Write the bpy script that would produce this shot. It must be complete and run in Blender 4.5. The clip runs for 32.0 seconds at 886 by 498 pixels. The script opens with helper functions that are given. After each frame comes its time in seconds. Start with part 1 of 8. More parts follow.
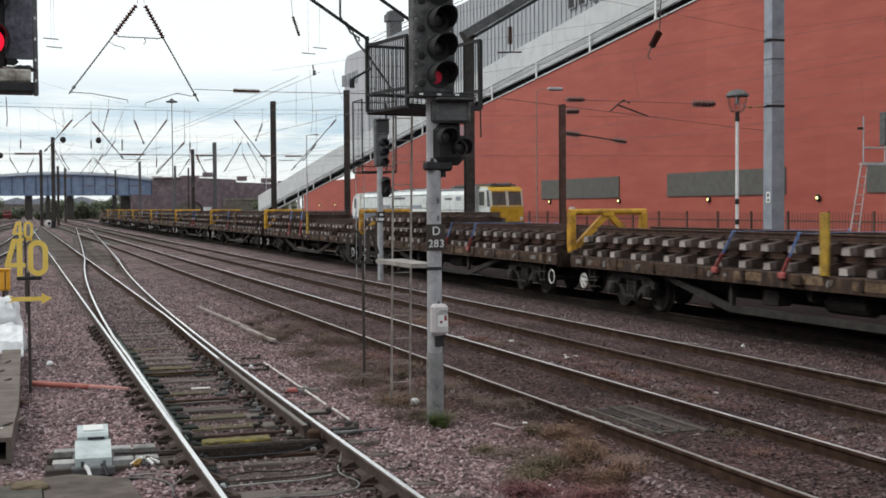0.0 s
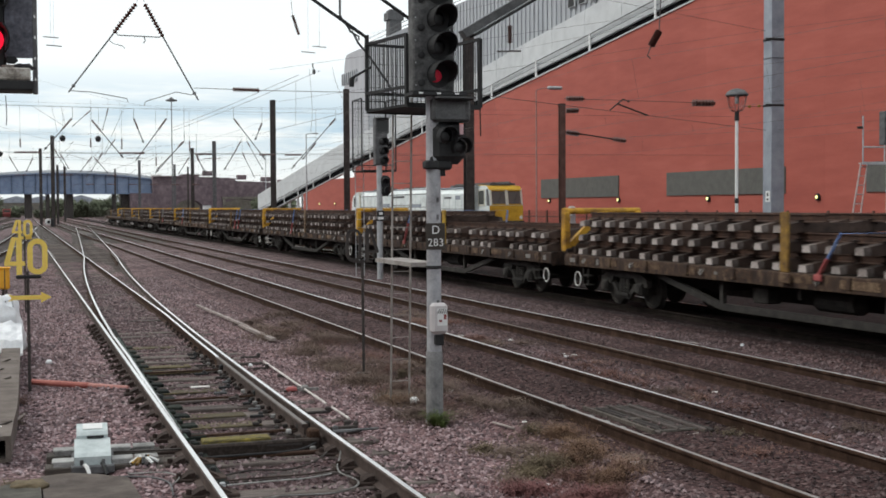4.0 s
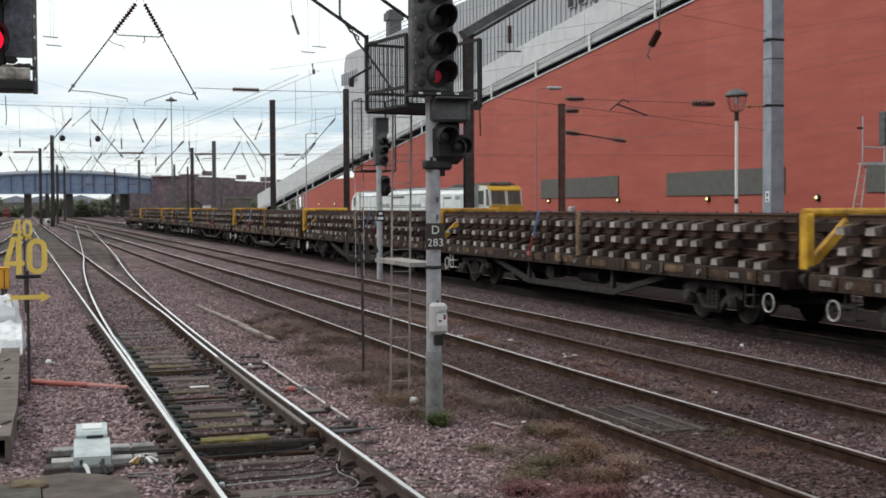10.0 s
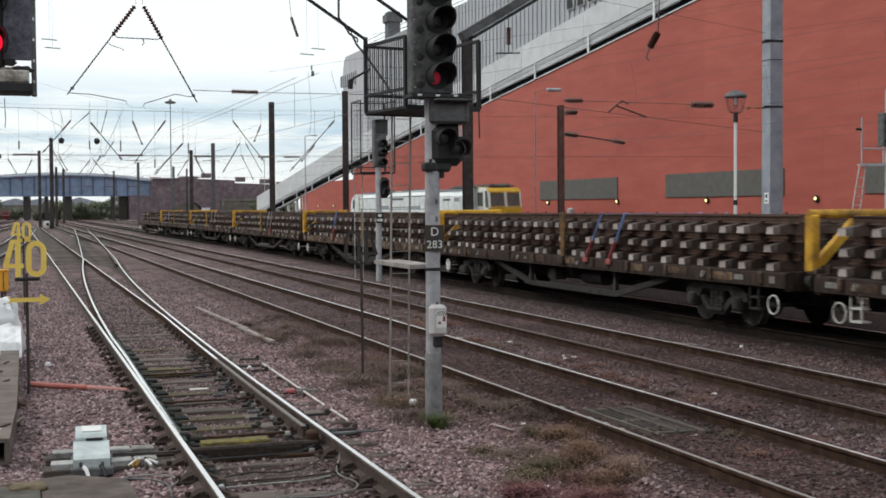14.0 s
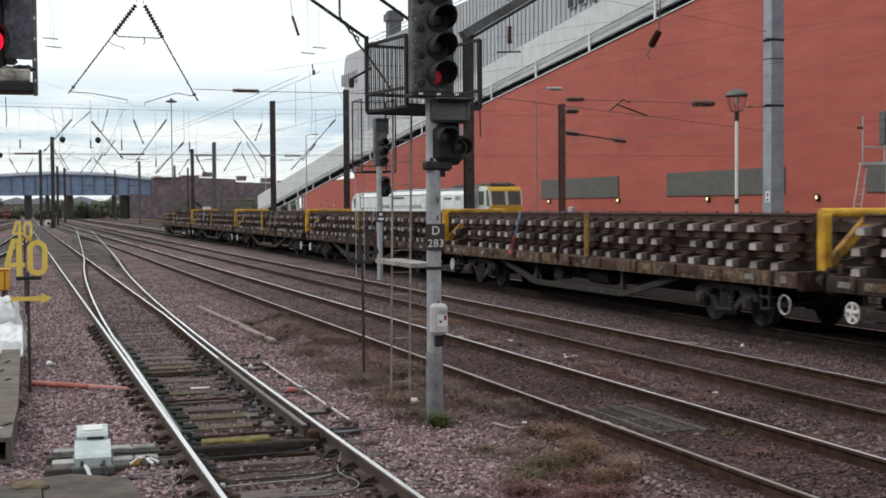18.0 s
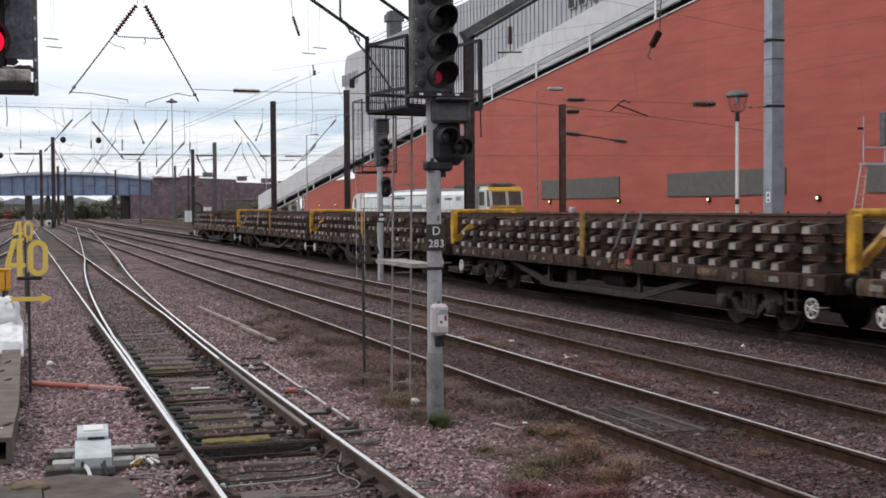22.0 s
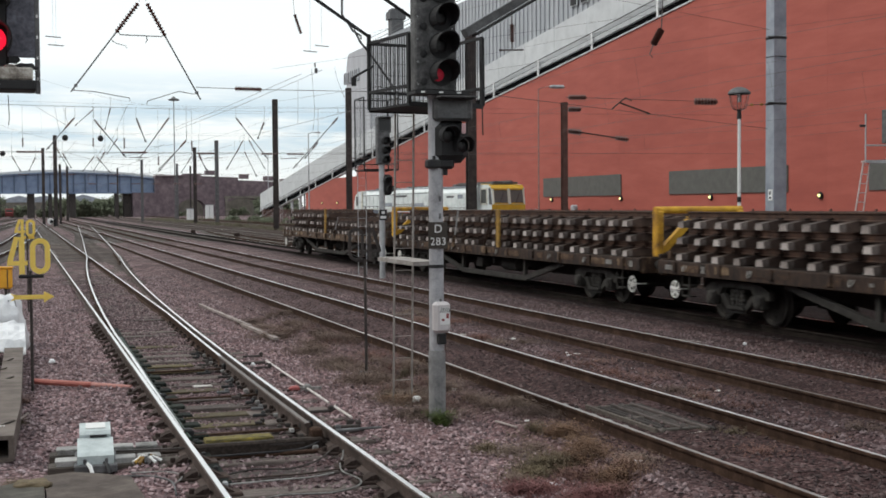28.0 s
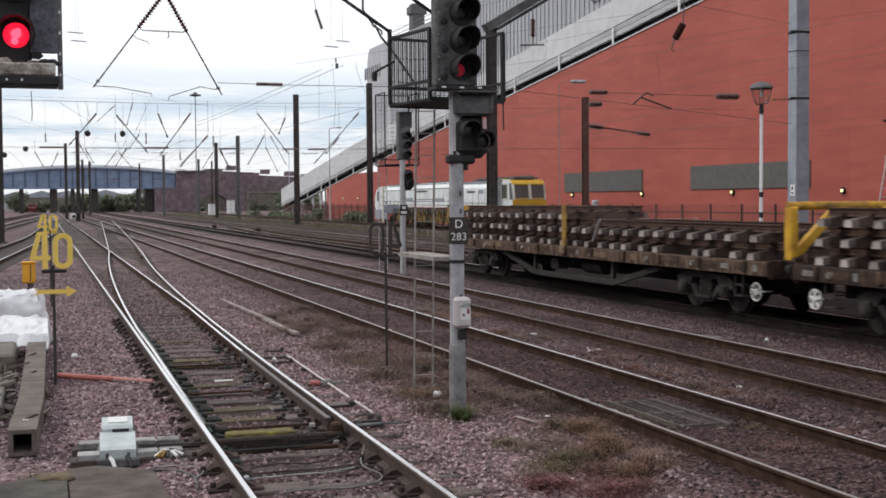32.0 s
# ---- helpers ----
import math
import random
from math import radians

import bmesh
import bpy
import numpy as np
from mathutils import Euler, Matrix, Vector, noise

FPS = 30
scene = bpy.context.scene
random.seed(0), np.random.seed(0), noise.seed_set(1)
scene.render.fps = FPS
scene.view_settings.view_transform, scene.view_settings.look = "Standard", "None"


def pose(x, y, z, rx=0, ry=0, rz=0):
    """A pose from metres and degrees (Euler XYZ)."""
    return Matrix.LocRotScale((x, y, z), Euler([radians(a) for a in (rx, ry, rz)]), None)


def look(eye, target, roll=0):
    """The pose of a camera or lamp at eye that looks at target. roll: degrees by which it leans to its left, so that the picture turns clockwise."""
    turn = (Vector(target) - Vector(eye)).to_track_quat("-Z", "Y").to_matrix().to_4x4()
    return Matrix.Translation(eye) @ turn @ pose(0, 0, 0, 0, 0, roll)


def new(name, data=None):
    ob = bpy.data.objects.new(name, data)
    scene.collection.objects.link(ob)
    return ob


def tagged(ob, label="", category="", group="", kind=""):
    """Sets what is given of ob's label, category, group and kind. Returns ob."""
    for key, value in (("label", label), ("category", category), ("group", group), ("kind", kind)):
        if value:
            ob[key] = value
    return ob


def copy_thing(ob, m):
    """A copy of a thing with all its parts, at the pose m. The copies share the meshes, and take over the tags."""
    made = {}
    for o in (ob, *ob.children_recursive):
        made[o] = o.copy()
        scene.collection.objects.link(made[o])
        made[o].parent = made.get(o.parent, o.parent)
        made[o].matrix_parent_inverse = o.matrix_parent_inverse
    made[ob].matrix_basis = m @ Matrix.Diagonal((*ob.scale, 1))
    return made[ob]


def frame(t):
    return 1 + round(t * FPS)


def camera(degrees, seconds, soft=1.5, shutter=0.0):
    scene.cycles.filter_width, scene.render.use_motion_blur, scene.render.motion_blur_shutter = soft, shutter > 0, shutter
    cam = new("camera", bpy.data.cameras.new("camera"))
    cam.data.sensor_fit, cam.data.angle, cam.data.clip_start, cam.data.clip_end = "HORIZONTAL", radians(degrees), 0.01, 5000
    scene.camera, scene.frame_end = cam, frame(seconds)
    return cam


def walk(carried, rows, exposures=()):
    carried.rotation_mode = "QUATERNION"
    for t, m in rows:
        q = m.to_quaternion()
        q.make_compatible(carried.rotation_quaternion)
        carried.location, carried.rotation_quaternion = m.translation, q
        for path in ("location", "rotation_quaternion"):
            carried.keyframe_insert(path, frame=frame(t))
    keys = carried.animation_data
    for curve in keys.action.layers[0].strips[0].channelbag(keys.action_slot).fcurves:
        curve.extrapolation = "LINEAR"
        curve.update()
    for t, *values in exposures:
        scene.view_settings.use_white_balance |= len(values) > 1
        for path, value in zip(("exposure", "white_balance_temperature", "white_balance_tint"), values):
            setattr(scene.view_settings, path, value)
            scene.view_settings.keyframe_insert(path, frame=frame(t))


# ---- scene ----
EYE = (0.0, 0.0, 2.352)
cam = camera(39.22, 32.0, soft=1.7, shutter=0.5)
# seconds, heading to the right of the rails, tilt downwards, roll
ROWS = [
    (0, 19.131, 1.942, -0.390), (0.5, 19.163, 1.881, -0.389), (1, 19.165, 1.930, -0.346), (1.5, 19.182, 1.903, -0.383),
    (2, 19.187, 1.978, -0.369), (2.5, 19.164, 1.978, -0.378), (3, 19.164, 1.986, -0.366), (3.5, 19.151, 1.996, -0.335),
    (5.5, 19.164, 1.975, -0.366), (6, 19.164, 1.978, -0.378), (6.5, 19.183, 1.967, -0.300), (7, 19.166, 1.991, -0.327),
    (7.5, 19.149, 1.981, -0.381), (8, 19.164, 1.975, -0.366), (8.5, 19.164, 1.945, -0.378), (9, 19.164, 1.978, -0.378),
    (9.5, 19.167, 1.988, -0.293), (10, 19.167, 1.988, -0.296), (10.5, 19.127, 1.974, -0.365), (11, 19.166, 1.948, -0.301),
    (11.5, 19.202, 1.896, -0.368), (12, 19.200, 1.841, -0.417), (12.5, 19.202, 1.893, -0.382), (13, 19.197, 1.910, -0.396),
    (13.5, 19.163, 1.942, -0.387), (14, 19.201, 1.904, -0.389), (14.5, 19.163, 1.903, -0.388), (16.5, 19.054, 2.116, -0.302),
    (17, 19.191, 2.049, -0.326), (17.5, 19.230, 1.947, -0.404), (18, 19.152, 1.957, -0.409), (18.5, 19.120, 1.983, -0.378),
    (19, 19.089, 1.981, -0.387), (19.5, 19.120, 1.981, -0.383), (20, 19.119, 2.035, -0.293), (20.5, 19.128, 2.048, -0.347),
    (21, 19.126, 2.021, -0.388), (21.5, 19.142, 1.942, -0.383), (22, 19.129, 1.942, -0.389), (22.5, 19.126, 1.981, -0.387),
    (23, 19.090, 2.132, -0.391), (23.5, 19.045, 2.202, -0.420), (24, 19.117, 2.207, -0.432), (24.5, 19.099, 2.163, -0.420),
    (25, 19.116, 2.199, -0.423), (25.5, 19.140, 2.125, -0.430), (27.5, 19.103, 1.942, -0.444), (28, 19.041, 2.040, -0.423),
    (28.5, 18.961, 2.386, -0.461), (29, 18.592, 2.608, -0.452), (29.5, 18.487, 2.592, -0.411), (30, 18.435, 2.441, -0.402),
    (30.5, 18.333, 2.422, -0.418), (31, 18.232, 2.332, -0.440), (31.5, 18.160, 2.284, -0.431), (32, 18.087, 2.255, -0.415),
]


def aim(heading, down, roll):
    """A pose at the eye that looks along the heading."""
    a, b = radians(heading), radians(down)
    way = Vector((math.sin(a) * math.cos(b), math.cos(a) * math.cos(b), -math.sin(b)))
    return look(EYE, Vector(EYE) + way, roll)


walk(cam, [(t, aim(h, d, r)) for t, h, d, r in ROWS], exposures=[(0.0, 0.0, 6470, 5), (19.2, 0.0, 6470, 5), (20.0, 0.0, 6470, 11), (25.0, 0.0, 6470, 11), (27.5, 0.0, 6470, 5), (28.3, 0.0, 6470, 5), (28.9, 0.0, 6470, 11), (32.0, 0.0, 6470, 11)])

# ---- world, sun ----
world = bpy.data.worlds.new("overcast_sky")
scene.world = world
world.use_nodes = True
wn, wl = world.node_tree.nodes, world.node_tree.links
wn.clear()
w_out = wn.new("ShaderNodeOutputWorld")
w_bg = wn.new("ShaderNodeBackground")
w_sky = wn.new("ShaderNodeTexSky")
w_sky.sky_type, w_sky.sun_disc = "NISHITA", False
w_sky.sun_elevation, w_sky.sun_rotation = radians(45), radians(-68)
w_gain = wn.new("ShaderNodeVectorMath")
w_gain.operation = "SCALE"
w_gain.inputs["Scale"].default_value = 0.11
w_co = wn.new("ShaderNodeTexCoord")
w_map = wn.new("ShaderNodeMapping")
w_map.inputs["Scale"].default_value = (2.2, 2.2, 17.0)
w_map.inputs["Location"].default_value = (0.3, 0.1, 0.35)
w_noise = wn.new("ShaderNodeTexNoise")
w_noise.inputs["Scale"].default_value = 1.7
w_noise.inputs["Detail"].default_value = 9.0
w_noise.inputs["Roughness"].default_value = 0.62
w_ramp = wn.new("ShaderNodeValToRGB")
w_ramp.color_ramp.elements[0].position, w_ramp.color_ramp.elements[0].color = 0.43, (0.57, 0.775, 0.97, 1)
w_ramp.color_ramp.elements[1].position, w_ramp.color_ramp.elements[1].color = 0.57, (1.25, 1.26, 1.28, 1)
w_sep = wn.new("ShaderNodeSeparateXYZ")
w_high = wn.new("ShaderNodeMapRange")
w_high.inputs["From Min"].default_value, w_high.inputs["From Max"].default_value = 0.055, 0.115
w_bright = wn.new("ShaderNodeMixRGB")
w_bright.inputs["Color2"].default_value = (1.3, 1.32, 1.35, 1)
w_low = wn.new("ShaderNodeMapRange")
w_low.inputs["From Min"].default_value, w_low.inputs["From Max"].default_value = 0.056, 0.034
w_low.inputs["To Max"].default_value = 0.85
w_rim = wn.new("ShaderNodeMixRGB")
w_rim.inputs["Color2"].default_value = (1.25, 1.26, 1.28, 1)
w_mix = wn.new("ShaderNodeMixRGB")
w_mix.inputs["Fac"].default_value = 0.88
wl.new(w_co.outputs["Generated"], w_map.inputs["Vector"])
wl.new(w_map.outputs["Vector"], w_noise.inputs["Vector"])
wl.new(w_noise.outputs["Fac"], w_ramp.inputs["Fac"])
wl.new(w_co.outputs["Generated"], w_sep.inputs["Vector"])
wl.new(w_sep.outputs["Z"], w_high.inputs["Value"])
wl.new(w_high.outputs["Result"], w_bright.inputs["Fac"])
wl.new(w_sep.outputs["Z"], w_low.inputs["Value"])
wl.new(w_low.outputs["Result"], w_rim.inputs["Fac"])
wl.new(w_ramp.outputs["Color"], w_rim.inputs["Color1"])
wl.new(w_rim.outputs["Color"], w_bright.inputs["Color1"])
wl.new(w_sky.outputs["Color"], w_gain.inputs[0])
wl.new(w_gain.outputs["Vector"], w_mix.inputs["Color1"])
wl.new(w_bright.outputs["Color"], w_mix.inputs["Color2"])
wl.new(w_mix.outputs["Color"], w_bg.inputs["Color"])
wl.new(w_bg.outputs["Background"], w_out.inputs["Surface"])
w_bg.inputs["Strength"].default_value = 0.86

sun_data = bpy.data.lights.new("sun", "SUN")
sun_data.energy, sun_data.angle, sun_data.color = 1.5, radians(22), (1.0, 0.95, 0.88)
sun = new("sun", sun_data)
sun.matrix_world = look((-66, 26, 72), (0, 0, 0))


# ---- materials ----
def material(name, stops, scale=6.0, rough=0.7, metal=0.0, bump=0.2, fine=45.0, stretch=(1, 1, 1), var=0.0, rough_var=0.15, spec=0.4, big=0.0):
    """A procedural surface: a colour ramp over noise at two scales, uneven gloss, fine relief. stops: colours from low to high."""
    m = bpy.data.materials.new(name)
    m.use_nodes = True
    n, l = m.node_tree.nodes, m.node_tree.links
    b = n["Principled BSDF"]
    co = n.new("ShaderNodeTexCoord")
    mp = n.new("ShaderNodeMapping")
    mp.inputs["Scale"].default_value = stretch
    l.new(co.outputs["Object"], mp.inputs["Vector"])
    n1, n2 = n.new("ShaderNodeTexNoise"), n.new("ShaderNodeTexNoise")
    n1.inputs["Scale"].default_value, n1.inputs["Detail"].default_value, n1.inputs["Roughness"].default_value = scale, 6.0, 0.62
    n2.inputs["Scale"].default_value, n2.inputs["Detail"].default_value = fine, 3.0
    for k in (n1, n2):
        l.new(mp.outputs["Vector"], k.inputs["Vector"])
    mix = n.new("ShaderNodeMath")
    mix.operation = "MULTIPLY_ADD"
    mix.inputs[1].default_value = 0.35
    l.new(n2.outputs["Fac"], mix.inputs[0])
    shift = n.new("ShaderNodeMath")
    shift.operation = "MULTIPLY_ADD"
    shift.inputs[1].default_value, shift.inputs[2].default_value = 0.9, -0.125
    l.new(n1.outputs["Fac"], shift.inputs[0])
    l.new(shift.outputs[0], mix.inputs[2])
    fac = mix.outputs[0]
    if big:
        n3 = n.new("ShaderNodeTexNoise")
        n3.inputs["Scale"].default_value, n3.inputs["Detail"].default_value = big, 3.0
        l.new(co.outputs["Object"], n3.inputs["Vector"])
        add = n.new("ShaderNodeMath")
        add.operation = "MULTIPLY_ADD"
        add.inputs[1].default_value = 0.5
        l.new(n3.outputs["Fac"], add.inputs[0])
        sub = n.new("ShaderNodeMath")
        sub.operation = "SUBTRACT"
        sub.inputs[1].default_value = 0.25
        l.new(fac, sub.inputs[0])
        l.new(sub.outputs[0], add.inputs[2])
        fac = add.outputs[0]
    if var:
        info = n.new("ShaderNodeObjectInfo")
        add = n.new("ShaderNodeMath")
        add.operation = "MULTIPLY_ADD"
        add.inputs[1].default_value = var
        l.new(info.outputs["Random"], add.inputs[0])
        off = n.new("ShaderNodeMath")
        off.operation = "SUBTRACT"
        off.inputs[1].default_value = var / 2
        l.new(fac, off.inputs[0])
        l.new(off.outputs[0], add.inputs[2])
        fac = add.outputs[0]
    ramp = n.new("ShaderNodeValToRGB")
    el = ramp.color_ramp.elements
    while len(el) < len(stops):
        el.new(0.5)
    for i, c in enumerate(stops):
        el[i].position = 0.28 + 0.44 * i / max(1, len(stops) - 1)
        el[i].color = (*c, 1)
    l.new(fac, ramp.inputs["Fac"])
    l.new(ramp.outputs["Color"], b.inputs["Base Color"])
    rr = n.new("ShaderNodeMapRange")
    rr.inputs["To Min"].default_value, rr.inputs["To Max"].default_value = max(0.03, rough - rough_var), min(1.0, rough + rough_var)
    l.new(n2.outputs["Fac"], rr.inputs["Value"])
    l.new(rr.outputs["Result"], b.inputs["Roughness"])
    b.inputs["Metallic"].default_value = metal
    b.inputs["Specular IOR Level"].default_value = spec
    if bump:
        bp = n.new("ShaderNodeBump")
        bp.inputs["Strength"].default_value, bp.inputs["Distance"].default_value = bump, 0.02
        l.new(mix.outputs[0], bp.inputs["Height"])
        l.new(bp.outputs["Normal"], b.inputs["Normal"])
    return m


def glow(name, colour, strength):
    m = bpy.data.materials.new(name)
    m.use_nodes = True
    b = m.node_tree.nodes["Principled BSDF"]
    b.inputs["Base Color"].default_value = (*colour, 1)
    b.inputs["Emission Color"].default_value = (*colour, 1)
    b.inputs["Emission Strength"].default_value = strength
    b.inputs["Roughness"].default_value = 0.2
    return m


def glassy(name, colour, rough=0.08):
    m = bpy.data.materials.new(name)
    m.use_nodes = True
    b = m.node_tree.nodes["Principled BSDF"]
    b.inputs["Base Color"].default_value = (*colour, 1)
    b.inputs["Roughness"].default_value = rough
    b.inputs["Specular IOR Level"].default_value = 0.6
    return m


def clear_glass(name):
    m = bpy.data.materials.new(name)
    m.use_nodes = True
    b = m.node_tree.nodes["Principled BSDF"]
    b.inputs["Base Color"].default_value = (0.93, 0.9, 0.9, 1)
    b.inputs["Transmission Weight"].default_value = 1.0
    b.inputs["Roughness"].default_value = 0.06
    b.inputs["IOR"].default_value = 1.2
    return m


def bed_tint(n, l, co, wobble):
    """Worn, oily ground along the running lines, and shade of the train painted in from about x 13 on: a tint that
    depends on the distance across the tracks.
    """
    pos = n.new("ShaderNodeSeparateXYZ")
    l.new(co, pos.inputs["Vector"])
    oil_shade = n.new("ShaderNodeValToRGB")
    oel = oil_shade.color_ramp.elements
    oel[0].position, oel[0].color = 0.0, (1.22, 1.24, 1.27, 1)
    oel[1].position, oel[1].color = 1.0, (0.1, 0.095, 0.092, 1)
    # stops from 0.61 up are near black: shade below the wagons put into the colour
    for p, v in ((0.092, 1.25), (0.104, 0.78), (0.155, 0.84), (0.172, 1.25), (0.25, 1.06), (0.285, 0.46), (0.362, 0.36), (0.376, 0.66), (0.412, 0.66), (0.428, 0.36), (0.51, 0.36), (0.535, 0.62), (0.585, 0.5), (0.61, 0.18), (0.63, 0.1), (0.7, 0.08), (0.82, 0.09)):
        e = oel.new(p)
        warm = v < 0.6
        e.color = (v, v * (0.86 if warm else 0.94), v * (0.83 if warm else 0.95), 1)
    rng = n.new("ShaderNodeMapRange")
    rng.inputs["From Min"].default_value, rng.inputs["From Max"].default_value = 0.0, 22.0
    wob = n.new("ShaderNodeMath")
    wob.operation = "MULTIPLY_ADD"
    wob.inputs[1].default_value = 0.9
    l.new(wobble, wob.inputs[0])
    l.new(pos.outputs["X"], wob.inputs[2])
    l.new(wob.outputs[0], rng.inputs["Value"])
    l.new(rng.outputs["Result"], oil_shade.inputs["Fac"])
    # the oily tint fades with distance, later on the train's side to keep its painted shade
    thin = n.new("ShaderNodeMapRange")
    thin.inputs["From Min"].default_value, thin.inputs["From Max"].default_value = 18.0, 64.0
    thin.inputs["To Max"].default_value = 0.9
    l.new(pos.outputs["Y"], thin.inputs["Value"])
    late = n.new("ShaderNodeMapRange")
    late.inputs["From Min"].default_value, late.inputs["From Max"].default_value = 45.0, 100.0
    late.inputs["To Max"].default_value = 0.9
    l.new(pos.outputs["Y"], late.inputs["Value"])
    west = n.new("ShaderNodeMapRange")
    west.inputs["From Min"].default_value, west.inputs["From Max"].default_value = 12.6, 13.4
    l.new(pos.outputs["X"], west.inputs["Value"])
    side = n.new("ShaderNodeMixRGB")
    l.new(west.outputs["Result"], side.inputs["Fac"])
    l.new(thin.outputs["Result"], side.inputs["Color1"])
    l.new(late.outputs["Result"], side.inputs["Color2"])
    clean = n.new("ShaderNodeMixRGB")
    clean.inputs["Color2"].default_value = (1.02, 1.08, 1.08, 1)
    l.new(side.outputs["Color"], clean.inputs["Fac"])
    l.new(oil_shade.outputs["Color"], clean.inputs["Color1"])
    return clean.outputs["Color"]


def ballast_material():
    """Crushed stone, each stone with its own tint, darker oily bands along the tracks, painted shade under the train.
    """
    m = bpy.data.materials.new("ballast")
    m.use_nodes = True
    n, l = m.node_tree.nodes, m.node_tree.links
    b = n["Principled BSDF"]
    co = n.new("ShaderNodeTexCoord")
    vo = n.new("ShaderNodeTexVoronoi")
    vo.inputs["Scale"].default_value = 26.0
    l.new(co.outputs["Object"], vo.inputs["Vector"])
    sep = n.new("ShaderNodeSeparateColor")
    l.new(vo.outputs["Color"], sep.inputs["Color"])
    ramp = n.new("ShaderNodeValToRGB")
    el = ramp.color_ramp.elements
    for _ in range(3):
        el.new(0.5)
    for e, p, c in zip(el, (0.0, 0.25, 0.55, 0.85, 1.0), ((0.047, 0.033, 0.035), (0.102, 0.0695, 0.073), (0.163, 0.112, 0.116), (0.236, 0.173, 0.177), (0.38, 0.31, 0.316))):
        e.position, e.color = p, (*c, 1)
    l.new(sep.outputs[0], ramp.inputs["Fac"])
    big = n.new("ShaderNodeTexNoise")
    big.inputs["Scale"].default_value, big.inputs["Detail"].default_value = 0.55, 5.0
    l.new(co.outputs["Object"], big.inputs["Vector"])
    mul = n.new("ShaderNodeMixRGB")
    mul.blend_type, mul.inputs["Fac"].default_value = "MULTIPLY", 1.0
    l.new(ramp.outputs["Color"], mul.inputs["Color1"])
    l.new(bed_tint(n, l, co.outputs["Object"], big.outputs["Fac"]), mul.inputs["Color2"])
    patch = n.new("ShaderNodeValToRGB")
    patch.color_ramp.elements[0].position, patch.color_ramp.elements[0].color = 0.35, (0.62, 0.59, 0.58, 1)
    patch.color_ramp.elements[1].position, patch.color_ramp.elements[1].color = 0.65, (1.36, 1.3, 1.3, 1)
    l.new(big.outputs["Fac"], patch.inputs["Fac"])
    mul2 = n.new("ShaderNodeMixRGB")
    mul2.blend_type, mul2.inputs["Fac"].default_value = "MULTIPLY", 1.0
    l.new(mul.outputs["Color"], mul2.inputs["Color1"])
    l.new(patch.outputs["Color"], mul2.inputs["Color2"])
    l.new(mul2.outputs["Color"], b.inputs["Base Color"])
    b.inputs["Roughness"].default_value = 0.9
    b.inputs["Specular IOR Level"].default_value = 0.12
    bp = n.new("ShaderNodeBump")
    bp.inputs["Strength"].default_value, bp.inputs["Distance"].default_value, bp.invert = 0.9, 0.05, True
    l.new(vo.outputs["Distance"], bp.inputs["Height"])
    l.new(bp.outputs["Normal"], b.inputs["Normal"])
    return m


def stone_material():
    m = bpy.data.materials.new("loose_stone")
    m.use_nodes = True
    n, l = m.node_tree.nodes, m.node_tree.links
    b = n["Principled BSDF"]
    g = n.new("ShaderNodeNewGeometry")
    ramp = n.new("ShaderNodeValToRGB")
    el = ramp.color_ramp.elements
    el.new(0.5)
    for e, p, c in zip(el, (0.0, 0.6, 1.0), ((0.062, 0.046, 0.05), (0.175, 0.125, 0.13), (0.375, 0.305, 0.312))):
        e.position, e.color = p, (*c, 1)
    l.new(g.outputs["Random Per Island"], ramp.inputs["Fac"])
    co = n.new("ShaderNodeTexCoord")
    big = n.new("ShaderNodeTexNoise")
    big.inputs["Scale"].default_value, big.inputs["Detail"].default_value = 0.55, 5.0
    l.new(co.outputs["Object"], big.inputs["Vector"])
    mul = n.new("ShaderNodeMixRGB")
    mul.blend_type, mul.inputs["Fac"].default_value = "MULTIPLY", 1.0
    l.new(ramp.outputs["Color"], mul.inputs["Color1"])
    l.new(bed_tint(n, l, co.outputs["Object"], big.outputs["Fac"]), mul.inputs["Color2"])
    l.new(mul.outputs["Color"], b.inputs["Base Color"])
    b.inputs["Roughness"].default_value = 0.9
    return m


M_BALLAST = ballast_material()
M_STONE = stone_material()
M_RAILSIDE = material("rusty_rail", [(0.023, 0.013, 0.010), (0.047, 0.027, 0.019), (0.091, 0.055, 0.040)], 5, 0.9, 0.0, 0.25, spec=0.12)
M_RAILTOP = material("polished_rail_head", [(0.72, 0.72, 0.73), (0.9, 0.9, 0.9)], 3, 0.4, 1.0, 0.02, stretch=(1, 0.05, 1))
M_RAILPALE = material("pale_rail_head", [(0.31, 0.29, 0.28), (0.48, 0.455, 0.44)], 3, 0.45, 0.8, 0.02, stretch=(1, 0.05, 1))
M_RAILMID = material("worn_glintless_rail_head", [(0.1, 0.085, 0.075), (0.19, 0.165, 0.15)], 3, 0.5, 0.5, 0.02, stretch=(1, 0.05, 1))
M_RAILDULL = material("dull_rail_head", [(0.06, 0.043, 0.034), (0.13, 0.1, 0.085)], 3, 0.5, 0.3, 0.05, stretch=(1, 0.05, 1))
M_RAILRUST = material("red_rusted_rail", [(0.022, 0.011, 0.008), (0.045, 0.022, 0.015), (0.09, 0.045, 0.028)], 5, 0.85, 0.0, 0.25)
M_RAILBROWN = material("brown_dusty_rail", [(0.028, 0.019, 0.016), (0.065, 0.045, 0.039), (0.12, 0.088, 0.078)], 5, 0.85, 0.0, 0.25)
M_GREYBED = material("grey_far_sleepers", [(0.09, 0.078, 0.072), (0.14, 0.123, 0.115), (0.2, 0.18, 0.17)], 3, 0.9, 0, 0.3)
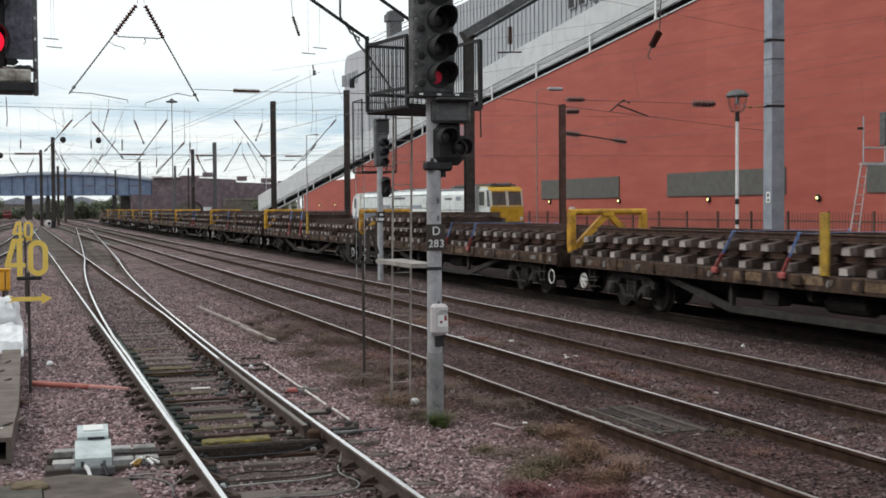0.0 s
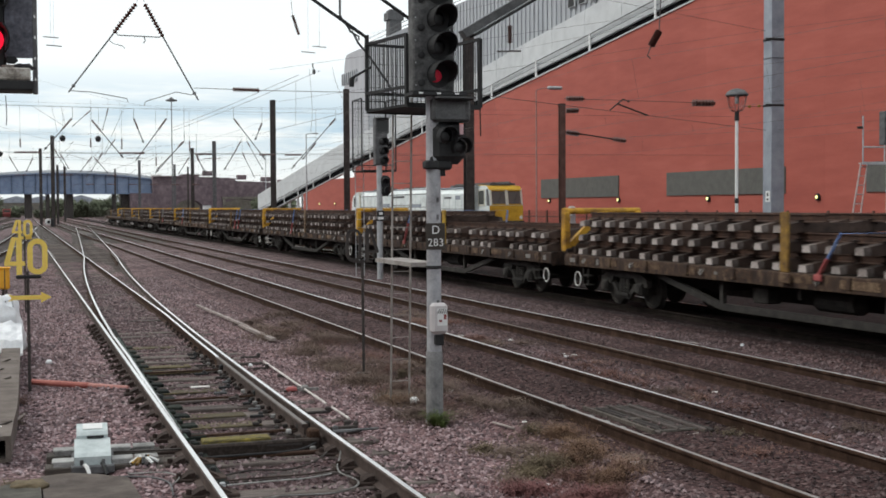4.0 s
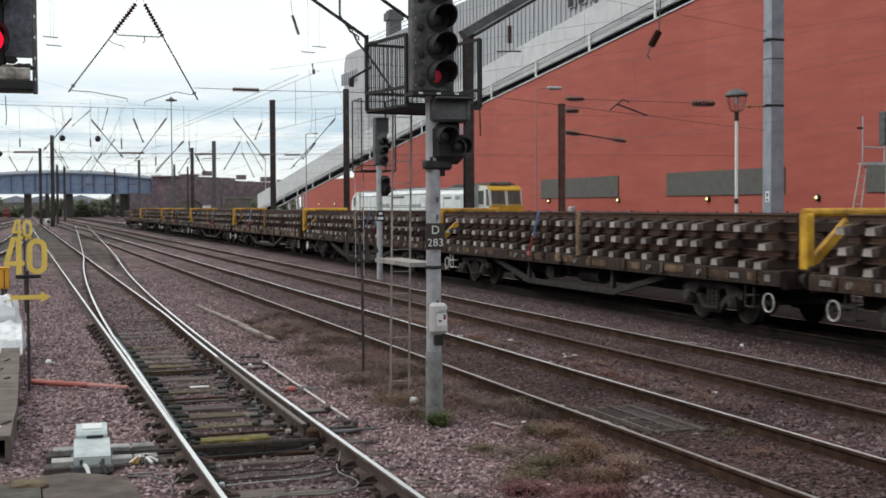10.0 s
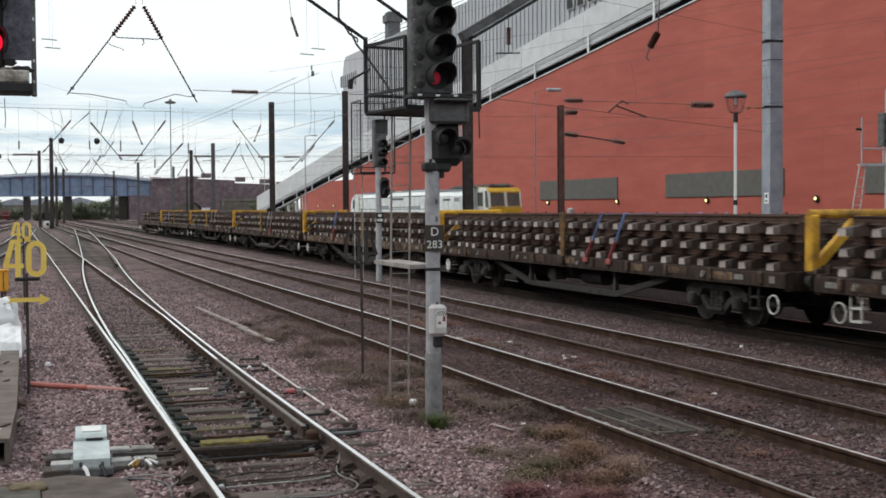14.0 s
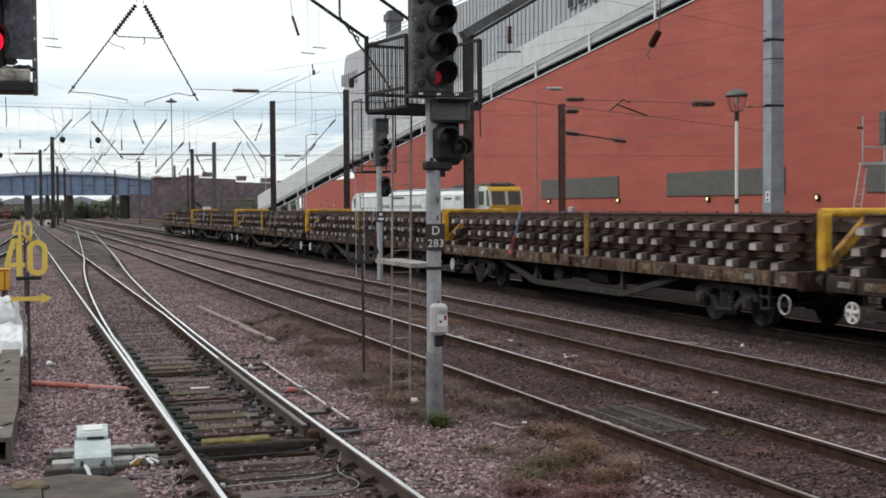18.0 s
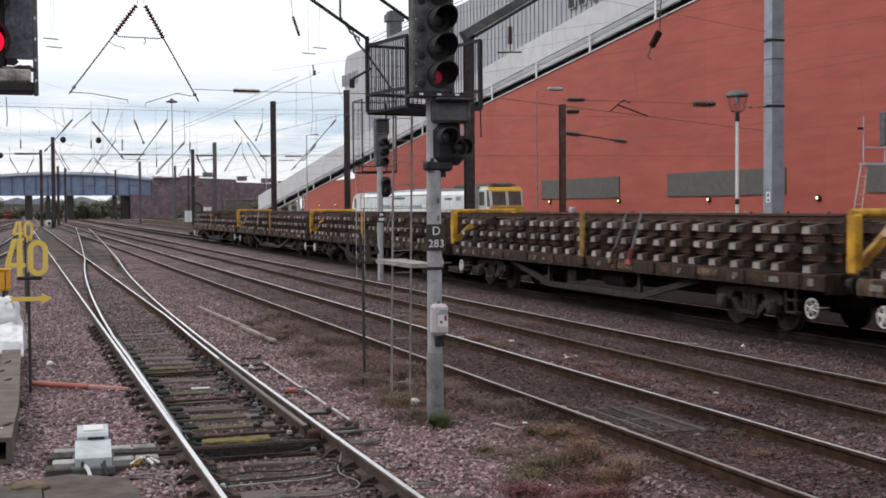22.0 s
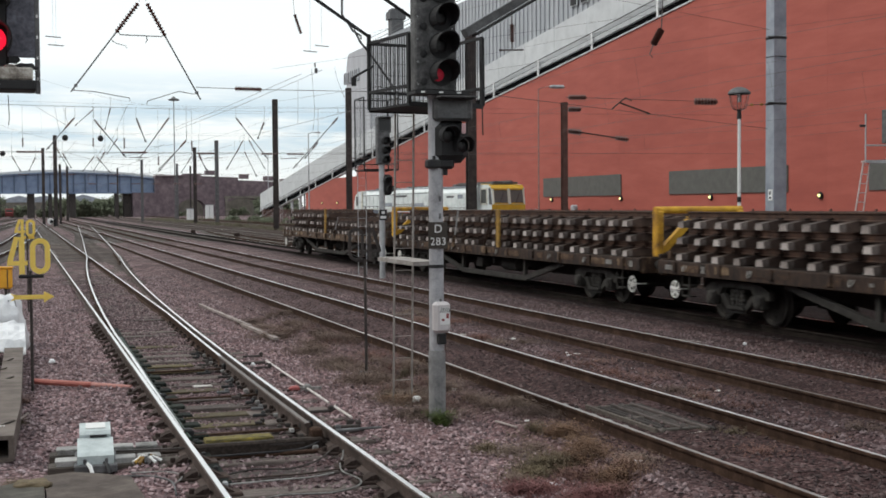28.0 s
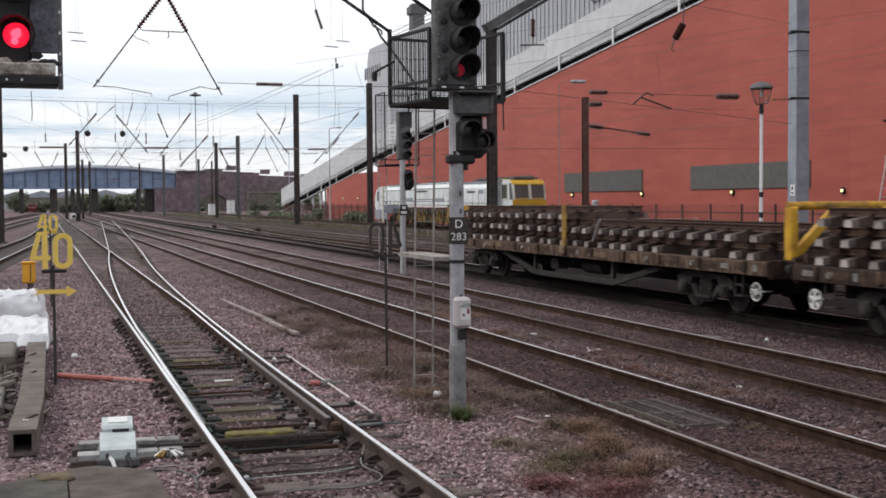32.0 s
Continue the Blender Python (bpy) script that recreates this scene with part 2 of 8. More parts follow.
M_CHAIR = material("dark_iron_chair", [(0.022, 0.016, 0.014), (0.048, 0.034, 0.03), (0.09, 0.066, 0.058)], 6, 0.9, 0, 0.3, spec=0.15)
M_BEARER = material("worn_turnout_timber", [(0.046, 0.036, 0.034), (0.102, 0.082, 0.074), (0.180, 0.150, 0.138)], 5, 0.9, 0, 0.5, stretch=(0.5, 4, 4), var=0.3)
M_GRID = material("worn_grey_slat", [(0.02, 0.015, 0.014), (0.042, 0.033, 0.03), (0.1, 0.08, 0.074)], 9, 0.9, 0, 0.4, stretch=(4, 0.6, 4), var=0.4)
M_TIMBER = material("weathered_timber", [(0.03, 0.025, 0.022), (0.07, 0.058, 0.05), (0.12, 0.1, 0.085)], 4, 0.85, 0, 0.5, stretch=(0.5, 5, 5), var=0.25)
M_OILYWOOD = material("oily_dark_timber", [(0.014, 0.011, 0.010), (0.032, 0.025, 0.022), (0.065, 0.05, 0.043)], 7, 0.9, 0, 0.5, stretch=(3, 0.7, 3), var=0.5, spec=0.15)
M_MOSSY = material("mossy_timber", [(0.042, 0.034, 0.026), (0.086, 0.068, 0.036), (0.15, 0.122, 0.052)], 9, 0.9, 0, 0.5, stretch=(0.7, 3, 3), var=0.2)
M_CONC = material("concrete", [(0.085, 0.075, 0.064), (0.15, 0.135, 0.115), (0.225, 0.205, 0.18)], 3.5, 0.9, 0, 0.35, big=0.7)
M_SLEEPER = material("old_concrete_sleeper", [(0.17, 0.142, 0.133), (0.33, 0.288, 0.274), (0.47, 0.42, 0.403)], 5, 0.9, 0, 0.3, var=0.35)
# flank and shoulder colours hold rust stain plus the shade between neighbouring sleepers
M_FLANKSHADE = material("rusty_shaded_sleeper_flank", [(0.02, 0.011, 0.009), (0.045, 0.027, 0.021), (0.085, 0.055, 0.044)], 5, 0.9, 0, 0.3, var=0.3)
M_ENDFLANK = material("half_shaded_sleeper_shoulder", [(0.045, 0.034, 0.031), (0.1, 0.079, 0.072), (0.17, 0.141, 0.13)], 5, 0.9, 0, 0.3, var=0.35)
M_SOLEBAR = material("rusty_wagon_frame", [(0.010, 0.007, 0.007), (0.028, 0.016, 0.012), (0.06, 0.034, 0.022), (0.165, 0.112, 0.076)], 7.0, 0.85, 0.1, 0.4, stretch=(1, 1, 0.35), var=0.2)
M_UNDER = material("grimy_underframe", [(0.012, 0.011, 0.010), (0.028, 0.024, 0.022), (0.05, 0.045, 0.04)], 4, 0.85, 0.1, 0.3)
# grime taken near black to stand in for shade below the train
M_TRACKSHADE = material("shade_black_grime", [(0.009, 0.007, 0.006), (0.018, 0.014, 0.012), (0.032, 0.025, 0.022)], 4, 0.95, 0, 0.3, spec=0.08)
M_YELLOW = material("worn_yellow_paint", [(0.13, 0.062, 0.018), (0.46, 0.24, 0.02), (0.66, 0.38, 0.03)], 3.2, 0.62, 0, 0.14, var=0.25)
M_STAKE = material("bright_yellow_stake_paint", [(0.13, 0.075, 0.02), (0.36, 0.22, 0.028), (0.56, 0.38, 0.04)], 4, 0.65, 0, 0.15)
M_PALEYEL = material("faded_yellow_paint", [(0.07, 0.036, 0.018), (0.22, 0.122, 0.026), (0.46, 0.28, 0.045)], 4, 0.7, 0, 0.15, var=0.3)
M_SIGNYEL = material("sign_yellow", [(0.85, 0.6, 0.11), (0.95, 0.7, 0.17)], 3, 0.5, 0, 0.05)
M_ORANGE = material("orange_plastic", [(0.65, 0.3, 0.02), (0.8, 0.4, 0.03)], 4, 0.5, 0, 0.05)
M_BLACK = material("matt_black_paint", [(0.008, 0.008, 0.009), (0.018, 0.018, 0.02), (0.035, 0.035, 0.036)], 4, 0.7, 0, 0.15)
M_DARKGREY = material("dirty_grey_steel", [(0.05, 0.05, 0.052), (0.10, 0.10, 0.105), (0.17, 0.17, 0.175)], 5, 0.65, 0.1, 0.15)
M_HEAD = material("mottled_signal_casing", [(0.022, 0.022, 0.023), (0.075, 0.074, 0.076), (0.15, 0.148, 0.15)], 9, 0.7, 0, 0.2, big=1.6)
M_GALV = material("galvanised_steel", [(0.30, 0.31, 0.33), (0.42, 0.43, 0.45), (0.52, 0.53, 0.55)], 5, 0.55, 0.25, 0.1)
M_MAST = material("grey_blue_steel", [(0.17, 0.19, 0.23), (0.27, 0.29, 0.335), (0.36, 0.385, 0.43)], 1.3, 0.6, 0.1, 0.1)
M_BROWN = material("brown_weathered_mast", [(0.025, 0.021, 0.02), (0.05, 0.042, 0.04), (0.085, 0.07, 0.065)], 2.5, 0.8, 0.1, 0.2)
M_WHITE = material("white_paint", [(0.62, 0.62, 0.62), (0.78, 0.78, 0.78)], 4, 0.55, 0, 0.08)
M_WHITEPL = material("white_plastic_sack", [(0.6, 0.61, 0.64), (0.8, 0.81, 0.83)], 6, 0.5, 0, 0.3)
M_SLIDE = material("oily_green_black_plate", [(0.008, 0.010, 0.009), (0.018, 0.022, 0.019), (0.04, 0.045, 0.038)], 9, 0.85, 0, 0.2, var=0.4, spec=0.15)
M_BOX = material("pale_grey_blue_casing", [(0.34, 0.385, 0.40), (0.46, 0.51, 0.52), (0.55, 0.60, 0.61)], 5, 0.6, 0, 0.1)
M_RED = material("red_plastic", [(0.27, 0.05, 0.052), (0.42, 0.115, 0.11)], 5, 0.6, 0, 0.1)
M_DARKRED = material("faded_dark_red", [(0.16, 0.03, 0.03), (0.28, 0.06, 0.06)], 6, 0.7, 0, 0.1)
M_BLUE = material("blue_strap", [(0.1, 0.2, 0.5), (0.3, 0.43, 0.76)], 5, 0.6, 0, 0.05)
M_GREYSTRAP = material("grey_strap", [(0.3, 0.3, 0.3), (0.42, 0.42, 0.42)], 5, 0.7, 0, 0.05)
M_BRICKRED = material("red_rendered_panel", [(0.296, 0.067, 0.051), (0.343, 0.081, 0.060), (0.389, 0.098, 0.074)], 0.7, 0.75, 0, 0.05, fine=9, stretch=(1, 0.4, 2.2), var=0.12, big=0.07)
M_CLAD = material("grey_corrugated_cladding", [(0.30, 0.31, 0.335), (0.36, 0.37, 0.395), (0.42, 0.43, 0.45)], 0.6, 0.5, 0.2, 0.03, stretch=(1, 3, 0.25))
M_CLADFLAT = material("pale_lilac_grey_panel", [(0.36, 0.36, 0.39), (0.42, 0.42, 0.45), (0.48, 0.48, 0.51)], 0.5, 0.6, 0.1, 0.03, stretch=(1, 2, 0.3))
M_PALE = material("pale_grey_panel", [(0.44, 0.45, 0.465), (0.52, 0.53, 0.545), (0.59, 0.6, 0.615)], 0.8, 0.6, 0, 0.04, var=0.1)
M_LOUVRE = material("grey_green_louvre", [(0.078, 0.074, 0.069), (0.098, 0.094, 0.087), (0.118, 0.113, 0.104)], 2, 0.7, 0, 0.1)
# near black without gloss, stands in for shade inside openings
M_DARKVOID = material("black_void_shade", [(0.005, 0.005, 0.006), (0.012, 0.012, 0.013)], 2, 0.95, 0, 0.05, spec=0.0)
# bridge blue raised in tone to take in the haze before it
M_BLUEBR = material("blue_bridge_paint", [(0.105, 0.145, 0.225), (0.165, 0.22, 0.335), (0.225, 0.285, 0.405)], 0.5, 0.6, 0, 0.05, var=0.2)
# brick lightened towards purple, with the haze at the bridge in its colour
M_BRICKDK = material("sooty_brick", [(0.098, 0.072, 0.084), (0.165, 0.124, 0.139), (0.24, 0.186, 0.2)], 0.8, 0.9, 0, 0.2, fine=7, var=0.2)
M_WAGONWHITE = material("white_vehicle_paint", [(0.5, 0.51, 0.51), (0.68, 0.73, 0.73), (0.8, 0.8, 0.8)], 1.2, 0.4, 0, 0.04, stretch=(1, 1, 2))
# raised grey base stands in for sky reflected in the panes
M_GLASS = glassy("dark_window_glass", (0.1, 0.105, 0.1), 0.2)
M_CLEARGLASS = clear_glass("clear_bowl_glass")
M_LENSDK = glassy("dark_lens", (0.01, 0.01, 0.012), 0.4)
M_REDGLOW = glow("red_signal_lens", (1.0, 0.012, 0.045), 1.05)
M_CORE = glow("bright_lamp_core", (1.0, 0.09, 0.16), 1.7)
M_REDDIM = glow("dim_red_signal_lens", (0.55, 0.03, 0.06), 0.11)
M_LAMPGLOW = glow("lit_bulkhead_lens", (1.0, 0.93, 0.36), 1.8)
M_PORCELAIN = material("brown_porcelain", [(0.061, 0.027, 0.023), (0.135, 0.062, 0.051)], 8, 0.35, 0, 0.05)
M_WIRE = material("dark_copper_wire", [(0.06, 0.052, 0.052), (0.11, 0.095, 0.095)], 8, 0.6, 0.1, 0.0)
M_GRASS = material("weed_leaf", [(0.062, 0.046, 0.032), (0.105, 0.08, 0.049), (0.145, 0.11, 0.071)], 9, 0.9, 0, 0.0, var=0.4)
M_REDWEED = material("reddish_weed", [(0.100, 0.048, 0.041), (0.169, 0.083, 0.068), (0.206, 0.131, 0.100)], 9, 0.9, 0, 0.0, var=0.4)
M_GREENWEED = material("green_weed_leaf", [(0.036, 0.054, 0.013), (0.066, 0.096, 0.021), (0.102, 0.132, 0.030)], 9, 0.9, 0, 0.0, var=0.3)
M_OLIVEWEED = material("olive_weed_leaf", [(0.064, 0.048, 0.030), (0.115, 0.087, 0.052), (0.167, 0.129, 0.081)], 9, 0.9, 0, 0.0, var=0.3)
M_RUSTWEED = material("rust_orange_weed", [(0.085, 0.049, 0.031), (0.156, 0.088, 0.055), (0.215, 0.137, 0.086)], 9, 0.9, 0, 0.0, var=0.3)
M_CRIMSONWEED = material("crimson_weed_leaf", [(0.092, 0.035, 0.035), (0.155, 0.061, 0.061), (0.223, 0.115, 0.101)], 9, 0.9, 0, 0.0, var=0.3)
M_VERGE = material("verge_grass_blade", [(0.085, 0.08, 0.055), (0.14, 0.132, 0.09), (0.19, 0.178, 0.125)], 3, 0.9, 0, 0.0)
M_DRYWEED = material("dead_weed", [(0.072, 0.048, 0.040), (0.138, 0.094, 0.076), (0.198, 0.146, 0.118)], 9, 0.9, 0, 0.0, var=0.3)
# leaf greens paled and greyed in place of distance haze
M_LEAF = material("hazy_tree_leaf", [(0.095, 0.11, 0.075), (0.15, 0.17, 0.115), (0.2, 0.225, 0.15)], 3, 0.9, 0, 0.0)
M_PALEWOOD = material("pale_weathered_wood", [(0.16, 0.133, 0.122), (0.29, 0.247, 0.23), (0.42, 0.375, 0.36)], 4, 0.85, 0, 0.3, stretch=(4, 0.5, 4))
M_RODRUST = material("pinkish_primed_steel", [(0.2, 0.12, 0.105), (0.32, 0.2, 0.18), (0.42, 0.29, 0.265)], 5, 0.75, 0, 0.1)
M_RUSTMAST = material("rust_brown_mast", [(0.065, 0.034, 0.029), (0.115, 0.06, 0.05), (0.165, 0.092, 0.076)], 2.5, 0.8, 0.1, 0.2)
M_GREENCABLE = material("green_cable", [(0.012, 0.03, 0.02), (0.025, 0.06, 0.04)], 6, 0.6, 0, 0.0)
M_TRUNK = material("bark", [(0.04, 0.03, 0.022), (0.08, 0.06, 0.045)], 6, 0.9, 0, 0.4)


# ---- mesh building ----
class Geo:
    """Collects faces; each call adds one closed form."""

    def __init__(self):
        self.v, self.f, self.mi = [], [], []

    def add(self, vs, fs, mi=0):
        k = len(self.v)
        self.v += [tuple(p) for p in vs]
        self.f += [tuple(i + k for i in f) for f in fs]
        self.mi += [mi] * len(fs)
        return self

    def box(self, c, s, m=None, b=0.0, mi=0):
        """A box of size s round c, with its edges cut off by b."""
        x, y, z = (k / 2 for k in s)
        if b <= 0:
            vs = [(i * x, j * y, k * z) for k in (-1, 1) for j in (-1, 1) for i in (-1, 1)]
            fs = [(0, 2, 3, 1), (4, 5, 7, 6), (0, 1, 5, 4), (2, 6, 7, 3), (0, 4, 6, 2), (1, 3, 7, 5)]
        else:
            vs, idx = [], {}
            for i in (-1, 1):
                for j in (-1, 1):
                    for k in (-1, 1):
                        for a in range(3):
                            p = [i * (x - b), j * (y - b), k * (z - b)]
                            p[a] = (i * x, j * y, k * z)[a]
                            idx[i, j, k, a] = len(vs)
                            vs.append(tuple(p))
            fs = []
            for a, (u, w) in enumerate(((1, 2), (2, 0), (0, 1))):
                for s_ in (-1, 1):
                    loop = []
                    for du, dw in ((-1, -1), (1, -1), (1, 1), (-1, 1)):
                        key = [0, 0, 0]
                        key[a], key[u], key[w] = s_, du, dw
                        loop.append(idx[(*key, a)])
                    fs.append(tuple(loop if s_ > 0 else loop[::-1]))
                    # the cut edges along w
                for su in (-1, 1):
                    for sw in (-1, 1):
                        k1, k2 = [0, 0, 0], [0, 0, 0]
                        k1[a], k2[a] = -1, 1
                        k1[u] = k2[u] = su
                        k1[w] = k2[w] = sw
                        loop = [idx[(*k1, u)], idx[(*k2, u)], idx[(*k2, w)], idx[(*k1, w)]]
                        fs.append(tuple(loop if su * sw > 0 else loop[::-1]))
            for i in (-1, 1):
                for j in (-1, 1):
                    for k in (-1, 1):
                        loop = [idx[i, j, k, a] for a in range(3)]
                        fs.append(tuple(loop if i * j * k > 0 else loop[::-1]))
        c = Vector(c)
        vs = [(m @ Vector(p) if m else Vector(p)) + c for p in vs]
        return self.add(vs, fs, mi)

    def tube(self, p0, p1, r0, r1=None, n=10, mi=0, caps=True):
        r1 = r0 if r1 is None else r1
        p0, p1 = Vector(p0), Vector(p1)
        d = (p1 - p0).normalized()
        a = d.orthogonal().normalized()
        b = d.cross(a)
        vs = [p + r * (a * math.cos(2 * math.pi * i / n) + b * math.sin(2 * math.pi * i / n)) for p, r in ((p0, r0), (p1, r1)) for i in range(n)]
        fs = [(i, (i + 1) % n, n + (i + 1) % n, n + i) for i in range(n)]
        if caps:
            fs += [tuple(range(n - 1, -1, -1)), tuple(range(n, 2 * n))]
        return self.add(vs, fs, mi)

    def beam(self, p0, p1, w, h, up=(0, 0, 1), mi=0):
        """A rectangular bar from p0 to p1, w wide and h deep."""
        p0, p1 = Vector(p0), Vector(p1)
        d = (p1 - p0).normalized()
        a = d.cross(Vector(up)).normalized()
        b = a.cross(d)
        vs = [p + a * (i * w / 2) + b * (j * h / 2) for p in (p0, p1) for i, j in ((-1, -1), (1, -1), (1, 1), (-1, 1))]
        return self.add(vs, [(0, 1, 2, 3), (7, 6, 5, 4), (0, 4, 5, 1), (1, 5, 6, 2), (2, 6, 7, 3), (3, 7, 4, 0)], mi)

    def path(self, pts, r, n=6, mi=0):
        """A round cord along points."""
        pts = [Vector(p) for p in pts]
        rings = []
        a = None
        for i, p in enumerate(pts):
            d = (pts[min(i + 1, len(pts) - 1)] - pts[max(i - 1, 0)]).normalized()
            a = d.orthogonal().normalized() if a is None else (a - d * a.dot(d)).normalized()
            b = d.cross(a)
            rings.append([p + r * (a * math.cos(2 * math.pi * k / n) + b * math.sin(2 * math.pi * k / n)) for k in range(n)])
        vs = [q for ring in rings for q in ring]
        fs = [(i * n + k, i * n + (k + 1) % n, (i + 1) * n + (k + 1) % n, (i + 1) * n + k) for i in range(len(pts) - 1) for k in range(n)]
        fs += [tuple(range(n - 1, -1, -1)), tuple(range(len(vs) - n, len(vs)))]
        return self.add(vs, fs, mi)

    def sweep(self, profile, pts, mis=None):
        """A profile of (across, up) points swept along a line that runs about along +y."""
        n = len(profile)
        vs = []
        for i, p in enumerate(pts):
            d = (Vector(pts[min(i + 1, len(pts) - 1)]) - Vector(pts[max(i - 1, 0)])).normalized()
            a = d.cross(Vector((0, 0, 1))).normalized()
            vs += [Vector(p) + a * u + Vector((0, 0, w)) for u, w in profile]
        k = len(self.v)
        self.v += [tuple(q) for q in vs]
        for i in range(len(pts) - 1):
            for j in range(n):
                self.f.append((k + i * n + j, k + i * n + (j + 1) % n, k + (i + 1) * n + (j + 1) % n, k + (i + 1) * n + j))
                self.mi.append(mis[j] if mis else 0)
        self.f += [tuple(range(k + n - 1, k - 1, -1)), tuple(range(k + (len(pts) - 1) * n, k + len(pts) * n))]
        self.mi += [0, 0]
        return self

    def prism(self, poly, axis, lo, hi, mi=0):
        """A flat outline given by (u, v) pushed from lo to hi along an axis ('x': u=y, v=z; 'y': u=x, v=z; 'z': u=x, v=y)."""
        put = {"x": lambda u, v, w: (w, u, v), "y": lambda u, v, w: (u, w, v), "z": lambda u, v, w: (u, v, w)}[axis]
        n = len(poly)
        vs = [put(u, v, w) for w in (lo, hi) for u, v in poly]
        fs = [(i, (i + 1) % n, n + (i + 1) % n, n + i) for i in range(n)] + [tuple(range(n - 1, -1, -1)), tuple(range(n, 2 * n))]
        return self.add(vs, fs, mi)

    def lathe(self, prof, c=(0, 0, 0), axis="z", n=14, mi=0):
        """A turned form: (radius, along) points round an axis."""
        vs = []
        for r, h in prof:
            for i in range(n):
                u, v = r * math.cos(2 * math.pi * i / n), r * math.sin(2 * math.pi * i / n)
                p = {"z": (u, v, h), "x": (h, u, v), "y": (v, h, u)}[axis]
                vs.append((p[0] + c[0], p[1] + c[1], p[2] + c[2]))
        fs = [(i * n + k, i * n + (k + 1) % n, (i + 1) * n + (k + 1) % n, (i + 1) * n + k) for i in range(len(prof) - 1) for k in range(n)]
        fs += [tuple(range(n - 1, -1, -1)), tuple(range(len(vs) - n, len(vs)))]
        return self.add(vs, fs, mi)

    def bend(self, pts, r, n=6, mi=0, k=5):
        """A cord through points, rounded by a spline."""
        q = [Vector(p) for p in pts]
        out = []
        for i in range(len(q) - 1):
            a, b, c, d = q[max(i - 1, 0)], q[i], q[i + 1], q[min(i + 2, len(q) - 1)]
            for j in range(k):
                t = j / k
                out.append(0.5 * (2 * b + (c - a) * t + (2 * a - 5 * b + 4 * c - d) * t * t + (3 * b - a - 3 * c + d) * t ** 3))
        return self.path(out + [q[-1]], r, n, mi)

    def mesh(self, name, *mats, smooth=False):
        me = bpy.data.meshes.new(name)
        me.from_pydata(self.v, [], self.f)
        for m in mats:
            me.materials.append(m)
        if len(mats) > 1:
            me.polygons.foreach_set("material_index", self.mi)
        if smooth:
            me.shade_smooth()
        me.update()
        bm = bmesh.new()
        bm.from_mesh(me)
        bmesh.ops.recalc_face_normals(bm, faces=bm.faces)
        bm.to_mesh(me)
        bm.free()
        return me


def thing(name, label, category, m=None, group="", kind="", mesh=None):
    ob = new(name, mesh)
    if mesh is None:
        ob.empty_display_size = 0.2
    if m is not None:
        ob.matrix_basis = m
    return tagged(ob, label, category, group, kind)


def part(name, geo, mats, parent, label="", m=None):
    """One mesh object under a thing or under a part. geo: a Geo or a ready mesh."""
    mats = mats if isinstance(mats, (tuple, list)) else (mats,)
    ob = new(name, geo.mesh(name, *mats) if isinstance(geo, Geo) else geo)
    ob.parent = parent
    if m is not None:
        ob.matrix_basis = m
    if label:
        ob["label"] = label
    return ob


def lumpy(name, centre, size, mat, seed, amount=0.18, n=14, m=22, folds=5.0):
    """A sagging, folded heap: a flattened dome with creases."""
    vs, fs = [], []
    cx, cy, cz = centre
    for i in range(n + 1):
        a = math.pi * 0.5 * i / n
        for k in range(m):
            b = 2 * math.pi * k / m
            sq = 1.0 / max(abs(math.cos(b)), abs(math.sin(b))) ** 0.55
            r = math.cos(a) ** 0.55 * sq
            p = Vector((r * math.cos(b), r * math.sin(b), math.sin(a) ** 0.8))
            d = 1 + amount * (noise.noise(p * 2.1 + Vector((seed, 0, 0))) + 0.5 * noise.noise(p * folds + Vector((0, seed, 0))))
            vs.append((cx + p.x * d * size[0], cy + p.y * d * size[1], cz + p.z * size[2] * (1 + 0.8 * (d - 1))))
    for i in range(n):
        for k in range(m):
            fs.append((i * m + k, i * m + (k + 1) % m, (i + 1) * m + (k + 1) % m, (i + 1) * m + k))
    fs.append(tuple(range(m - 1, -1, -1)))
    return Geo().add(vs, fs).mesh(name, mat, smooth=True)


# ---- ground ----
def through_x(y):
    return 2.3 + 0.005 * y


def turn_x(y):
    """Centre of the diverging line of the turnout."""
    if y < 14:
        return through_x(y)
    if y < 60:
        return through_x(y) + 1.35 * ((y - 14) / 46) ** 1.9
    return through_x(60) + 1.35 + 0.0455 * (y - 60) - 0.00002 * (y - 60) ** 2


def ground_height(x, y):
    h = -0.215 + 0.035 * noise.noise((x * 0.8, y * 0.5, 0.0)) + 0.02 * noise.noise((x * 2.9, y * 2.6, 4.0))
    if 11.2 < x < 13.2:
        h += 0.05 * math.sin((x - 11.2) / 2.0 * math.pi)
    for c in (6.81, 10.02, 14.4, 19.55, 23.3):
        if abs(x - c) < 1.5:
            h = -0.135 + 0.5 * (h + 0.215)
    if abs(x - 2.4) < 1.6 and y < 60:
        bare = through_x(y) - 0.62 < x < turn_x(y) + 0.75
        h = (-0.158 if not bare else -0.2 if y < 22 else -0.166) + 1.25 * (h + 0.215)
        if y < 16 and 0.72 < x - turn_x(y) < 1.25:
            h -= 0.035
    return min(h, -0.105)


def lines(*spans):
    out = []
    for a, b, s in spans:
        k = max(1, round((b - a) / s))
        out += [a + (b - a) * i / k for i in range(k)]
    return out + [spans[-1][1]]


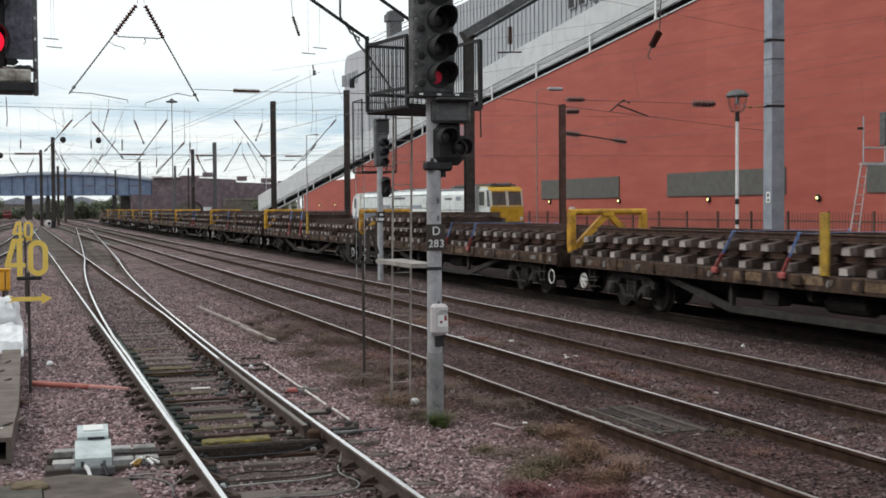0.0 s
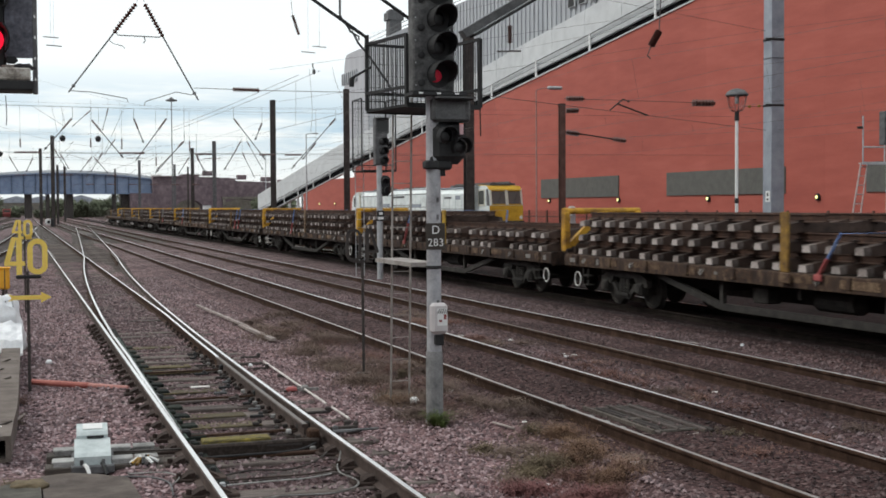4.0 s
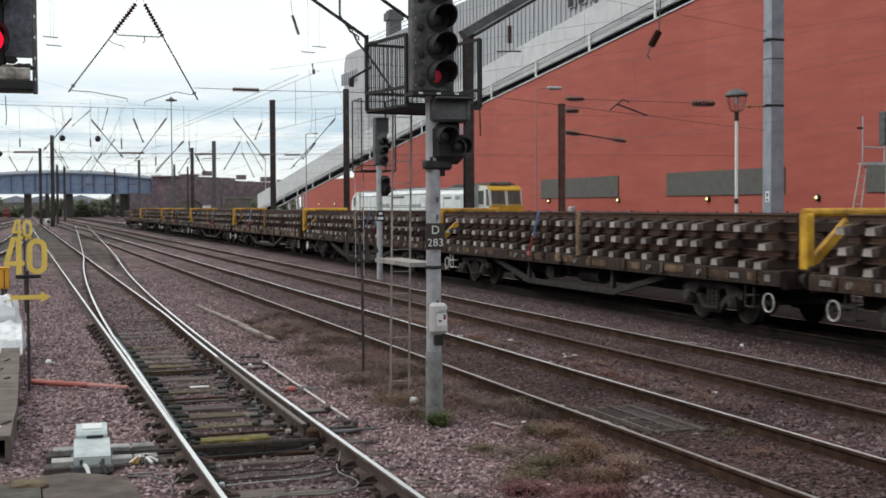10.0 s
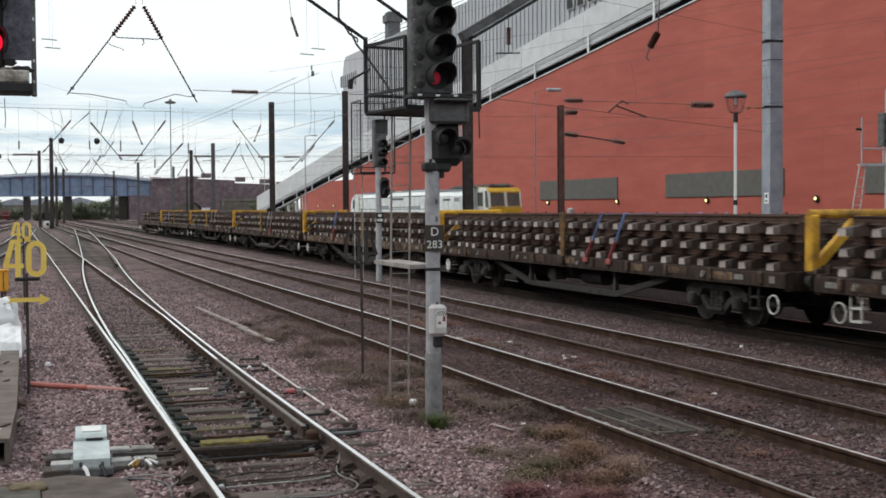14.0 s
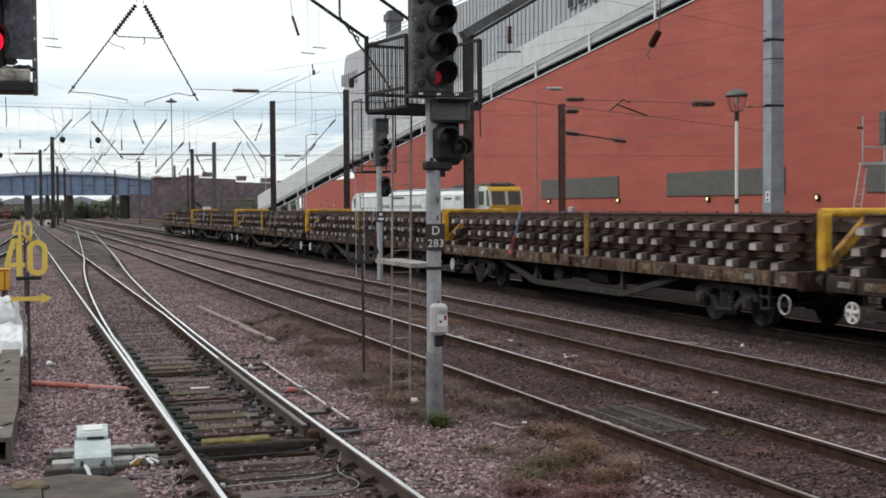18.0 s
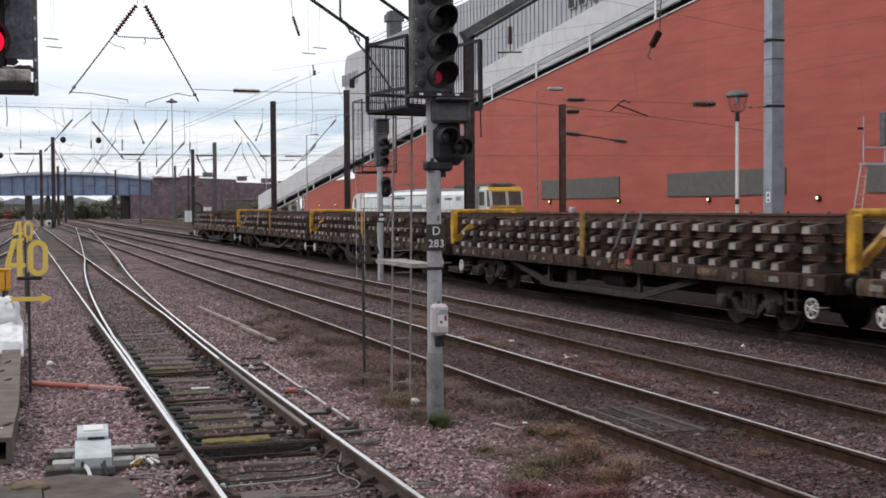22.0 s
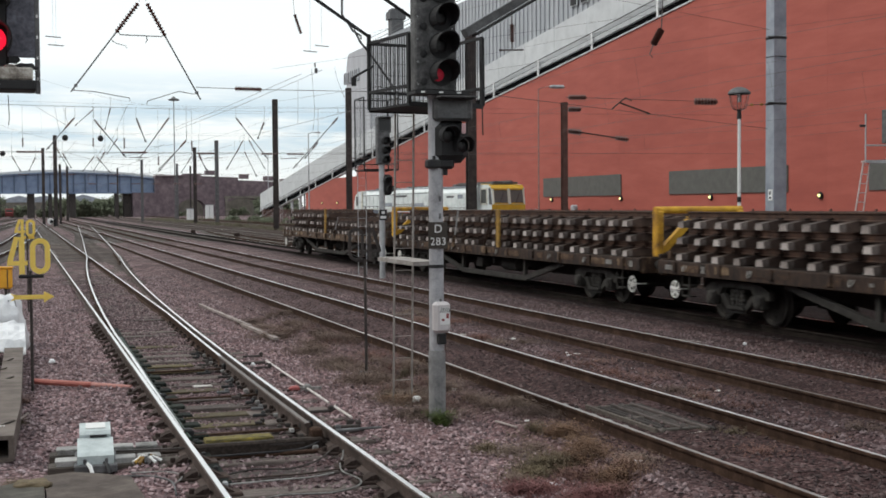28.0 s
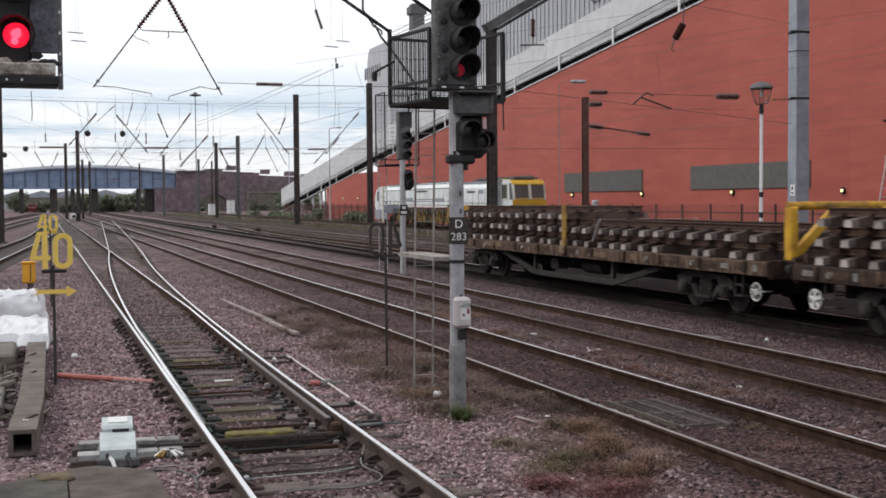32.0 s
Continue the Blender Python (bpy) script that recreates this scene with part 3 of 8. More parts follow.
def build_ground():
    xs = lines((-2500, -100, 400), (-100, -8, 8), (-8, -2, 1), (-2, 13.5, 0.2), (13.5, 24, 0.7), (24, 100, 6), (100, 2500, 400))
    ys = lines((-2500, -50, 400), (-50, 6, 7), (6, 40, 0.25), (40, 90, 0.8), (90, 420, 8), (420, 4500, 400))
    g = Geo()
    for y in ys:
        for x in xs:
            near = -6 < x < 24 and 4 < y < 90
            g.v.append((x, y, ground_height(x, y) if near else -0.215))
    n = len(xs)
    for j in range(len(ys) - 1):
        for i in range(n - 1):
            k = j * n + i
            g.f.append((k, k + 1, k + n + 1, k + n))
            g.mi.append(0)
    me = bpy.data.meshes.new("ground")
    me.from_pydata(g.v, [], g.f)
    me.materials.append(M_BALLAST)
    me.shade_smooth()
    tagged(new("ground", me), "grey-brown crushed stone ballast between the tracks", "ground", kind="structure")


build_ground()


def build_stones(count=60000):
    """Loose stones of the top layer, joined."""
    rng = np.random.default_rng(5)
    unit = np.array([(1, 0, 0), (-1, 0, 0), (0, 1, 0), (0, -1, 0), (0, 0, 1), (0, 0, -1)], float)
    tri = np.array([(0, 2, 4), (2, 1, 4), (1, 3, 4), (3, 0, 4), (2, 0, 5), (1, 2, 5), (3, 1, 5), (0, 3, 5)])
    y = 8.5 + 38 * rng.random(count * 3) ** 1.7
    x = -1.2 + 14.4 * rng.random(count * 3)
    keep = (np.abs(x - 1.6 - 0.005 * y) > 0.1) & (np.abs(x - 3.1 - 0.005 * y) > 0.1)
    for c in (6.06, 7.56, 9.27, 10.77):
        keep &= np.abs(x - c) > 0.1
    dark = np.zeros_like(keep)
    for c in (6.81, 10.02):
        dark |= np.abs(x - c) < 1.35
    keep &= ~(dark & (rng.random(len(x)) < 0.75))
    keep &= ~((np.abs(x - 2.35) < 0.7) & (rng.random(len(x)) < 0.12))
    keep &= ~((x < 1.0) & (y < 12.6))
    x, y = x[keep][:count], y[keep][:count]
    # stones strewn over the turnout's bearers, in drifts
    bx, by = 1.05 + 2.6 * rng.random(16000), 9 + 24 * rng.random(16000)
    drift = np.array([noise.noise((p * 1.6, q * 0.9, 7.0)) for p, q in zip(bx, by)])
    on = (np.abs((by - 8.0 + 0.35) % 0.7 - 0.35) < 0.11) & (drift > 0.0) & (np.abs(bx - 1.55 - 0.005 * by) > 0.13) & (np.abs(bx - 3.05 - 0.005 * by) > 0.13)
    bx, by = bx[on], by[on]
    loose = len(x)
    x, y = np.concatenate([x, bx]), np.concatenate([y, by])
    k = len(x)
    size = 0.012 + 0.02 * rng.random(k)
    vs = unit[None] * (size[:, None, None] * (0.65 + 0.7 * rng.random((k, 6, 1))))
    a = rng.random(k) * 6.28
    ca, sa = np.cos(a)[:, None], np.sin(a)[:, None]
    tilt = (rng.random((k, 1)) - 0.5) * 1.2
    vx, vy, vz = vs[..., 0], vs[..., 1], vs[..., 2] * 0.8
    vz, vx = vz + vx * tilt, vx
    px, py = vx * ca - vy * sa + x[:, None], vx * sa + vy * ca + y[:, None]
    z0 = np.array([ground_height(p, q) for p, q in zip(x, y)])
    z0[loose:] = np.maximum(z0[loose:], -0.165)
    pz = vz + (z0 + 0.008)[:, None]
    me = bpy.data.meshes.new("loose_ballast")
    me.from_pydata(np.stack([px, py, pz], -1).reshape(-1, 3).tolist(), [], (tri[None] + 6 * np.arange(k)[:, None, None]).reshape(-1, 3).tolist())
    me.materials.append(M_STONE)
    tagged(new("loose_ballast", me), "loose crushed ballast stones lying on the track bed", "stones", kind="stuff")


build_stones()

# ---- tracks ----
RAIL = [(-.07, -.159), (.07, -.159), (.07, -.148), (.012, -.13), (.012, -.04), (.035, -.03), (.035, -.007), (.023, 0), (-.023, 0), (-.035, -.007), (-.035, -.03), (-.012, -.04), (-.012, -.13), (-.07, -.148)]
RAILMI = [0, 0, 0, 0, 0, 0, 0, 1, 0, 0, 0, 0, 0, 0]


def rail_mesh(pts, top=None, side=None):
    return Geo().sweep(RAIL, pts, RAILMI).mesh("rail", side or M_RAILSIDE, top or M_RAILTOP)


SLEEPERS = {}


def sleeper_mesh(length, mat, thick=0.13, width=0.25):
    key = (round(length, 1), mat.name)
    if key not in SLEEPERS:
        SLEEPERS[key] = Geo().box((0, 0, 0), (length, width, thick), b=0.012).mesh("sleeper", mat)
    return SLEEPERS[key]


CHAIR = Geo().box((0, 0, 0.016), (0.48, 0.21, 0.05), b=0.01).prism([(-0.2, 0.03), (-0.05, 0.03), (-0.05, 0.095), (-0.1, 0.085)], "y", -0.075, 0.075).prism([(0.2, 0.03), (0.05, 0.03), (0.05, 0.095), (0.1, 0.085)], "y", -0.075, 0.075).tube((-0.19, 0, 0.04), (-0.19, 0, 0.085), 0.025, n=6).mesh("chair", M_CHAIR)


def straight_track(label, x, y0, y1, near=60, tops=(None, None), mat=None, side=None):
    t = thing("railway_track", label, "railway track", kind="structure")
    for dx, top in zip((-0.7525, 0.7525), tops):
        part("rail", rail_mesh([(x + dx, y0, 0), (x + dx, (y0 + y1) / 2, 0), (x + dx, y1, 0)], top, side), (), t)
    mat = mat or M_TIMBER
    y, k = y0 + 0.3, 0
    rest = Geo()
    while y < y1:
        if k < near:
            part("sleeper", sleeper_mesh(2.6, mat), (), t, m=pose(x + random.uniform(-0.03, 0.03), y, -0.232, 0, 0, random.uniform(-0.6, 0.6)))
        elif y < 200:
            rest.box((x, y, -0.232), (2.6, 0.25, 0.13))
        y += 0.71
        k += 1
    if rest.v:
        tagged(part("far_sleepers", rest, M_GREYBED, t), kind="stuff")
    return t


def build_turnout():
    t = thing("turnout_track", "railway turnout with bright rails on dark timber bearers", "railway turnout", kind="structure")
    ys = [6 + 2 * i for i in range(8)] + [24 + 4 * i for i in range(12)] + [75 + 15 * i for i in range(18)]
    g = 0.7525
    # outer stock rails
    part("stock_rail", rail_mesh([(through_x(y) - g, y, 0) for y in ys], None, M_RAILBROWN), (), t)
    part("stock_rail", rail_mesh([(turn_x(y) + g, y, 0) for y in ys if y < 175], None, M_RAILBROWN), (), t)
    # inner closure rails, from the blades' tips
    tip = 13.2
    blade = [tip + 0.8 * i for i in range(14)]
    far = [y for y in ys if y > blade[-1] + 1]

    def left_blade(y):
        return (max(turn_x(y) - g, through_x(y) - g + min(0.078, 0.02 + 0.008 * (y - tip))), y, min(0.0, -0.014 + 0.002 * (y - tip)))

    def right_blade(y):
        return (min(through_x(y) + g, turn_x(y) + g - 0.135), y, min(0.0, -0.01 + 0.001 * (y - tip)))
    part("switch_blade", rail_mesh([left_blade(y) for y in blade[:8]], M_RAILTOP, M_RAILSIDE), (), t)
    part("closure_rail", rail_mesh([left_blade(y) for y in blade[7:] + [y for y in far if y < 175]]), (), t)
    part("switch_blade", rail_mesh([right_blade(y) for y in blade[:9]], M_RAILMID, M_RAILBROWN), (), t)
    part("closure_rail", rail_mesh([right_blade(y) for y in blade[8:] + far]), (), t)
    # greasy dark strip on the slide plates along the left blade
    part("grease_strip", Geo().sweep([(-0.06, 0.0), (0.06, 0.0), (0.05, 0.012), (-0.05, 0.012)], [(left_blade(max(y, tip))[0] + 0.15, y, -0.16) for y in (11.2, 12.4, 13.6, 15, 17, 19, 21, 23, 25, 27)]), M_SLIDE, t)
    # check rails beside the crossing
    part("check_rail", rail_mesh([(through_x(y) - g + 0.09, y, 0) for y in (60, 64, 68, 72)], M_RAILDULL), (), t)
    part("check_rail", rail_mesh([(turn_x(y) + g - 0.09, y, 0) for y in (56, 60, 64, 68)], M_RAILDULL), (), t)
    y, k = 8.0, 0
    while y < 90:
        out = 1.32 if y < 36 else 1.05
        a, b = through_x(y) - out, turn_x(y) + out
        part("bearer", sleeper_mesh(b - a, M_BEARER, width=0.29), (), t, m=pose((a + b) / 2 + random.uniform(-0.04, 0.04), y, -0.232 + random.uniform(-0.008, 0.008), 0, 0, random.uniform(-0.5, 0.5)))
        if k in (9, 10, 13, 16, 17, 21):
            part("moss_patch", Geo().box((through_x(y) - 0.08 - 0.04 * (k % 3), y - 0.01, -0.163), (0.86 - 0.04 * (k % 4), 0.275, 0.022), b=0.008), M_MOSSY, t)
        if 12.6 < y < 23:
            # oily slide chairs under both blades
            part("slide_chair", Geo().box((through_x(y) - 0.55, y, -0.148), (0.3, 0.22, 0.05), b=0.012).box((through_x(y) - 0.6, y + 0.05, -0.11), (0.1, 0.05, 0.05), b=0.01), M_SLIDE, t)
        if y < 27:
            for x in {through_x(y) - g, turn_x(y) + g}:
                part("rail_chair", CHAIR, (), t, m=pose(x, y, -0.17))
        y += 0.7
        k += 1
    rest = Geo()
    while y < 190:
        rest.box((through_x(y), y, -0.232), (2.6, 0.25, 0.13))
        if turn_x(y) - through_x(y) > 2.0 and y < 140:
            rest.box((turn_x(y), y, -0.232), (2.6, 0.25, 0.13))
        y += 0.7
    tagged(part("far_sleepers", rest, M_GREYBED, t), kind="stuff")


build_turnout()
T3X = 14.4
# left heads get duller colours: the glint of the right ones is painted in
straight_track("railway track with one bright rail in dark oily ballast", 6.81, 2, 330, 70, (M_RAILPALE, M_RAILTOP))
straight_track("railway track with one bright rail in dark oily ballast", 10.02, 2, 330, 70, (M_RAILMID, M_RAILTOP))
# left rail and sleepers here blackened for the shadow the wagons throw
straight_track("railway track under the long train of flat wagons", T3X, -25, 330, 60, (M_TRACKSHADE, M_RAILTOP), M_TRACKSHADE, M_TRACKSHADE)
# siding sleepers blackened as well, for the darkness seen beneath the wagons
straight_track("dull siding track beyond the train", 19.55, 10, 330, 60, (M_RAILMID, M_RAILPALE), M_TRACKSHADE, M_RAILBROWN)
straight_track("dull siding track beyond the train", 23.3, 10, 330, 60, (M_RAILMID, M_RAILMID), M_TRACKSHADE, M_RAILBROWN)
straight_track("dull siding track under the white maintenance vehicle", 32.9, 40, 330, 20, (M_RAILDULL, M_RAILDULL))


def curved_track(label, centre, y0, y1, top):
    t = thing("railway_track", label, "railway track", kind="structure")
    n = 14
    ys = [y0 + (y1 - y0) * i / n for i in range(n + 1)]
    for g in (-0.7525, 0.7525):
        part("rail", rail_mesh([(centre(y) + g, y, 0) for y in ys], top), (), t)
    rest = Geo()
    y = y0
    while y < y1:
        rest.box((centre(y), y, -0.232), (2.6, 0.25, 0.13))
        y += 0.75
    tagged(part("sleepers", rest, M_GREYBED, t), kind="stuff")


curved_track("bright curving track beyond the speed sign", lambda y: -3.2 + 3.3 * ((y - 40) / 50) if y < 90 else 0.1 + 0.03 * (y - 90), 40, 170, M_RAILTOP)
curved_track("bright curving track beyond the speed sign", lambda y: -6.4 + 0.045 * (y - 60), 55, 260, M_RAILTOP)
curved_track("dull track beyond the speed sign", lambda y: -10.5 + 0.045 * (y - 60), 70, 300, M_RAILDULL)
curved_track("connecting track that swings from the train's line to the siding", lambda y: 16.75 + 0.0012 * (y - 82) ** 2 if y > 82 else 16.75 + 0.0006 * (y - 82) ** 2, 52, 128, M_RAILPALE)
for x, y in ((17.4, 102.7), (15.9, 118)):
    o = thing("point_motor", "small dark trackside point motor box beside the rails", "point motor", pose(x, y, -0.2), "point motors far along the tracks")
    part("case", Geo().box((0, 0, 0.2), (0.4, 0.7, 0.26), b=0.05), M_CHAIR, o)
    part("lid", Geo().box((0, 0, 0.34), (0.44, 0.74, 0.04), b=0.02), M_RAILBROWN, o)
    part("foot", Geo().box((0, 0, 0.03), (0.6, 1.0, 0.08)), M_TIMBER, o)

# ---- big red building with the sloping walkway ----
WX = 41.0
SLOPE = [(217.5, 0.5), (157, 6.75), (106, 11.75), (94.7, 12.85), (84, 13.82), (74.3, 14.78), (55, 16.65), (20, 20.1)]


def slope_z(y):
    for (a, za), (b, zb) in zip(SLOPE, SLOPE[1:]):
        if b <= y <= a:
            return za + (zb - za) * (a - y) / (a - b)
    return SLOPE[0][1] if y > SLOPE[0][0] else SLOPE[-1][1]


def slot_h(y):
    """Height of the dark slot under the walkway's parapet, less towards the upper end."""
    return 0.58 + 0.34 * min(1.0, max(0.0, (y - 95) / 35))


def build_building():
    b = thing("red_building", "large red building with grey corrugated top and sloping white walkway", "building")
    ys = [20, 32, 44, 56, 68, 80, 92, 104, 116, 128, 140, 152, 164, 181]
    # red wall in tall bays with a fine joint between them
    for y0, y1 in zip(ys, ys[1:]):
        for part_no in range(2):
            za, zb = (-0.3, 6.0) if part_no == 0 else (6.003, 60)
            p = []
            lo, hi = y0 + 0.002, y1 - 0.002
            top0, top1 = slope_z(lo), slope_z(hi)
            if part_no == 0:
                p = [(lo, za), (hi, za), (hi, min(zb, top1)), (lo, min(zb, top0))]
            else:
                if top1 < za + 0.2:
                    continue
                p = [(lo, za), (hi, za), (hi, top1), (lo, top0)]
            part("wall_panel", Geo().prism(p, "x", WX, WX + 0.3), M_BRICKRED, b)
    # dark slot under the walkway: a black panel stands in for the shade inside the opening
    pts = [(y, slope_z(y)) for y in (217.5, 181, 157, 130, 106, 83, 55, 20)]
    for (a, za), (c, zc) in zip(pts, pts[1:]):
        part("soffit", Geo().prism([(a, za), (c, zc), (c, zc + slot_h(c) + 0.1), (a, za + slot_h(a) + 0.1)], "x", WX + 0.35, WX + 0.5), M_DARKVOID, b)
        part("edge_strip", Geo().prism([(a, za - 0.05), (c, zc - 0.05), (c, zc + 0.05), (a, za + 0.05)], "x", WX - 0.08, WX + 0.36), M_PALE, b)
    # pale parapet in slabs, its top edge less steep than its foot
    y = 217.5
    while y > 22:
        y2 = y - 6.0
        zt0 = slope_z(y) + 3.35 + 0.65 * min(1.0, max(0.0, (y - 110) / 55))
        zt1 = slope_z(y2) + 3.35 + 0.65 * min(1.0, max(0.0, (y2 - 110) / 55))
        part("parapet_panel", Geo().prism([(y - 0.02, slope_z(y) + slot_h(y)), (y2 + 0.02, slope_z(y2) + slot_h(y2)), (y2 + 0.02, zt1), (y - 0.02, zt0)], "x", WX + 0.1, WX + 0.4), M_PALE, b)
        y = y2
    # white posts every ten metres, with a dark rail from head to head and a thinner one below it
    y = 24.3
    while y < 215:
        part("rail_post", Geo().box((WX - 0.07, y, slope_z(y) + 0.62), (0.1, 0.24, 1.3), b=0.02), M_WHITE, b)
        part("handrail", Geo().beam((WX - 0.07, y, slope_z(y) + 1.25), (WX - 0.07, y + 10, slope_z(y + 10) + 1.25), 0.06, 0.07).beam((WX - 0.07, y, slope_z(y) + 0.85), (WX - 0.07, y + 10, slope_z(y + 10) + 0.85), 0.03, 0.035), M_DARKGREY, b)
        y += 10
    # support legs of the low end of the walkway
    for y in (208, 200, 192, 186):
        part("leg", Geo().box((WX + 0.3, y, slope_z(y) / 2), (0.35, 0.4, slope_z(y) + 0.4)), M_PALE, b)
    # corrugated storeys: ribs stand proud of the sheet
    z1 = 22.0
    y = 147.0
    while y > 18:
        za = slope_z(y) + 1.5
        part("cladding_rib", Geo().prism([(y, za), (y - 0.45, za), (y - 0.45, z1), (y, z1)], "x", WX + 0.52, WX + 0.75), M_CLAD, b)
        y -= 0.9
    part("cladding_sheet", Geo().prism([(147.5, slope_z(147.5) + 1), (18, slope_z(18) + 1), (18, 40), (100, 40), (112, z1), (147.5, z1)], "x", WX + 0.6, WX + 0.9), M_CLAD, b)
    # rounded end
    arc = [(WX + 0.6 + 7 * (1 - math.cos(a)), 158 + 5 * math.sin(a)) for a in [math.pi / 2 * i / 10 for i in range(11)]]
    arc2 = [(x + 0.3 * math.cos(i * 0.157), y - 0.3) for i, (x, y) in enumerate(arc)]
    # a row of sign shapes round the corner
    end = [(147.4, z1)] + [(157.0 + 1.6 * math.sin(a), z1 - 2.4 + 2.4 * math.cos(a)) for a in [math.pi / 2 * i / 8 for i in range(9)]]
    part("smooth_end_panel", Geo().prism([(147.4, slope_z(147.4) + 1), (158.6, slope_z(158.6) + 1)] + end[:0:-1] + [end[0]], "x", WX + 0.55, WX + 0.9), M_CLADFLAT, b)
    for y in (158.8, 156.8, 154.8, 152.8):
        sb = part("sign_bar", Geo().box((WX + 0.46, y, 18.9), (0.16, 1.35, 1.5), b=0.03), M_CLAD, b)
        part("face", Geo().box((WX + 0.36, y, 18.9), (0.03, 0.35, 1.3)), M_DARKGREY, sb)
    part("rounded_corner", Geo().prism(arc + arc2[::-1], "z", 7.5, z1 - 2.4), M_CLADFLAT, b)
    part("roof", Geo().box((WX + 25, 84, z1 - 0.2), (48, 140, 0.3)), M_CLAD, b)
    for z in (0.5, 1.0):
        part("roof_rail", Geo().beam((WX + 1.0, 60, z1 + z), (WX + 1.0, 150, z1 + z), 0.05, 0.05), M_DARKGREY, b)
    part("back_wall", Geo().box((WX + 50, 100, 10), (0.4, 165, 21)), M_CLAD, b)
    part("end_wall", Geo().box((WX + 25.2, 181, 2.4), (49.4, 0.3, 5.4)), M_BRICKRED, b)
    part("end_wall", Geo().box((WX + 25.2, 19.8, 11), (49.4, 0.3, 22.6)), M_BRICKRED, b)
    part("chimney", Geo().box((48.8, 160, 25), (1.7, 1.7, 7), b=0.1).box((48.8, 160, 27.6), (2.2, 2.0, 1.0)), M_DARKGREY, b)
    # wide louvred panels with frames
    for y0, y1 in ((93.4, 79.7), (72.8, 59.5), (52.5, 39.5), (114.0, 100.5)):
        v = part("louvre_panel", Geo().box((WX - 0.02, (y0 + y1) / 2, 3.68), (0.1, y0 - y1, 1.52)), M_LOUVRE, b)
        for i in range(10):
            part("slat", Geo().box((WX - 0.072, (y0 + y1) / 2, 3.02 + i * 0.147), (0.012, y0 - y1 - 0.1, 0.142), m=Matrix.Rotation(0.02, 3, "Y")), M_LOUVRE, v)
    # bulkhead lamps along the foot
    for y in (56.5, 67.6, 79.65, 91.7, 103.6, 115.5, 161.6, 170.3):
        l = part("wall_lamp", Geo().lathe([(0.17, 0), (0.2, 0.05), (0.2, 0.1), (0.1, 0.14)], (WX - 0.14, y, 2.7), "x", 12), M_BLACK, b)
        part("lens", Geo().lathe([(0.0, -0.09), (0.065, -0.07), (0.09, -0.02), (0.09, 0.01)], (WX - 0.12, y, 2.7), "x", 12), M_LAMPGLOW, l)
    # sign shapes on the upper wall
    for i in range(4):
        sb = part("sign_bar", Geo().box((WX + 0.42, 88.4 - 1.9 * i, 18.6), (0.16, 1.15, 1.9), b=0.03), M_PALE, b)
        part("face", Geo().box((WX + 0.33, 88.4 - 1.9 * i, 18.6), (0.03, 1.0, 1.75)), M_BLACK, sb)
    part("downpipe", Geo().tube((WX - 0.1, 181.3, 0), (WX - 0.1, 181.3, 4.6), 0.12), M_DARKGREY, b)


build_building()


def build_fence():
    f = thing("palisade_fence", "rusty brown palisade fence along the foot of the red building", "fence")
    post = Geo().box((0, 0, 1.0), (0.1, 0.1, 2.4)).mesh("post", M_RUSTMAST)
    pale = Geo().prism([(-0.02, 0), (0.02, 0), (0.02, 2.0), (0, 2.1), (-0.02, 2.0)], "x", -0.008, 0.008).mesh("pale", M_RUSTMAST)
    y = 38
    far = Geo()
    while y < 200:
        part("post", post, (), f, m=pose(38.0, y, -0.2))
        y += 3.4
    part("rail", Geo().beam((38, 38, 0.3), (38, 200, 0.3), 0.05, 0.06), M_BROWN, f)
    part("rail", Geo().beam((38, 38, 1.5), (38, 200, 1.5), 0.05, 0.06), M_BROWN, f)
    y, k = 44, 0
    while y < 200:
        if k < 280:
            part("pale", pale, (), f, m=pose(37.95, y, -0.15))
        else:
            far.box((37.95, y, 0.85), (0.02, 0.04, 2.0))
        y += 0.24
        k += 1
    tagged(part("far_pales", far, M_RUSTMAST, f), kind="stuff")


build_fence()


# darker copy of the bridge blue, painted shadow lines for the stiffeners
M_BLUEDARK = material("shaded_blue_paint", [(0.06, 0.085, 0.14), (0.09, 0.125, 0.2)], 0.5, 0.6, 0, 0.05)


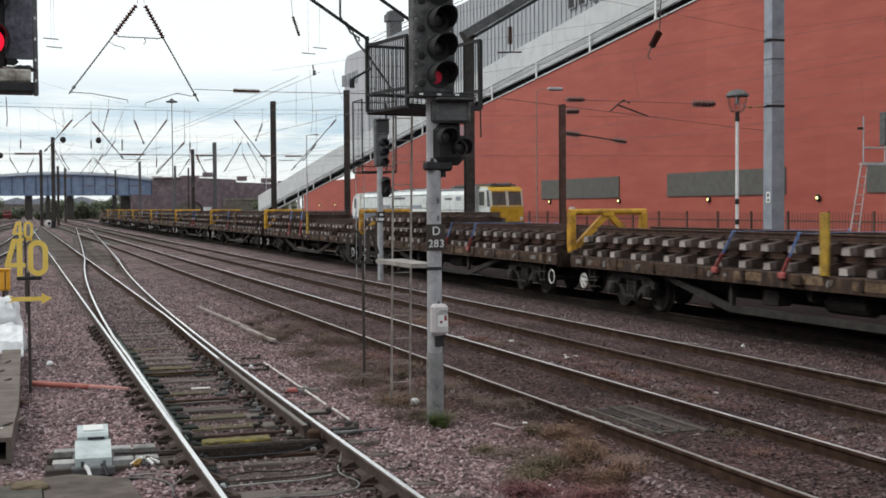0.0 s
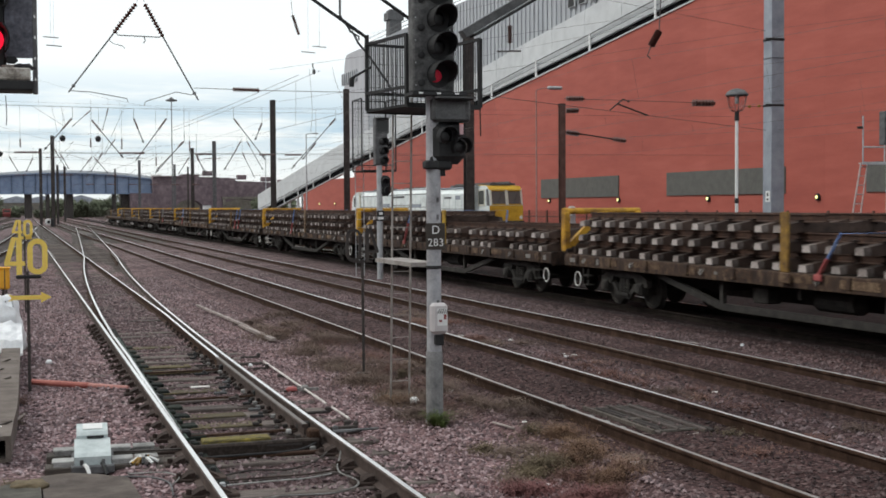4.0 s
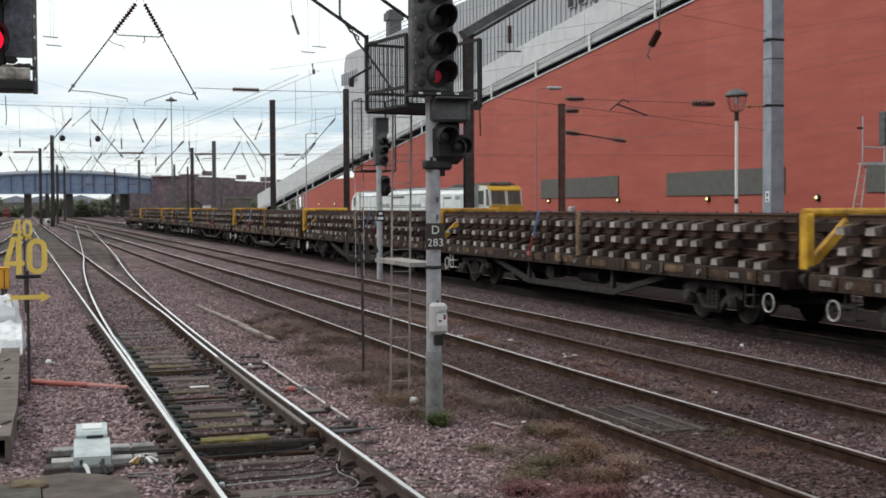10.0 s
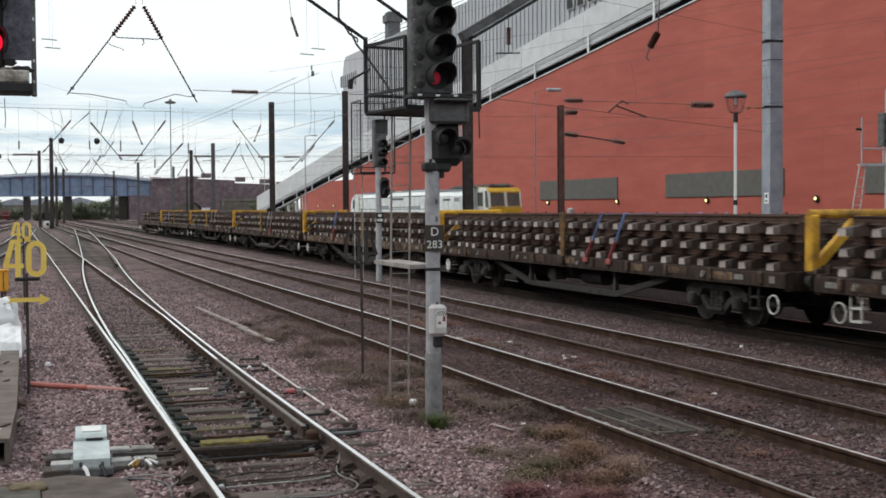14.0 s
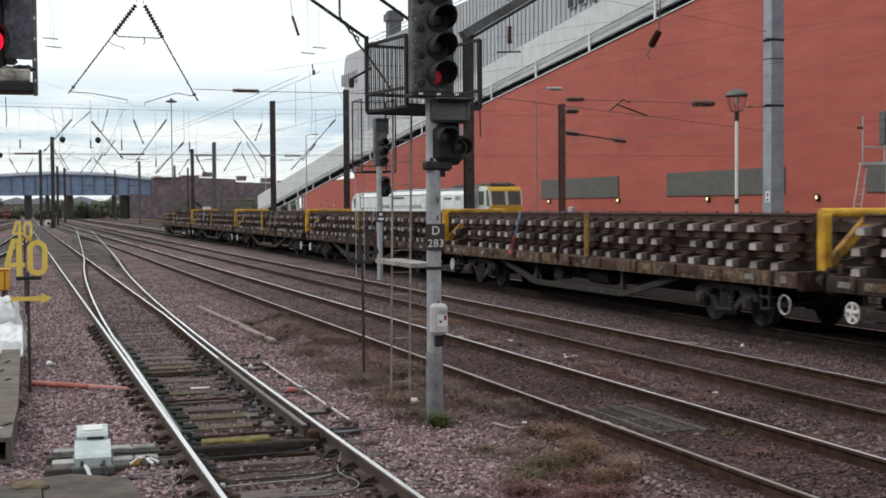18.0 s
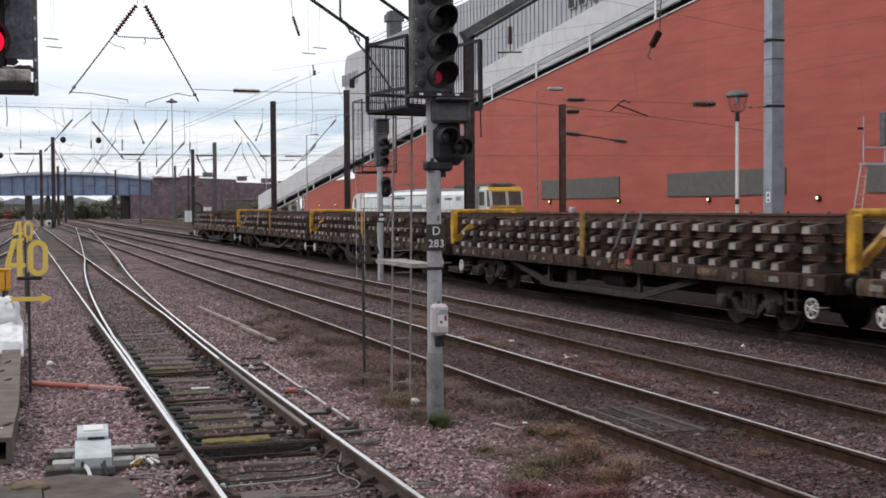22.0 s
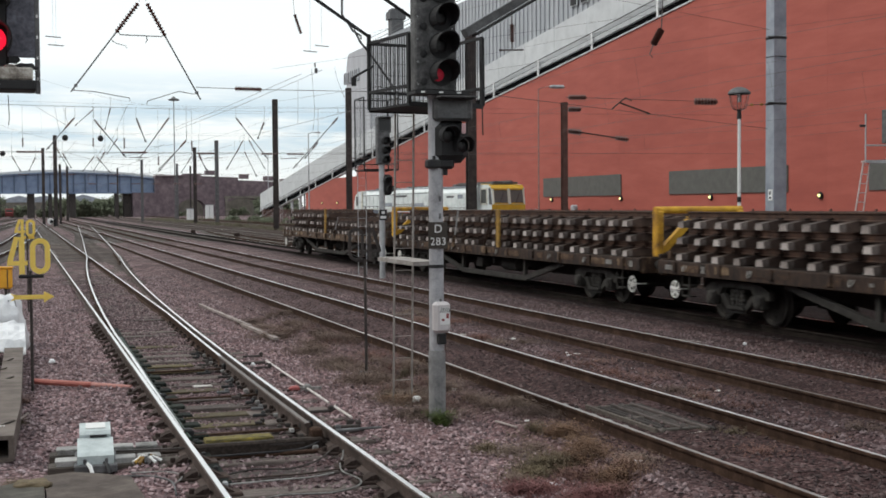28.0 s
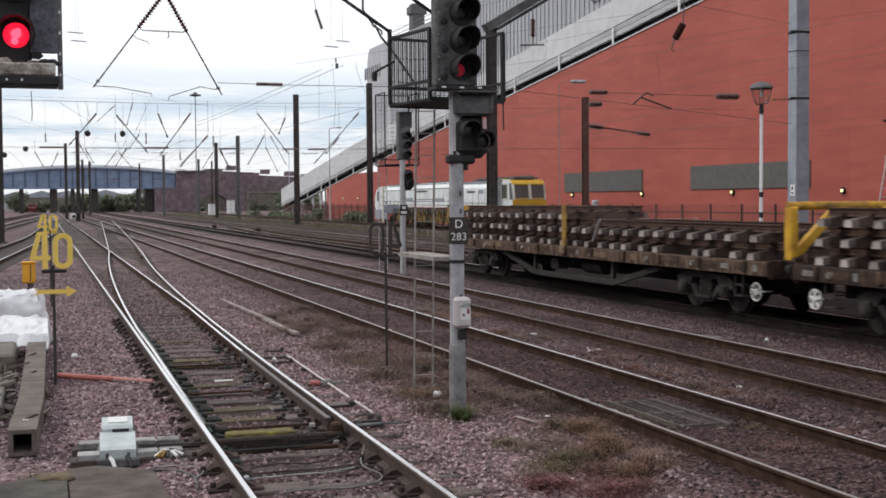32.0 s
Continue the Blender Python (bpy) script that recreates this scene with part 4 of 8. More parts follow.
def build_bridge():
    b = thing("road_bridge", "blue steel girder road bridge on piers with sooty brick abutment arches", "bridge")
    Y = 330
    def top(x):
        return max(9.5, 11.05 - 0.0031 * (x - 12.5) ** 2)
    xs = [-51 + 2.85 * i for i in range(31)]
    part("girder", Geo().prism([(x, top(x)) for x in xs] + [(xs[-1], 6.05), (xs[0], 6.05)], "y", Y - 0.4, Y + 0.4), M_BLUEBR, b)
    for x in xs[1:]:
        part("stiffener", Geo().box((x, Y - 0.55, (top(x) + 6.05) / 2), (0.3, 0.5, top(x) - 6.05)), M_BLUEDARK, b)
    for x0, x1 in zip(xs, xs[1:]):
        part("top_flange", Geo().beam((x0, Y - 0.3, top(x0) + 0.1), (x1, Y - 0.3, top(x1) + 0.1), 1.6, 0.3), M_BLUEBR, b)
        part("parapet", Geo().beam((x0, Y + 0.8, top(x0) + 0.55), (x1, Y + 0.8, top(x1) + 0.55), 0.3, 0.75), M_PALE, b)
    part("bottom_flange", Geo().box(((xs[0] + xs[-1]) / 2, Y - 0.3, 6.0), (xs[-1] - xs[0], 1.4, 0.3)), M_BLUEBR, b)
    part("deck", Geo().box((-9, Y + 5, 6.6), (84, 9, 0.4)), M_CONC, b)
    for x, w in ((-38, 1.2), (-22, 1.2), (-10, 1.2), (-3.5, 1.0), (4.2, 1.8), (8.9, 0.9), (14.3, 1.6), (25.2, 0.8), (27.9, 1.8)):
        part("pier", Geo().box((x, Y + 2, 2.8), (w, 3, 6.6)), M_BROWN, b)
    # brick abutment with two arches cut through
    def arch(x0, x1, z0, z1, spring):
        r = (x1 - x0) / 2
        return [(x1, z0)] + [(x0 + r + r * math.cos(a), spring + (z1 - spring) * math.sin(a)) for a in [math.pi * i / 12 for i in range(13)]] + [(x0, z0)]
    outline = [(29, -0.4), (40.3, -0.4)] + arch(40.3, 47.6, -0.4, 4.3, 1.8)[::-1] + [(47.6, -0.4), (53.3, -0.4)] + arch(53.3, 62.2, -0.4, 4.4, 3.2)[::-1] + [(62.2, -0.4), (72, -0.4), (72, 8.6), (56, 9.2), (56, 9.9), (46.4, 10.3), (46.4, 10.9), (42, 10.9), (42, 10.3), (34.6, 10.1), (34.6, 6.0), (29, 6.0)]
    part("abutment_wall", Geo().prism(outline, "y", Y - 3, Y + 3), M_BRICKDK, b)
    # added backing wall, keeps bright sky out of the arches
    part("abutment_back", Geo().box((50, Y + 20, 4), (44, 0.6, 8.6)), M_CONC, b)
    for x, z in ((49, 11.2), (58, 10.2), (64.5, 9.7), (69, 9.0)):
        part("chimney_block", Geo().box((x, Y, z), (2.4, 2.0, 1.2), b=0.05), M_BRICKDK, b)
    part("lintel", Geo().box((57.8, Y - 3.1, 4.75), (11.0, 0.3, 0.6)), M_CONC, b)
    part("jamb", Geo().box((52.9, Y - 3.1, 2.0), (0.7, 0.3, 5.0)), M_CONC, b)
    part("coping", Geo().box((38.6, Y - 0.2, 10.35), (7.6, 7, 0.25)), M_BRICKDK, b)


build_bridge()


# ---- trackside masts ----
def mast_h(name, x, y, top, size, mat, label, foot=-0.3, group="overhead line masts"):
    """A rolled H-section mast with base plate and caps."""
    m = thing(name, label, "mast", pose(x, y, foot), group)
    h = top - foot
    s = size / 2
    t = size * 0.09
    part("flange", Geo().box((0, -s + t / 2, h / 2), (size, t, h)), mat, m)
    part("flange", Geo().box((0, s - t / 2, h / 2), (size, t, h)), mat, m)
    part("web", Geo().box((0, 0, h / 2), (t, size - 2 * t, h - 0.01)), mat, m)
    part("base_plate", Geo().box((0, 0, 0.12), (size * 1.9, size * 1.9, 0.08)), mat, m)
    return m


DARKMAST = "dark brown steel overhead line mast beside the tracks"
# three distant masts take a greyer material in place of haze
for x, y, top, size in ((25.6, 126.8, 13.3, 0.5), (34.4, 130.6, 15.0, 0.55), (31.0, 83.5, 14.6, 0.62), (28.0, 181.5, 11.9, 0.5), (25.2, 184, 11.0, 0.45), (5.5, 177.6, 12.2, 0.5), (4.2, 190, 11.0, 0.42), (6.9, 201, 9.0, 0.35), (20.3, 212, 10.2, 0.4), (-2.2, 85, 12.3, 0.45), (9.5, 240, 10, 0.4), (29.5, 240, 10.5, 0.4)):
    mast_h("overhead_mast", x, y, top, size, M_DARKGREY if x in (28.0, 20.3, 29.5) else M_BROWN, DARKMAST if x not in (28.0, 20.3, 29.5) else "far overhead line mast, greyed as by haze")


mast_h("overhead_mast", 26.0, 56.7, 7.4, 0.27, M_RUSTMAST, "short rust-brown overhead line mast before the red wall")


def build_tube_mast():
    m = thing("box_mast", "tall grey-blue square steel mast with dark clamp bands", "mast", pose(30.12, 44.6, -0.3))
    w0, w1, h = 0.31, 0.285, 16.0
    part("shaft", Geo().add([(sx * w, sy * w, z) for w, z in ((w0, 0.0), (w1, h)) for sx, sy in ((-1, -1), (1, -1), (1, 1), (-1, 1))], [(3, 2, 1, 0), (4, 5, 6, 7), (0, 1, 5, 4), (1, 2, 6, 5), (2, 3, 7, 6), (3, 0, 4, 7)]), M_MAST, m)
    for z, t in ((9.46, 0.1), (8.69, 0.03), (6.74, 0.09), (12.4, 0.09)):
        part("clamp_band", Geo().box((0, 0, z), (0.64, 0.64, t), b=0.01), M_BLACK, m)
    for z in (9.46, 6.74):
        part("bracket", Geo().box((-0.4, -0.25, z), (0.3, 0.08, 0.1), b=0.01), M_BLACK, m)
    st = part("span_stay", Geo().path([(-0.5, -0.25, 6.72), (-1.6, -0.2, 6.64)], 0.012, 5), M_WIRE, m)
    for x, z in ((-0.86, 6.69), (-1.32, 6.66)):
        part("bead_insulator", Geo().lathe([(0.03, -0.07), (0.055, -0.03), (0.055, 0.03), (0.03, 0.07)], (x, -0.23, z), "x", 8), M_PALEYEL, st)
    p = part("notice_plate", Geo().box((-0.325, -0.08, 2.96), (0.02, 0.3, 0.46)), M_WHITE, m)
    part("dark_mark", Geo().box((-0.34, -0.08, 3.04), (0.01, 0.1, 0.14)).box((-0.34, -0.08, 2.84), (0.01, 0.12, 0.08)), M_BLACK, p)
    part("base_plate", Geo().box((0, 0, 0.1), (1.4, 1.4, 0.2)), M_CONC, m)


build_tube_mast()


def build_lamp():
    x, y = 21.04, 33.1
    l = thing("yard_lamp", "white lamp post with black bands and a dark lantern top", "lamp post", pose(x, y, -0.2))
    part("post", Geo().tube((0, 0, 0), (0, 0, 5.25), 0.056, 0.05, 12), M_WHITE, l)
    for z in (1.6, 1.95, 2.57):
        part("black_band", Geo().lathe([(0.066, z), (0.066, z + 0.16)], n=12), M_BLACK, l)
    part("spigot", Geo().tube((0, 0, 5.1), (0, 0, 5.4), 0.075, 0.06, 10), M_BLACK, l)
    hd = part("lantern", Geo().lathe([(0.1, 5.38), (0.16, 5.4), (0.2, 5.5), (0.25, 5.68), (0.29, 5.86), (0.28, 5.86), (0.24, 5.68), (0.19, 5.5), (0.15, 5.415), (0.1, 5.39)], n=16), M_CLEARGLASS, l, "clear tapered glass bowl")
    for i in range(4):
        a = math.pi / 4 + i * math.pi / 2
        part("stay_rod", Geo().path([(0.07 * math.cos(a), 0.07 * math.sin(a), 5.36), (0.2 * math.cos(a), 0.2 * math.sin(a), 5.42), (0.26 * math.cos(a), 0.26 * math.sin(a), 5.62), (0.305 * math.cos(a), 0.305 * math.sin(a), 5.87)], 0.011, 6), M_DARKGREY, hd)
    part("lamp_tube", Geo().tube((0, 0, 5.62), (0, 0, 5.86), 0.05, n=8), M_WHITE, hd)
    part("hood", Geo().lathe([(0.345, 5.86), (0.35, 5.9), (0.3, 5.97), (0.2, 6.04), (0.09, 6.075), (0.03, 6.08)], n=18), M_DARKGREY, l)


build_lamp()


def build_unseen_station():
    """Unseen plain walls beside and behind the eye, added to close the place and block low skylight, and the platform.
    """
    tagged(new("wall_west", Geo().box((-16, 60, 4.5), (0.5, 260, 10)).mesh("wall_west", M_BRICKDK)), "unseen brick wall along the platform, added to block low skylight", "wall", kind="structure")
    tagged(new("wall_south", Geo().box((12, -52, 4.0), (56, 0.5, 9)).mesh("wall_south", M_BRICKDK)), "unseen brick wall across the platforms, added to block low skylight", "wall", kind="structure")
    tagged(new("platform", Geo().box((-9.5, -5, 0.2), (11.5, 40, 0.95)).mesh("platform", M_CONC)), "grey concrete station platform", "platform", kind="structure")


build_unseen_station()

# ---- the train ----
WAGON = 19.741
SOLE_X = 1.29


def wheel_geo():
    g = Geo()
    for s in (-1, 1):
        g.lathe([(0.10, s * 0.66), (0.40, s * 0.68), (0.46, s * 0.68), (0.47, s * 0.70), (0.435, s * 0.72), (0.425, s * 0.81), (0.39, s * 0.815), (0.36, s * 0.78), (0.13, s * 0.77), (0.1, s * 0.83), (0.08, s * 0.83)], axis="x", n=20)
        for i in range(3):
            a = i * 2.094
            g.box((s * 0.785, 0.25 * math.cos(a), 0.25 * math.sin(a)), (0.012, 0.05, 0.05))
    g.tube((-0.75, 0, 0), (0.75, 0, 0), 0.075, n=10)
    return g.mesh("wheelset", M_UNDER)


def side_frame_geo(s):
    """A cast bogie side: arched top, spring nest, two axle boxes."""
    g = Geo()
    top = [(-1.12, 0.50), (-1.12, 0.66), (-0.85, 0.78), (-0.5, 0.80), (0.5, 0.80), (0.85, 0.78), (1.12, 0.66), (1.12, 0.50), (0.62, 0.52), (0.5, 0.68), (-0.5, 0.68), (-0.62, 0.52)]
    g.prism(top, "x", s * 0.98, s * 1.10)
    g.prism([(-0.62, 0.52), (-0.5, 0.56), (-0.22, 0.30), (0.22, 0.30), (0.5, 0.56), (0.62, 0.52), (0.28, 0.2), (-0.28, 0.2)], "x", s * 0.98, s * 1.09)
    for y in (-0.84, 0.84):
        g.box((s * 1.08, y, 0.45), (0.2, 0.26, 0.28), b=0.03)
        g.lathe([(0.11, s * 1.15), (0.11, s * 1.2), (0.06, s * 1.22)], (0, y, 0.45), "x", 10)
    for y in (-0.16, 0, 0.16):
        g.lathe([(0.06, 0.33), (0.07, 0.36), (0.06, 0.4), (0.07, 0.44), (0.06, 0.48), (0.07, 0.52), (0.06, 0.56), (0.07, 0.6), (0.06, 0.66)], (s * 1.04, y, 0), "z", 8)
    g.box((s * 1.05, 0, 0.3), (0.2, 0.6, 0.06))
    return g.mesh("side_frame", M_BOGIE)


M_BOGIE = material("grey_dusty_bogie", [(0.012, 0.011, 0.010), (0.029, 0.026, 0.024), (0.058, 0.051, 0.046)], 4, 0.85, 0.1, 0.3)
M_COVERMETAL = material("worn_bright_iron", [(0.1, 0.095, 0.09), (0.22, 0.21, 0.2), (0.36, 0.35, 0.34)], 8, 0.55, 0.3, 0.1)
M_WHEELPAINT = material("grubby_white_paint", [(0.4, 0.39, 0.37), (0.66, 0.65, 0.63), (0.78, 0.77, 0.75)], 9, 0.6, 0, 0.1, var=0.2)
WHEELSET = wheel_geo()
SIDE = {s: side_frame_geo(s) for s in (-1, 1)}
M_SOLEPALE = material("flaked_pale_patch", [(0.016, 0.011, 0.009), (0.065, 0.034, 0.02), (0.21, 0.145, 0.09)], 7, 0.85, 0, 0.2, var=0.3)


def handwheel_geo(s, solid):
    g = Geo()
    n = 20
    for i in range(n):
        a, b = 2 * math.pi * i / n, 2 * math.pi * (i + 1) / n
        g.tube((0, 0.172 * math.cos(a), 0.172 * math.sin(a)), (0, 0.172 * math.cos(b), 0.172 * math.sin(b)), 0.016, n=6)
    spokes = 5 if solid else 6
    for i in range(spokes):
        a = 2 * math.pi * i / spokes + 0.3
        w = 0.055 if solid else 0.022
        g.beam((0, 0.03 * math.cos(a), 0.03 * math.sin(a)), (0, 0.172 * math.cos(a), 0.172 * math.sin(a)), w, 0.018, up=(1, 0, 0))
    g.tube((-0.04, 0, 0), (0.04, 0, 0), 0.04, n=8)
    g.tube((0, 0, 0), (-s * 0.35, 0, 0), 0.018, n=6)
    return g.mesh("handwheel", M_WHEELPAINT)


def handring_geo(s):
    """A thin white ring on dark spokes."""
    g = Geo()
    n = 22
    for i in range(n):
        a, b = 2 * math.pi * i / n, 2 * math.pi * (i + 1) / n
        g.tube((0, 0.172 * math.cos(a), 0.172 * math.sin(a)), (0, 0.172 * math.cos(b), 0.172 * math.sin(b)), 0.015, n=6)
    for i in range(4):
        a = math.pi * i / 2 + 0.4
        g.tube((0, 0, 0), (0, 0.172 * math.cos(a), 0.172 * math.sin(a)), 0.011, n=6, mi=1)
    g.tube((-0.04, 0, 0), (0.04, 0, 0), 0.035, n=8, mi=1)
    g.tube((0, 0, 0), (-s * 0.35, 0, 0), 0.018, n=6, mi=1)
    return g.mesh("handwheel", M_WHEELPAINT, M_UNDER)


HANDRING = {s: handring_geo(s) for s in (-1, 1)}


def end_frame(w):
    """The yellow portal frame across the rear end of a wagon."""
    Y = 9.7
    f = part("end_frame", Geo().tube((-1.27, Y, 2.2), (0.89, Y, 2.2), 0.078, n=10), M_YELLOW, w, "worn yellow steel portal frame")
    part("gusset", Geo().box((-0.19, Y, 2.13), (0.34, 0.17, 0.13), b=0.03), M_YELLOW, f)
    part("sill", Geo().box((0, Y - 0.06, 1.2), (2.5, 0.3, 0.12), b=0.02), M_SOLEBAR, f, "rusty sill")
    for s in (-1, 1):
        c = -0.19
        part("post", Geo().box((c + s * 1.0, Y, 1.685), (0.16, 0.24, 1.0), b=0.025), M_YELLOW, f)
        part("brace", Geo().beam((c + s * 0.94, Y, 1.27), (c + s * 0.08, Y, 2.1), 0.14, 0.15), M_YELLOW, f)
        part("stay_bracket", Geo().prism([(Y - 0.34, 1.14), (Y + 0.1, 1.14), (Y + 0.1, 1.2), (Y - 0.2, 1.32), (Y - 0.34, 1.32)], "x", s * 1.05 - 0.03, s * 1.05 + 0.03), M_SOLEBAR, f)


def step_geo(s):
    """Two treads hung between thin straps."""
    g = Geo()
    for dy in (-0.14, 0.14):
        g.box((s * 1.25, dy, 0.64), (0.02, 0.03, 0.46))
    for z in (0.42, 0.64, 0.86):
        g.box((s * 1.17, 0, z), (0.18, 0.3, 0.03))
    return g


def build_wagon():
    w = thing("flat_wagon", "rusty brown bogie flat wagon with trussed underframe and yellow end frame", "railway wagon", group="wagons of the train")
    for s in (-1, 1):
        sb = part("solebar", Geo().box((s * SOLE_X, 0, 0.99), (0.09, 18.9, 0.27), b=0.01).box((s * (SOLE_X - 0.07), 0, 1.115), (0.2, 18.9, 0.03)).box((s * (SOLE_X - 0.05), 0, 0.865), (0.16, 18.9, 0.03)), M_SOLEBAR, w)
        for i, (y, l) in enumerate(((8.1, 0.7), (6.9, 0.5), (5.2, 1.1), (3.4, 0.5), (1.6, 0.9), (-0.4, 0.6), (-2.0, 1.0), (-3.9, 0.5), (-5.6, 0.9), (-7.4, 0.7), (-8.6, 0.4))):
            part("side_patch", Geo().box((s * (SOLE_X + 0.05), y, 1.0 + 0.015 * (i % 3)), (0.012, l, 0.15)), M_SOLEPALE, sb)
        for y, l, h in ((8.95, 0.34, 0.1), (7.6, 0.12, 0.14), (-7.95, 0.3, 0.1), (-9.05, 0.16, 0.13), (2.4, 0.1, 0.06)):
            part("marking_plate", Geo().box((s * (SOLE_X + 0.05), y, 1.0), (0.012, l, h)), M_COVERMETAL, sb, "small grubby pale marking plate")
        for y in (8.3, 5.9, 2.9, -0.9, -4.6, -6.7):
            part("lashing_ring", Geo().path([(s * (SOLE_X + 0.05), y - 0.05, 1.06), (s * (SOLE_X + 0.09), y - 0.05, 0.98), (s * (SOLE_X + 0.1), y, 0.94), (s * (SOLE_X + 0.09), y + 0.05, 0.98), (s * (SOLE_X + 0.05), y + 0.05, 1.06)], 0.013, 5), M_COVERMETAL, sb)
        for y in [-8.7 + 1.74 * i for i in range(11)]:
            part("strap_bracket", Geo().box((s * (SOLE_X + 0.07), y, 1.02), (0.06, 0.12, 0.22), b=0.015), M_SOLEBAR, sb)
        tr = part("truss", Geo().beam((s * 1.12, 5.05, 0.84), (s * 1.12, 2.5, 0.325), 0.1, 0.13).beam((s * 1.12, 2.5, 0.325), (s * 1.12, -2.5, 0.325), 0.1, 0.13).beam((s * 1.12, -2.5, 0.325), (s * 1.12, -5.05, 0.84), 0.1, 0.13), M_BOGIE, w)
        for y in (-2.47, 2.47):
            part("queen_post", Geo().box((s * 1.12, y, 0.6), (0.09, 0.11, 0.55)), M_BOGIE, tr)
        for y, solid in ((8.85, True), (-8.98, False)):
            part("handwheel", handwheel_geo(s, solid), (), w, "white brake handwheel", m=pose(s * 1.26, y, 0.54))
        for y in (8.42, -8.35):
            part("step", step_geo(s).mesh("step", M_BOGIE), (), w, m=pose(0, y, 0))
        for y in (9.45, -9.45):
            e = 1 if y > 0 else -1
            part("buffer", Geo().tube((s * 0.87, y, 0.98), (s * 0.87, y + e * 0.28, 0.98), 0.1, n=10).lathe([(0.2, e * 0.28), (0.22, e * 0.32), (0.2, e * 0.36), (0.05, e * 0.38)], (s * 0.87, y, 0.98), "y", 14), M_UNDER, w)
        if s < 0:
            part("mid_post", Geo().box((s * (SOLE_X + 0.07), 0, 1.67), (0.06, 0.22, 1.08), b=0.01), M_PALEYEL, w, "faded yellow stake")
        part("stake_pocket", Geo().box((s * (SOLE_X + 0.12), 0.0, 1.03), (0.04, 0.34, 0.2), b=0.02), M_SOLEPALE, w)
    for y in (9.4, -9.4):
        part("headstock", Geo().box((0, y, 0.98), (2.56, 0.12, 0.36), b=0.01), M_SOLEBAR, w)
    part("deck", Geo().box((0, 0, 1.1), (2.3, 18.7, 0.05)), M_OILYWOOD, w)
    # sill drawn extra deep to block light and view under the wagon
    part("centre_sill", Geo().prism([(-9.3, 1.08), (9.3, 1.08), (9.3, 0.5), (4.6, 0.55), (3.6, 0.45), (-3.6, 0.45), (-4.6, 0.55), (-9.3, 0.5)], "x", -0.31, -0.19).prism([(-9.3, 1.08), (9.3, 1.08), (9.3, 0.5), (4.6, 0.55), (3.6, 0.45), (-3.6, 0.45), (-4.6, 0.55), (-9.3, 0.5)], "x", 0.19, 0.31), M_UNDER, w)
    for y in (2.47, -2.47, 0):
        part("cross_member", Geo().box((0, y, 0.74), (2.2, 0.12, 0.2)), M_UNDER, w)
    part("brake_cylinder", Geo().tube((0.3, 0.3, 0.62), (0.3, 1.2, 0.62), 0.2, n=12), M_UNDER, w)
    part("air_tank", Geo().tube((-0.75, -0.2, 0.62), (-0.75, -1.3, 0.62), 0.19, n=12), M_BOGIE, w)
    part("valve_box", Geo().box((-0.9, 1.3, 0.62), (0.3, 0.5, 0.3), b=0.02), M_UNDER, w)
    for i, y in enumerate((-8.4, -6.0, -3.2, -0.9, 1.4, 3.9, 6.5, 8.6)):
        part("bolster", Geo().box((0, y, 1.1375), (2.3, 0.16, 0.025)), M_OILYWOOD, w)
    for y in (6.75, -6.75):
        bo = part("bogie", Geo().box((0, 0, 0.58), (2.0, 0.36, 0.24), b=0.03).tube((0, 0, 0.6), (0, 0, 0.84), 0.2, n=10), M_UNDER, w, m=pose(0, y, 0))
        for s in (-1, 1):
            part("side_frame", SIDE[s], (), bo)
        for a in (-0.84, 0.84):
            part("wheelset", WHEELSET, (), bo, m=pose(0, a, 0.43))
    end_frame(w)
    return w


def sleeper_load_geo():
    """A prestressed concrete sleeper: dished middle, sloped shoulders, chamfered ends."""
    g = Geo()
    prof = [(-1.26, 0.122, 0.098, 0.116), (-1.24, 0.13, 0.103, 0.121), (-1.12, 0.145, 0.105, 0.126), (-0.9, 0.185, 0.105, 0.13), (-0.55, 0.2, 0.1, 0.13), (-0.3, 0.165, 0.095, 0.125), (0.3, 0.165, 0.095, 0.125), (0.55, 0.2, 0.1, 0.13), (0.9, 0.185, 0.105, 0.13), (1.12, 0.145, 0.105, 0.126), (1.24, 0.13, 0.103, 0.121), (1.26, 0.122, 0.098, 0.116)]
    vs = []
    for x, h, wt, wb in prof:
        vs += [(x, -wb, 0), (x, wb, 0), (x, wt, h), (x, -wt, h)]
    n = len(prof)
    fs = [(4 * i + k, 4 * i + (k + 1) % 4, 4 * i + 4 + (k + 1) % 4, 4 * i + 4 + k) for i in range(n - 1) for k in range(4)]
    # middle flanks darkest, shoulders between, ends pale: shading put into the three colours
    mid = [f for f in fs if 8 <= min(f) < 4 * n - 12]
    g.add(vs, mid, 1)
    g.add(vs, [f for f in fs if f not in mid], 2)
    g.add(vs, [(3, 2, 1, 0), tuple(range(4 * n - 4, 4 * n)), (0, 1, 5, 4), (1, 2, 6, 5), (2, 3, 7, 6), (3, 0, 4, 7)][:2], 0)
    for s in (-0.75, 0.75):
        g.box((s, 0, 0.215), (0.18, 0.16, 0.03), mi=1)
    return g.mesh("sleeper", M_SLEEPER, M_FLANKSHADE, M_ENDFLANK)


LOADSLEEPER = sleeper_load_geo()
RAILP = [(u, v + 0.159) for u, v in RAIL]


def panel_rail(y0, y1):
    return Geo().sweep(RAILP, [(0, y0, 0), (0, (y0 + y1) / 2, 0), (0, y1, 0)], [0] * 14).mesh("rail", M_RAILRUST)


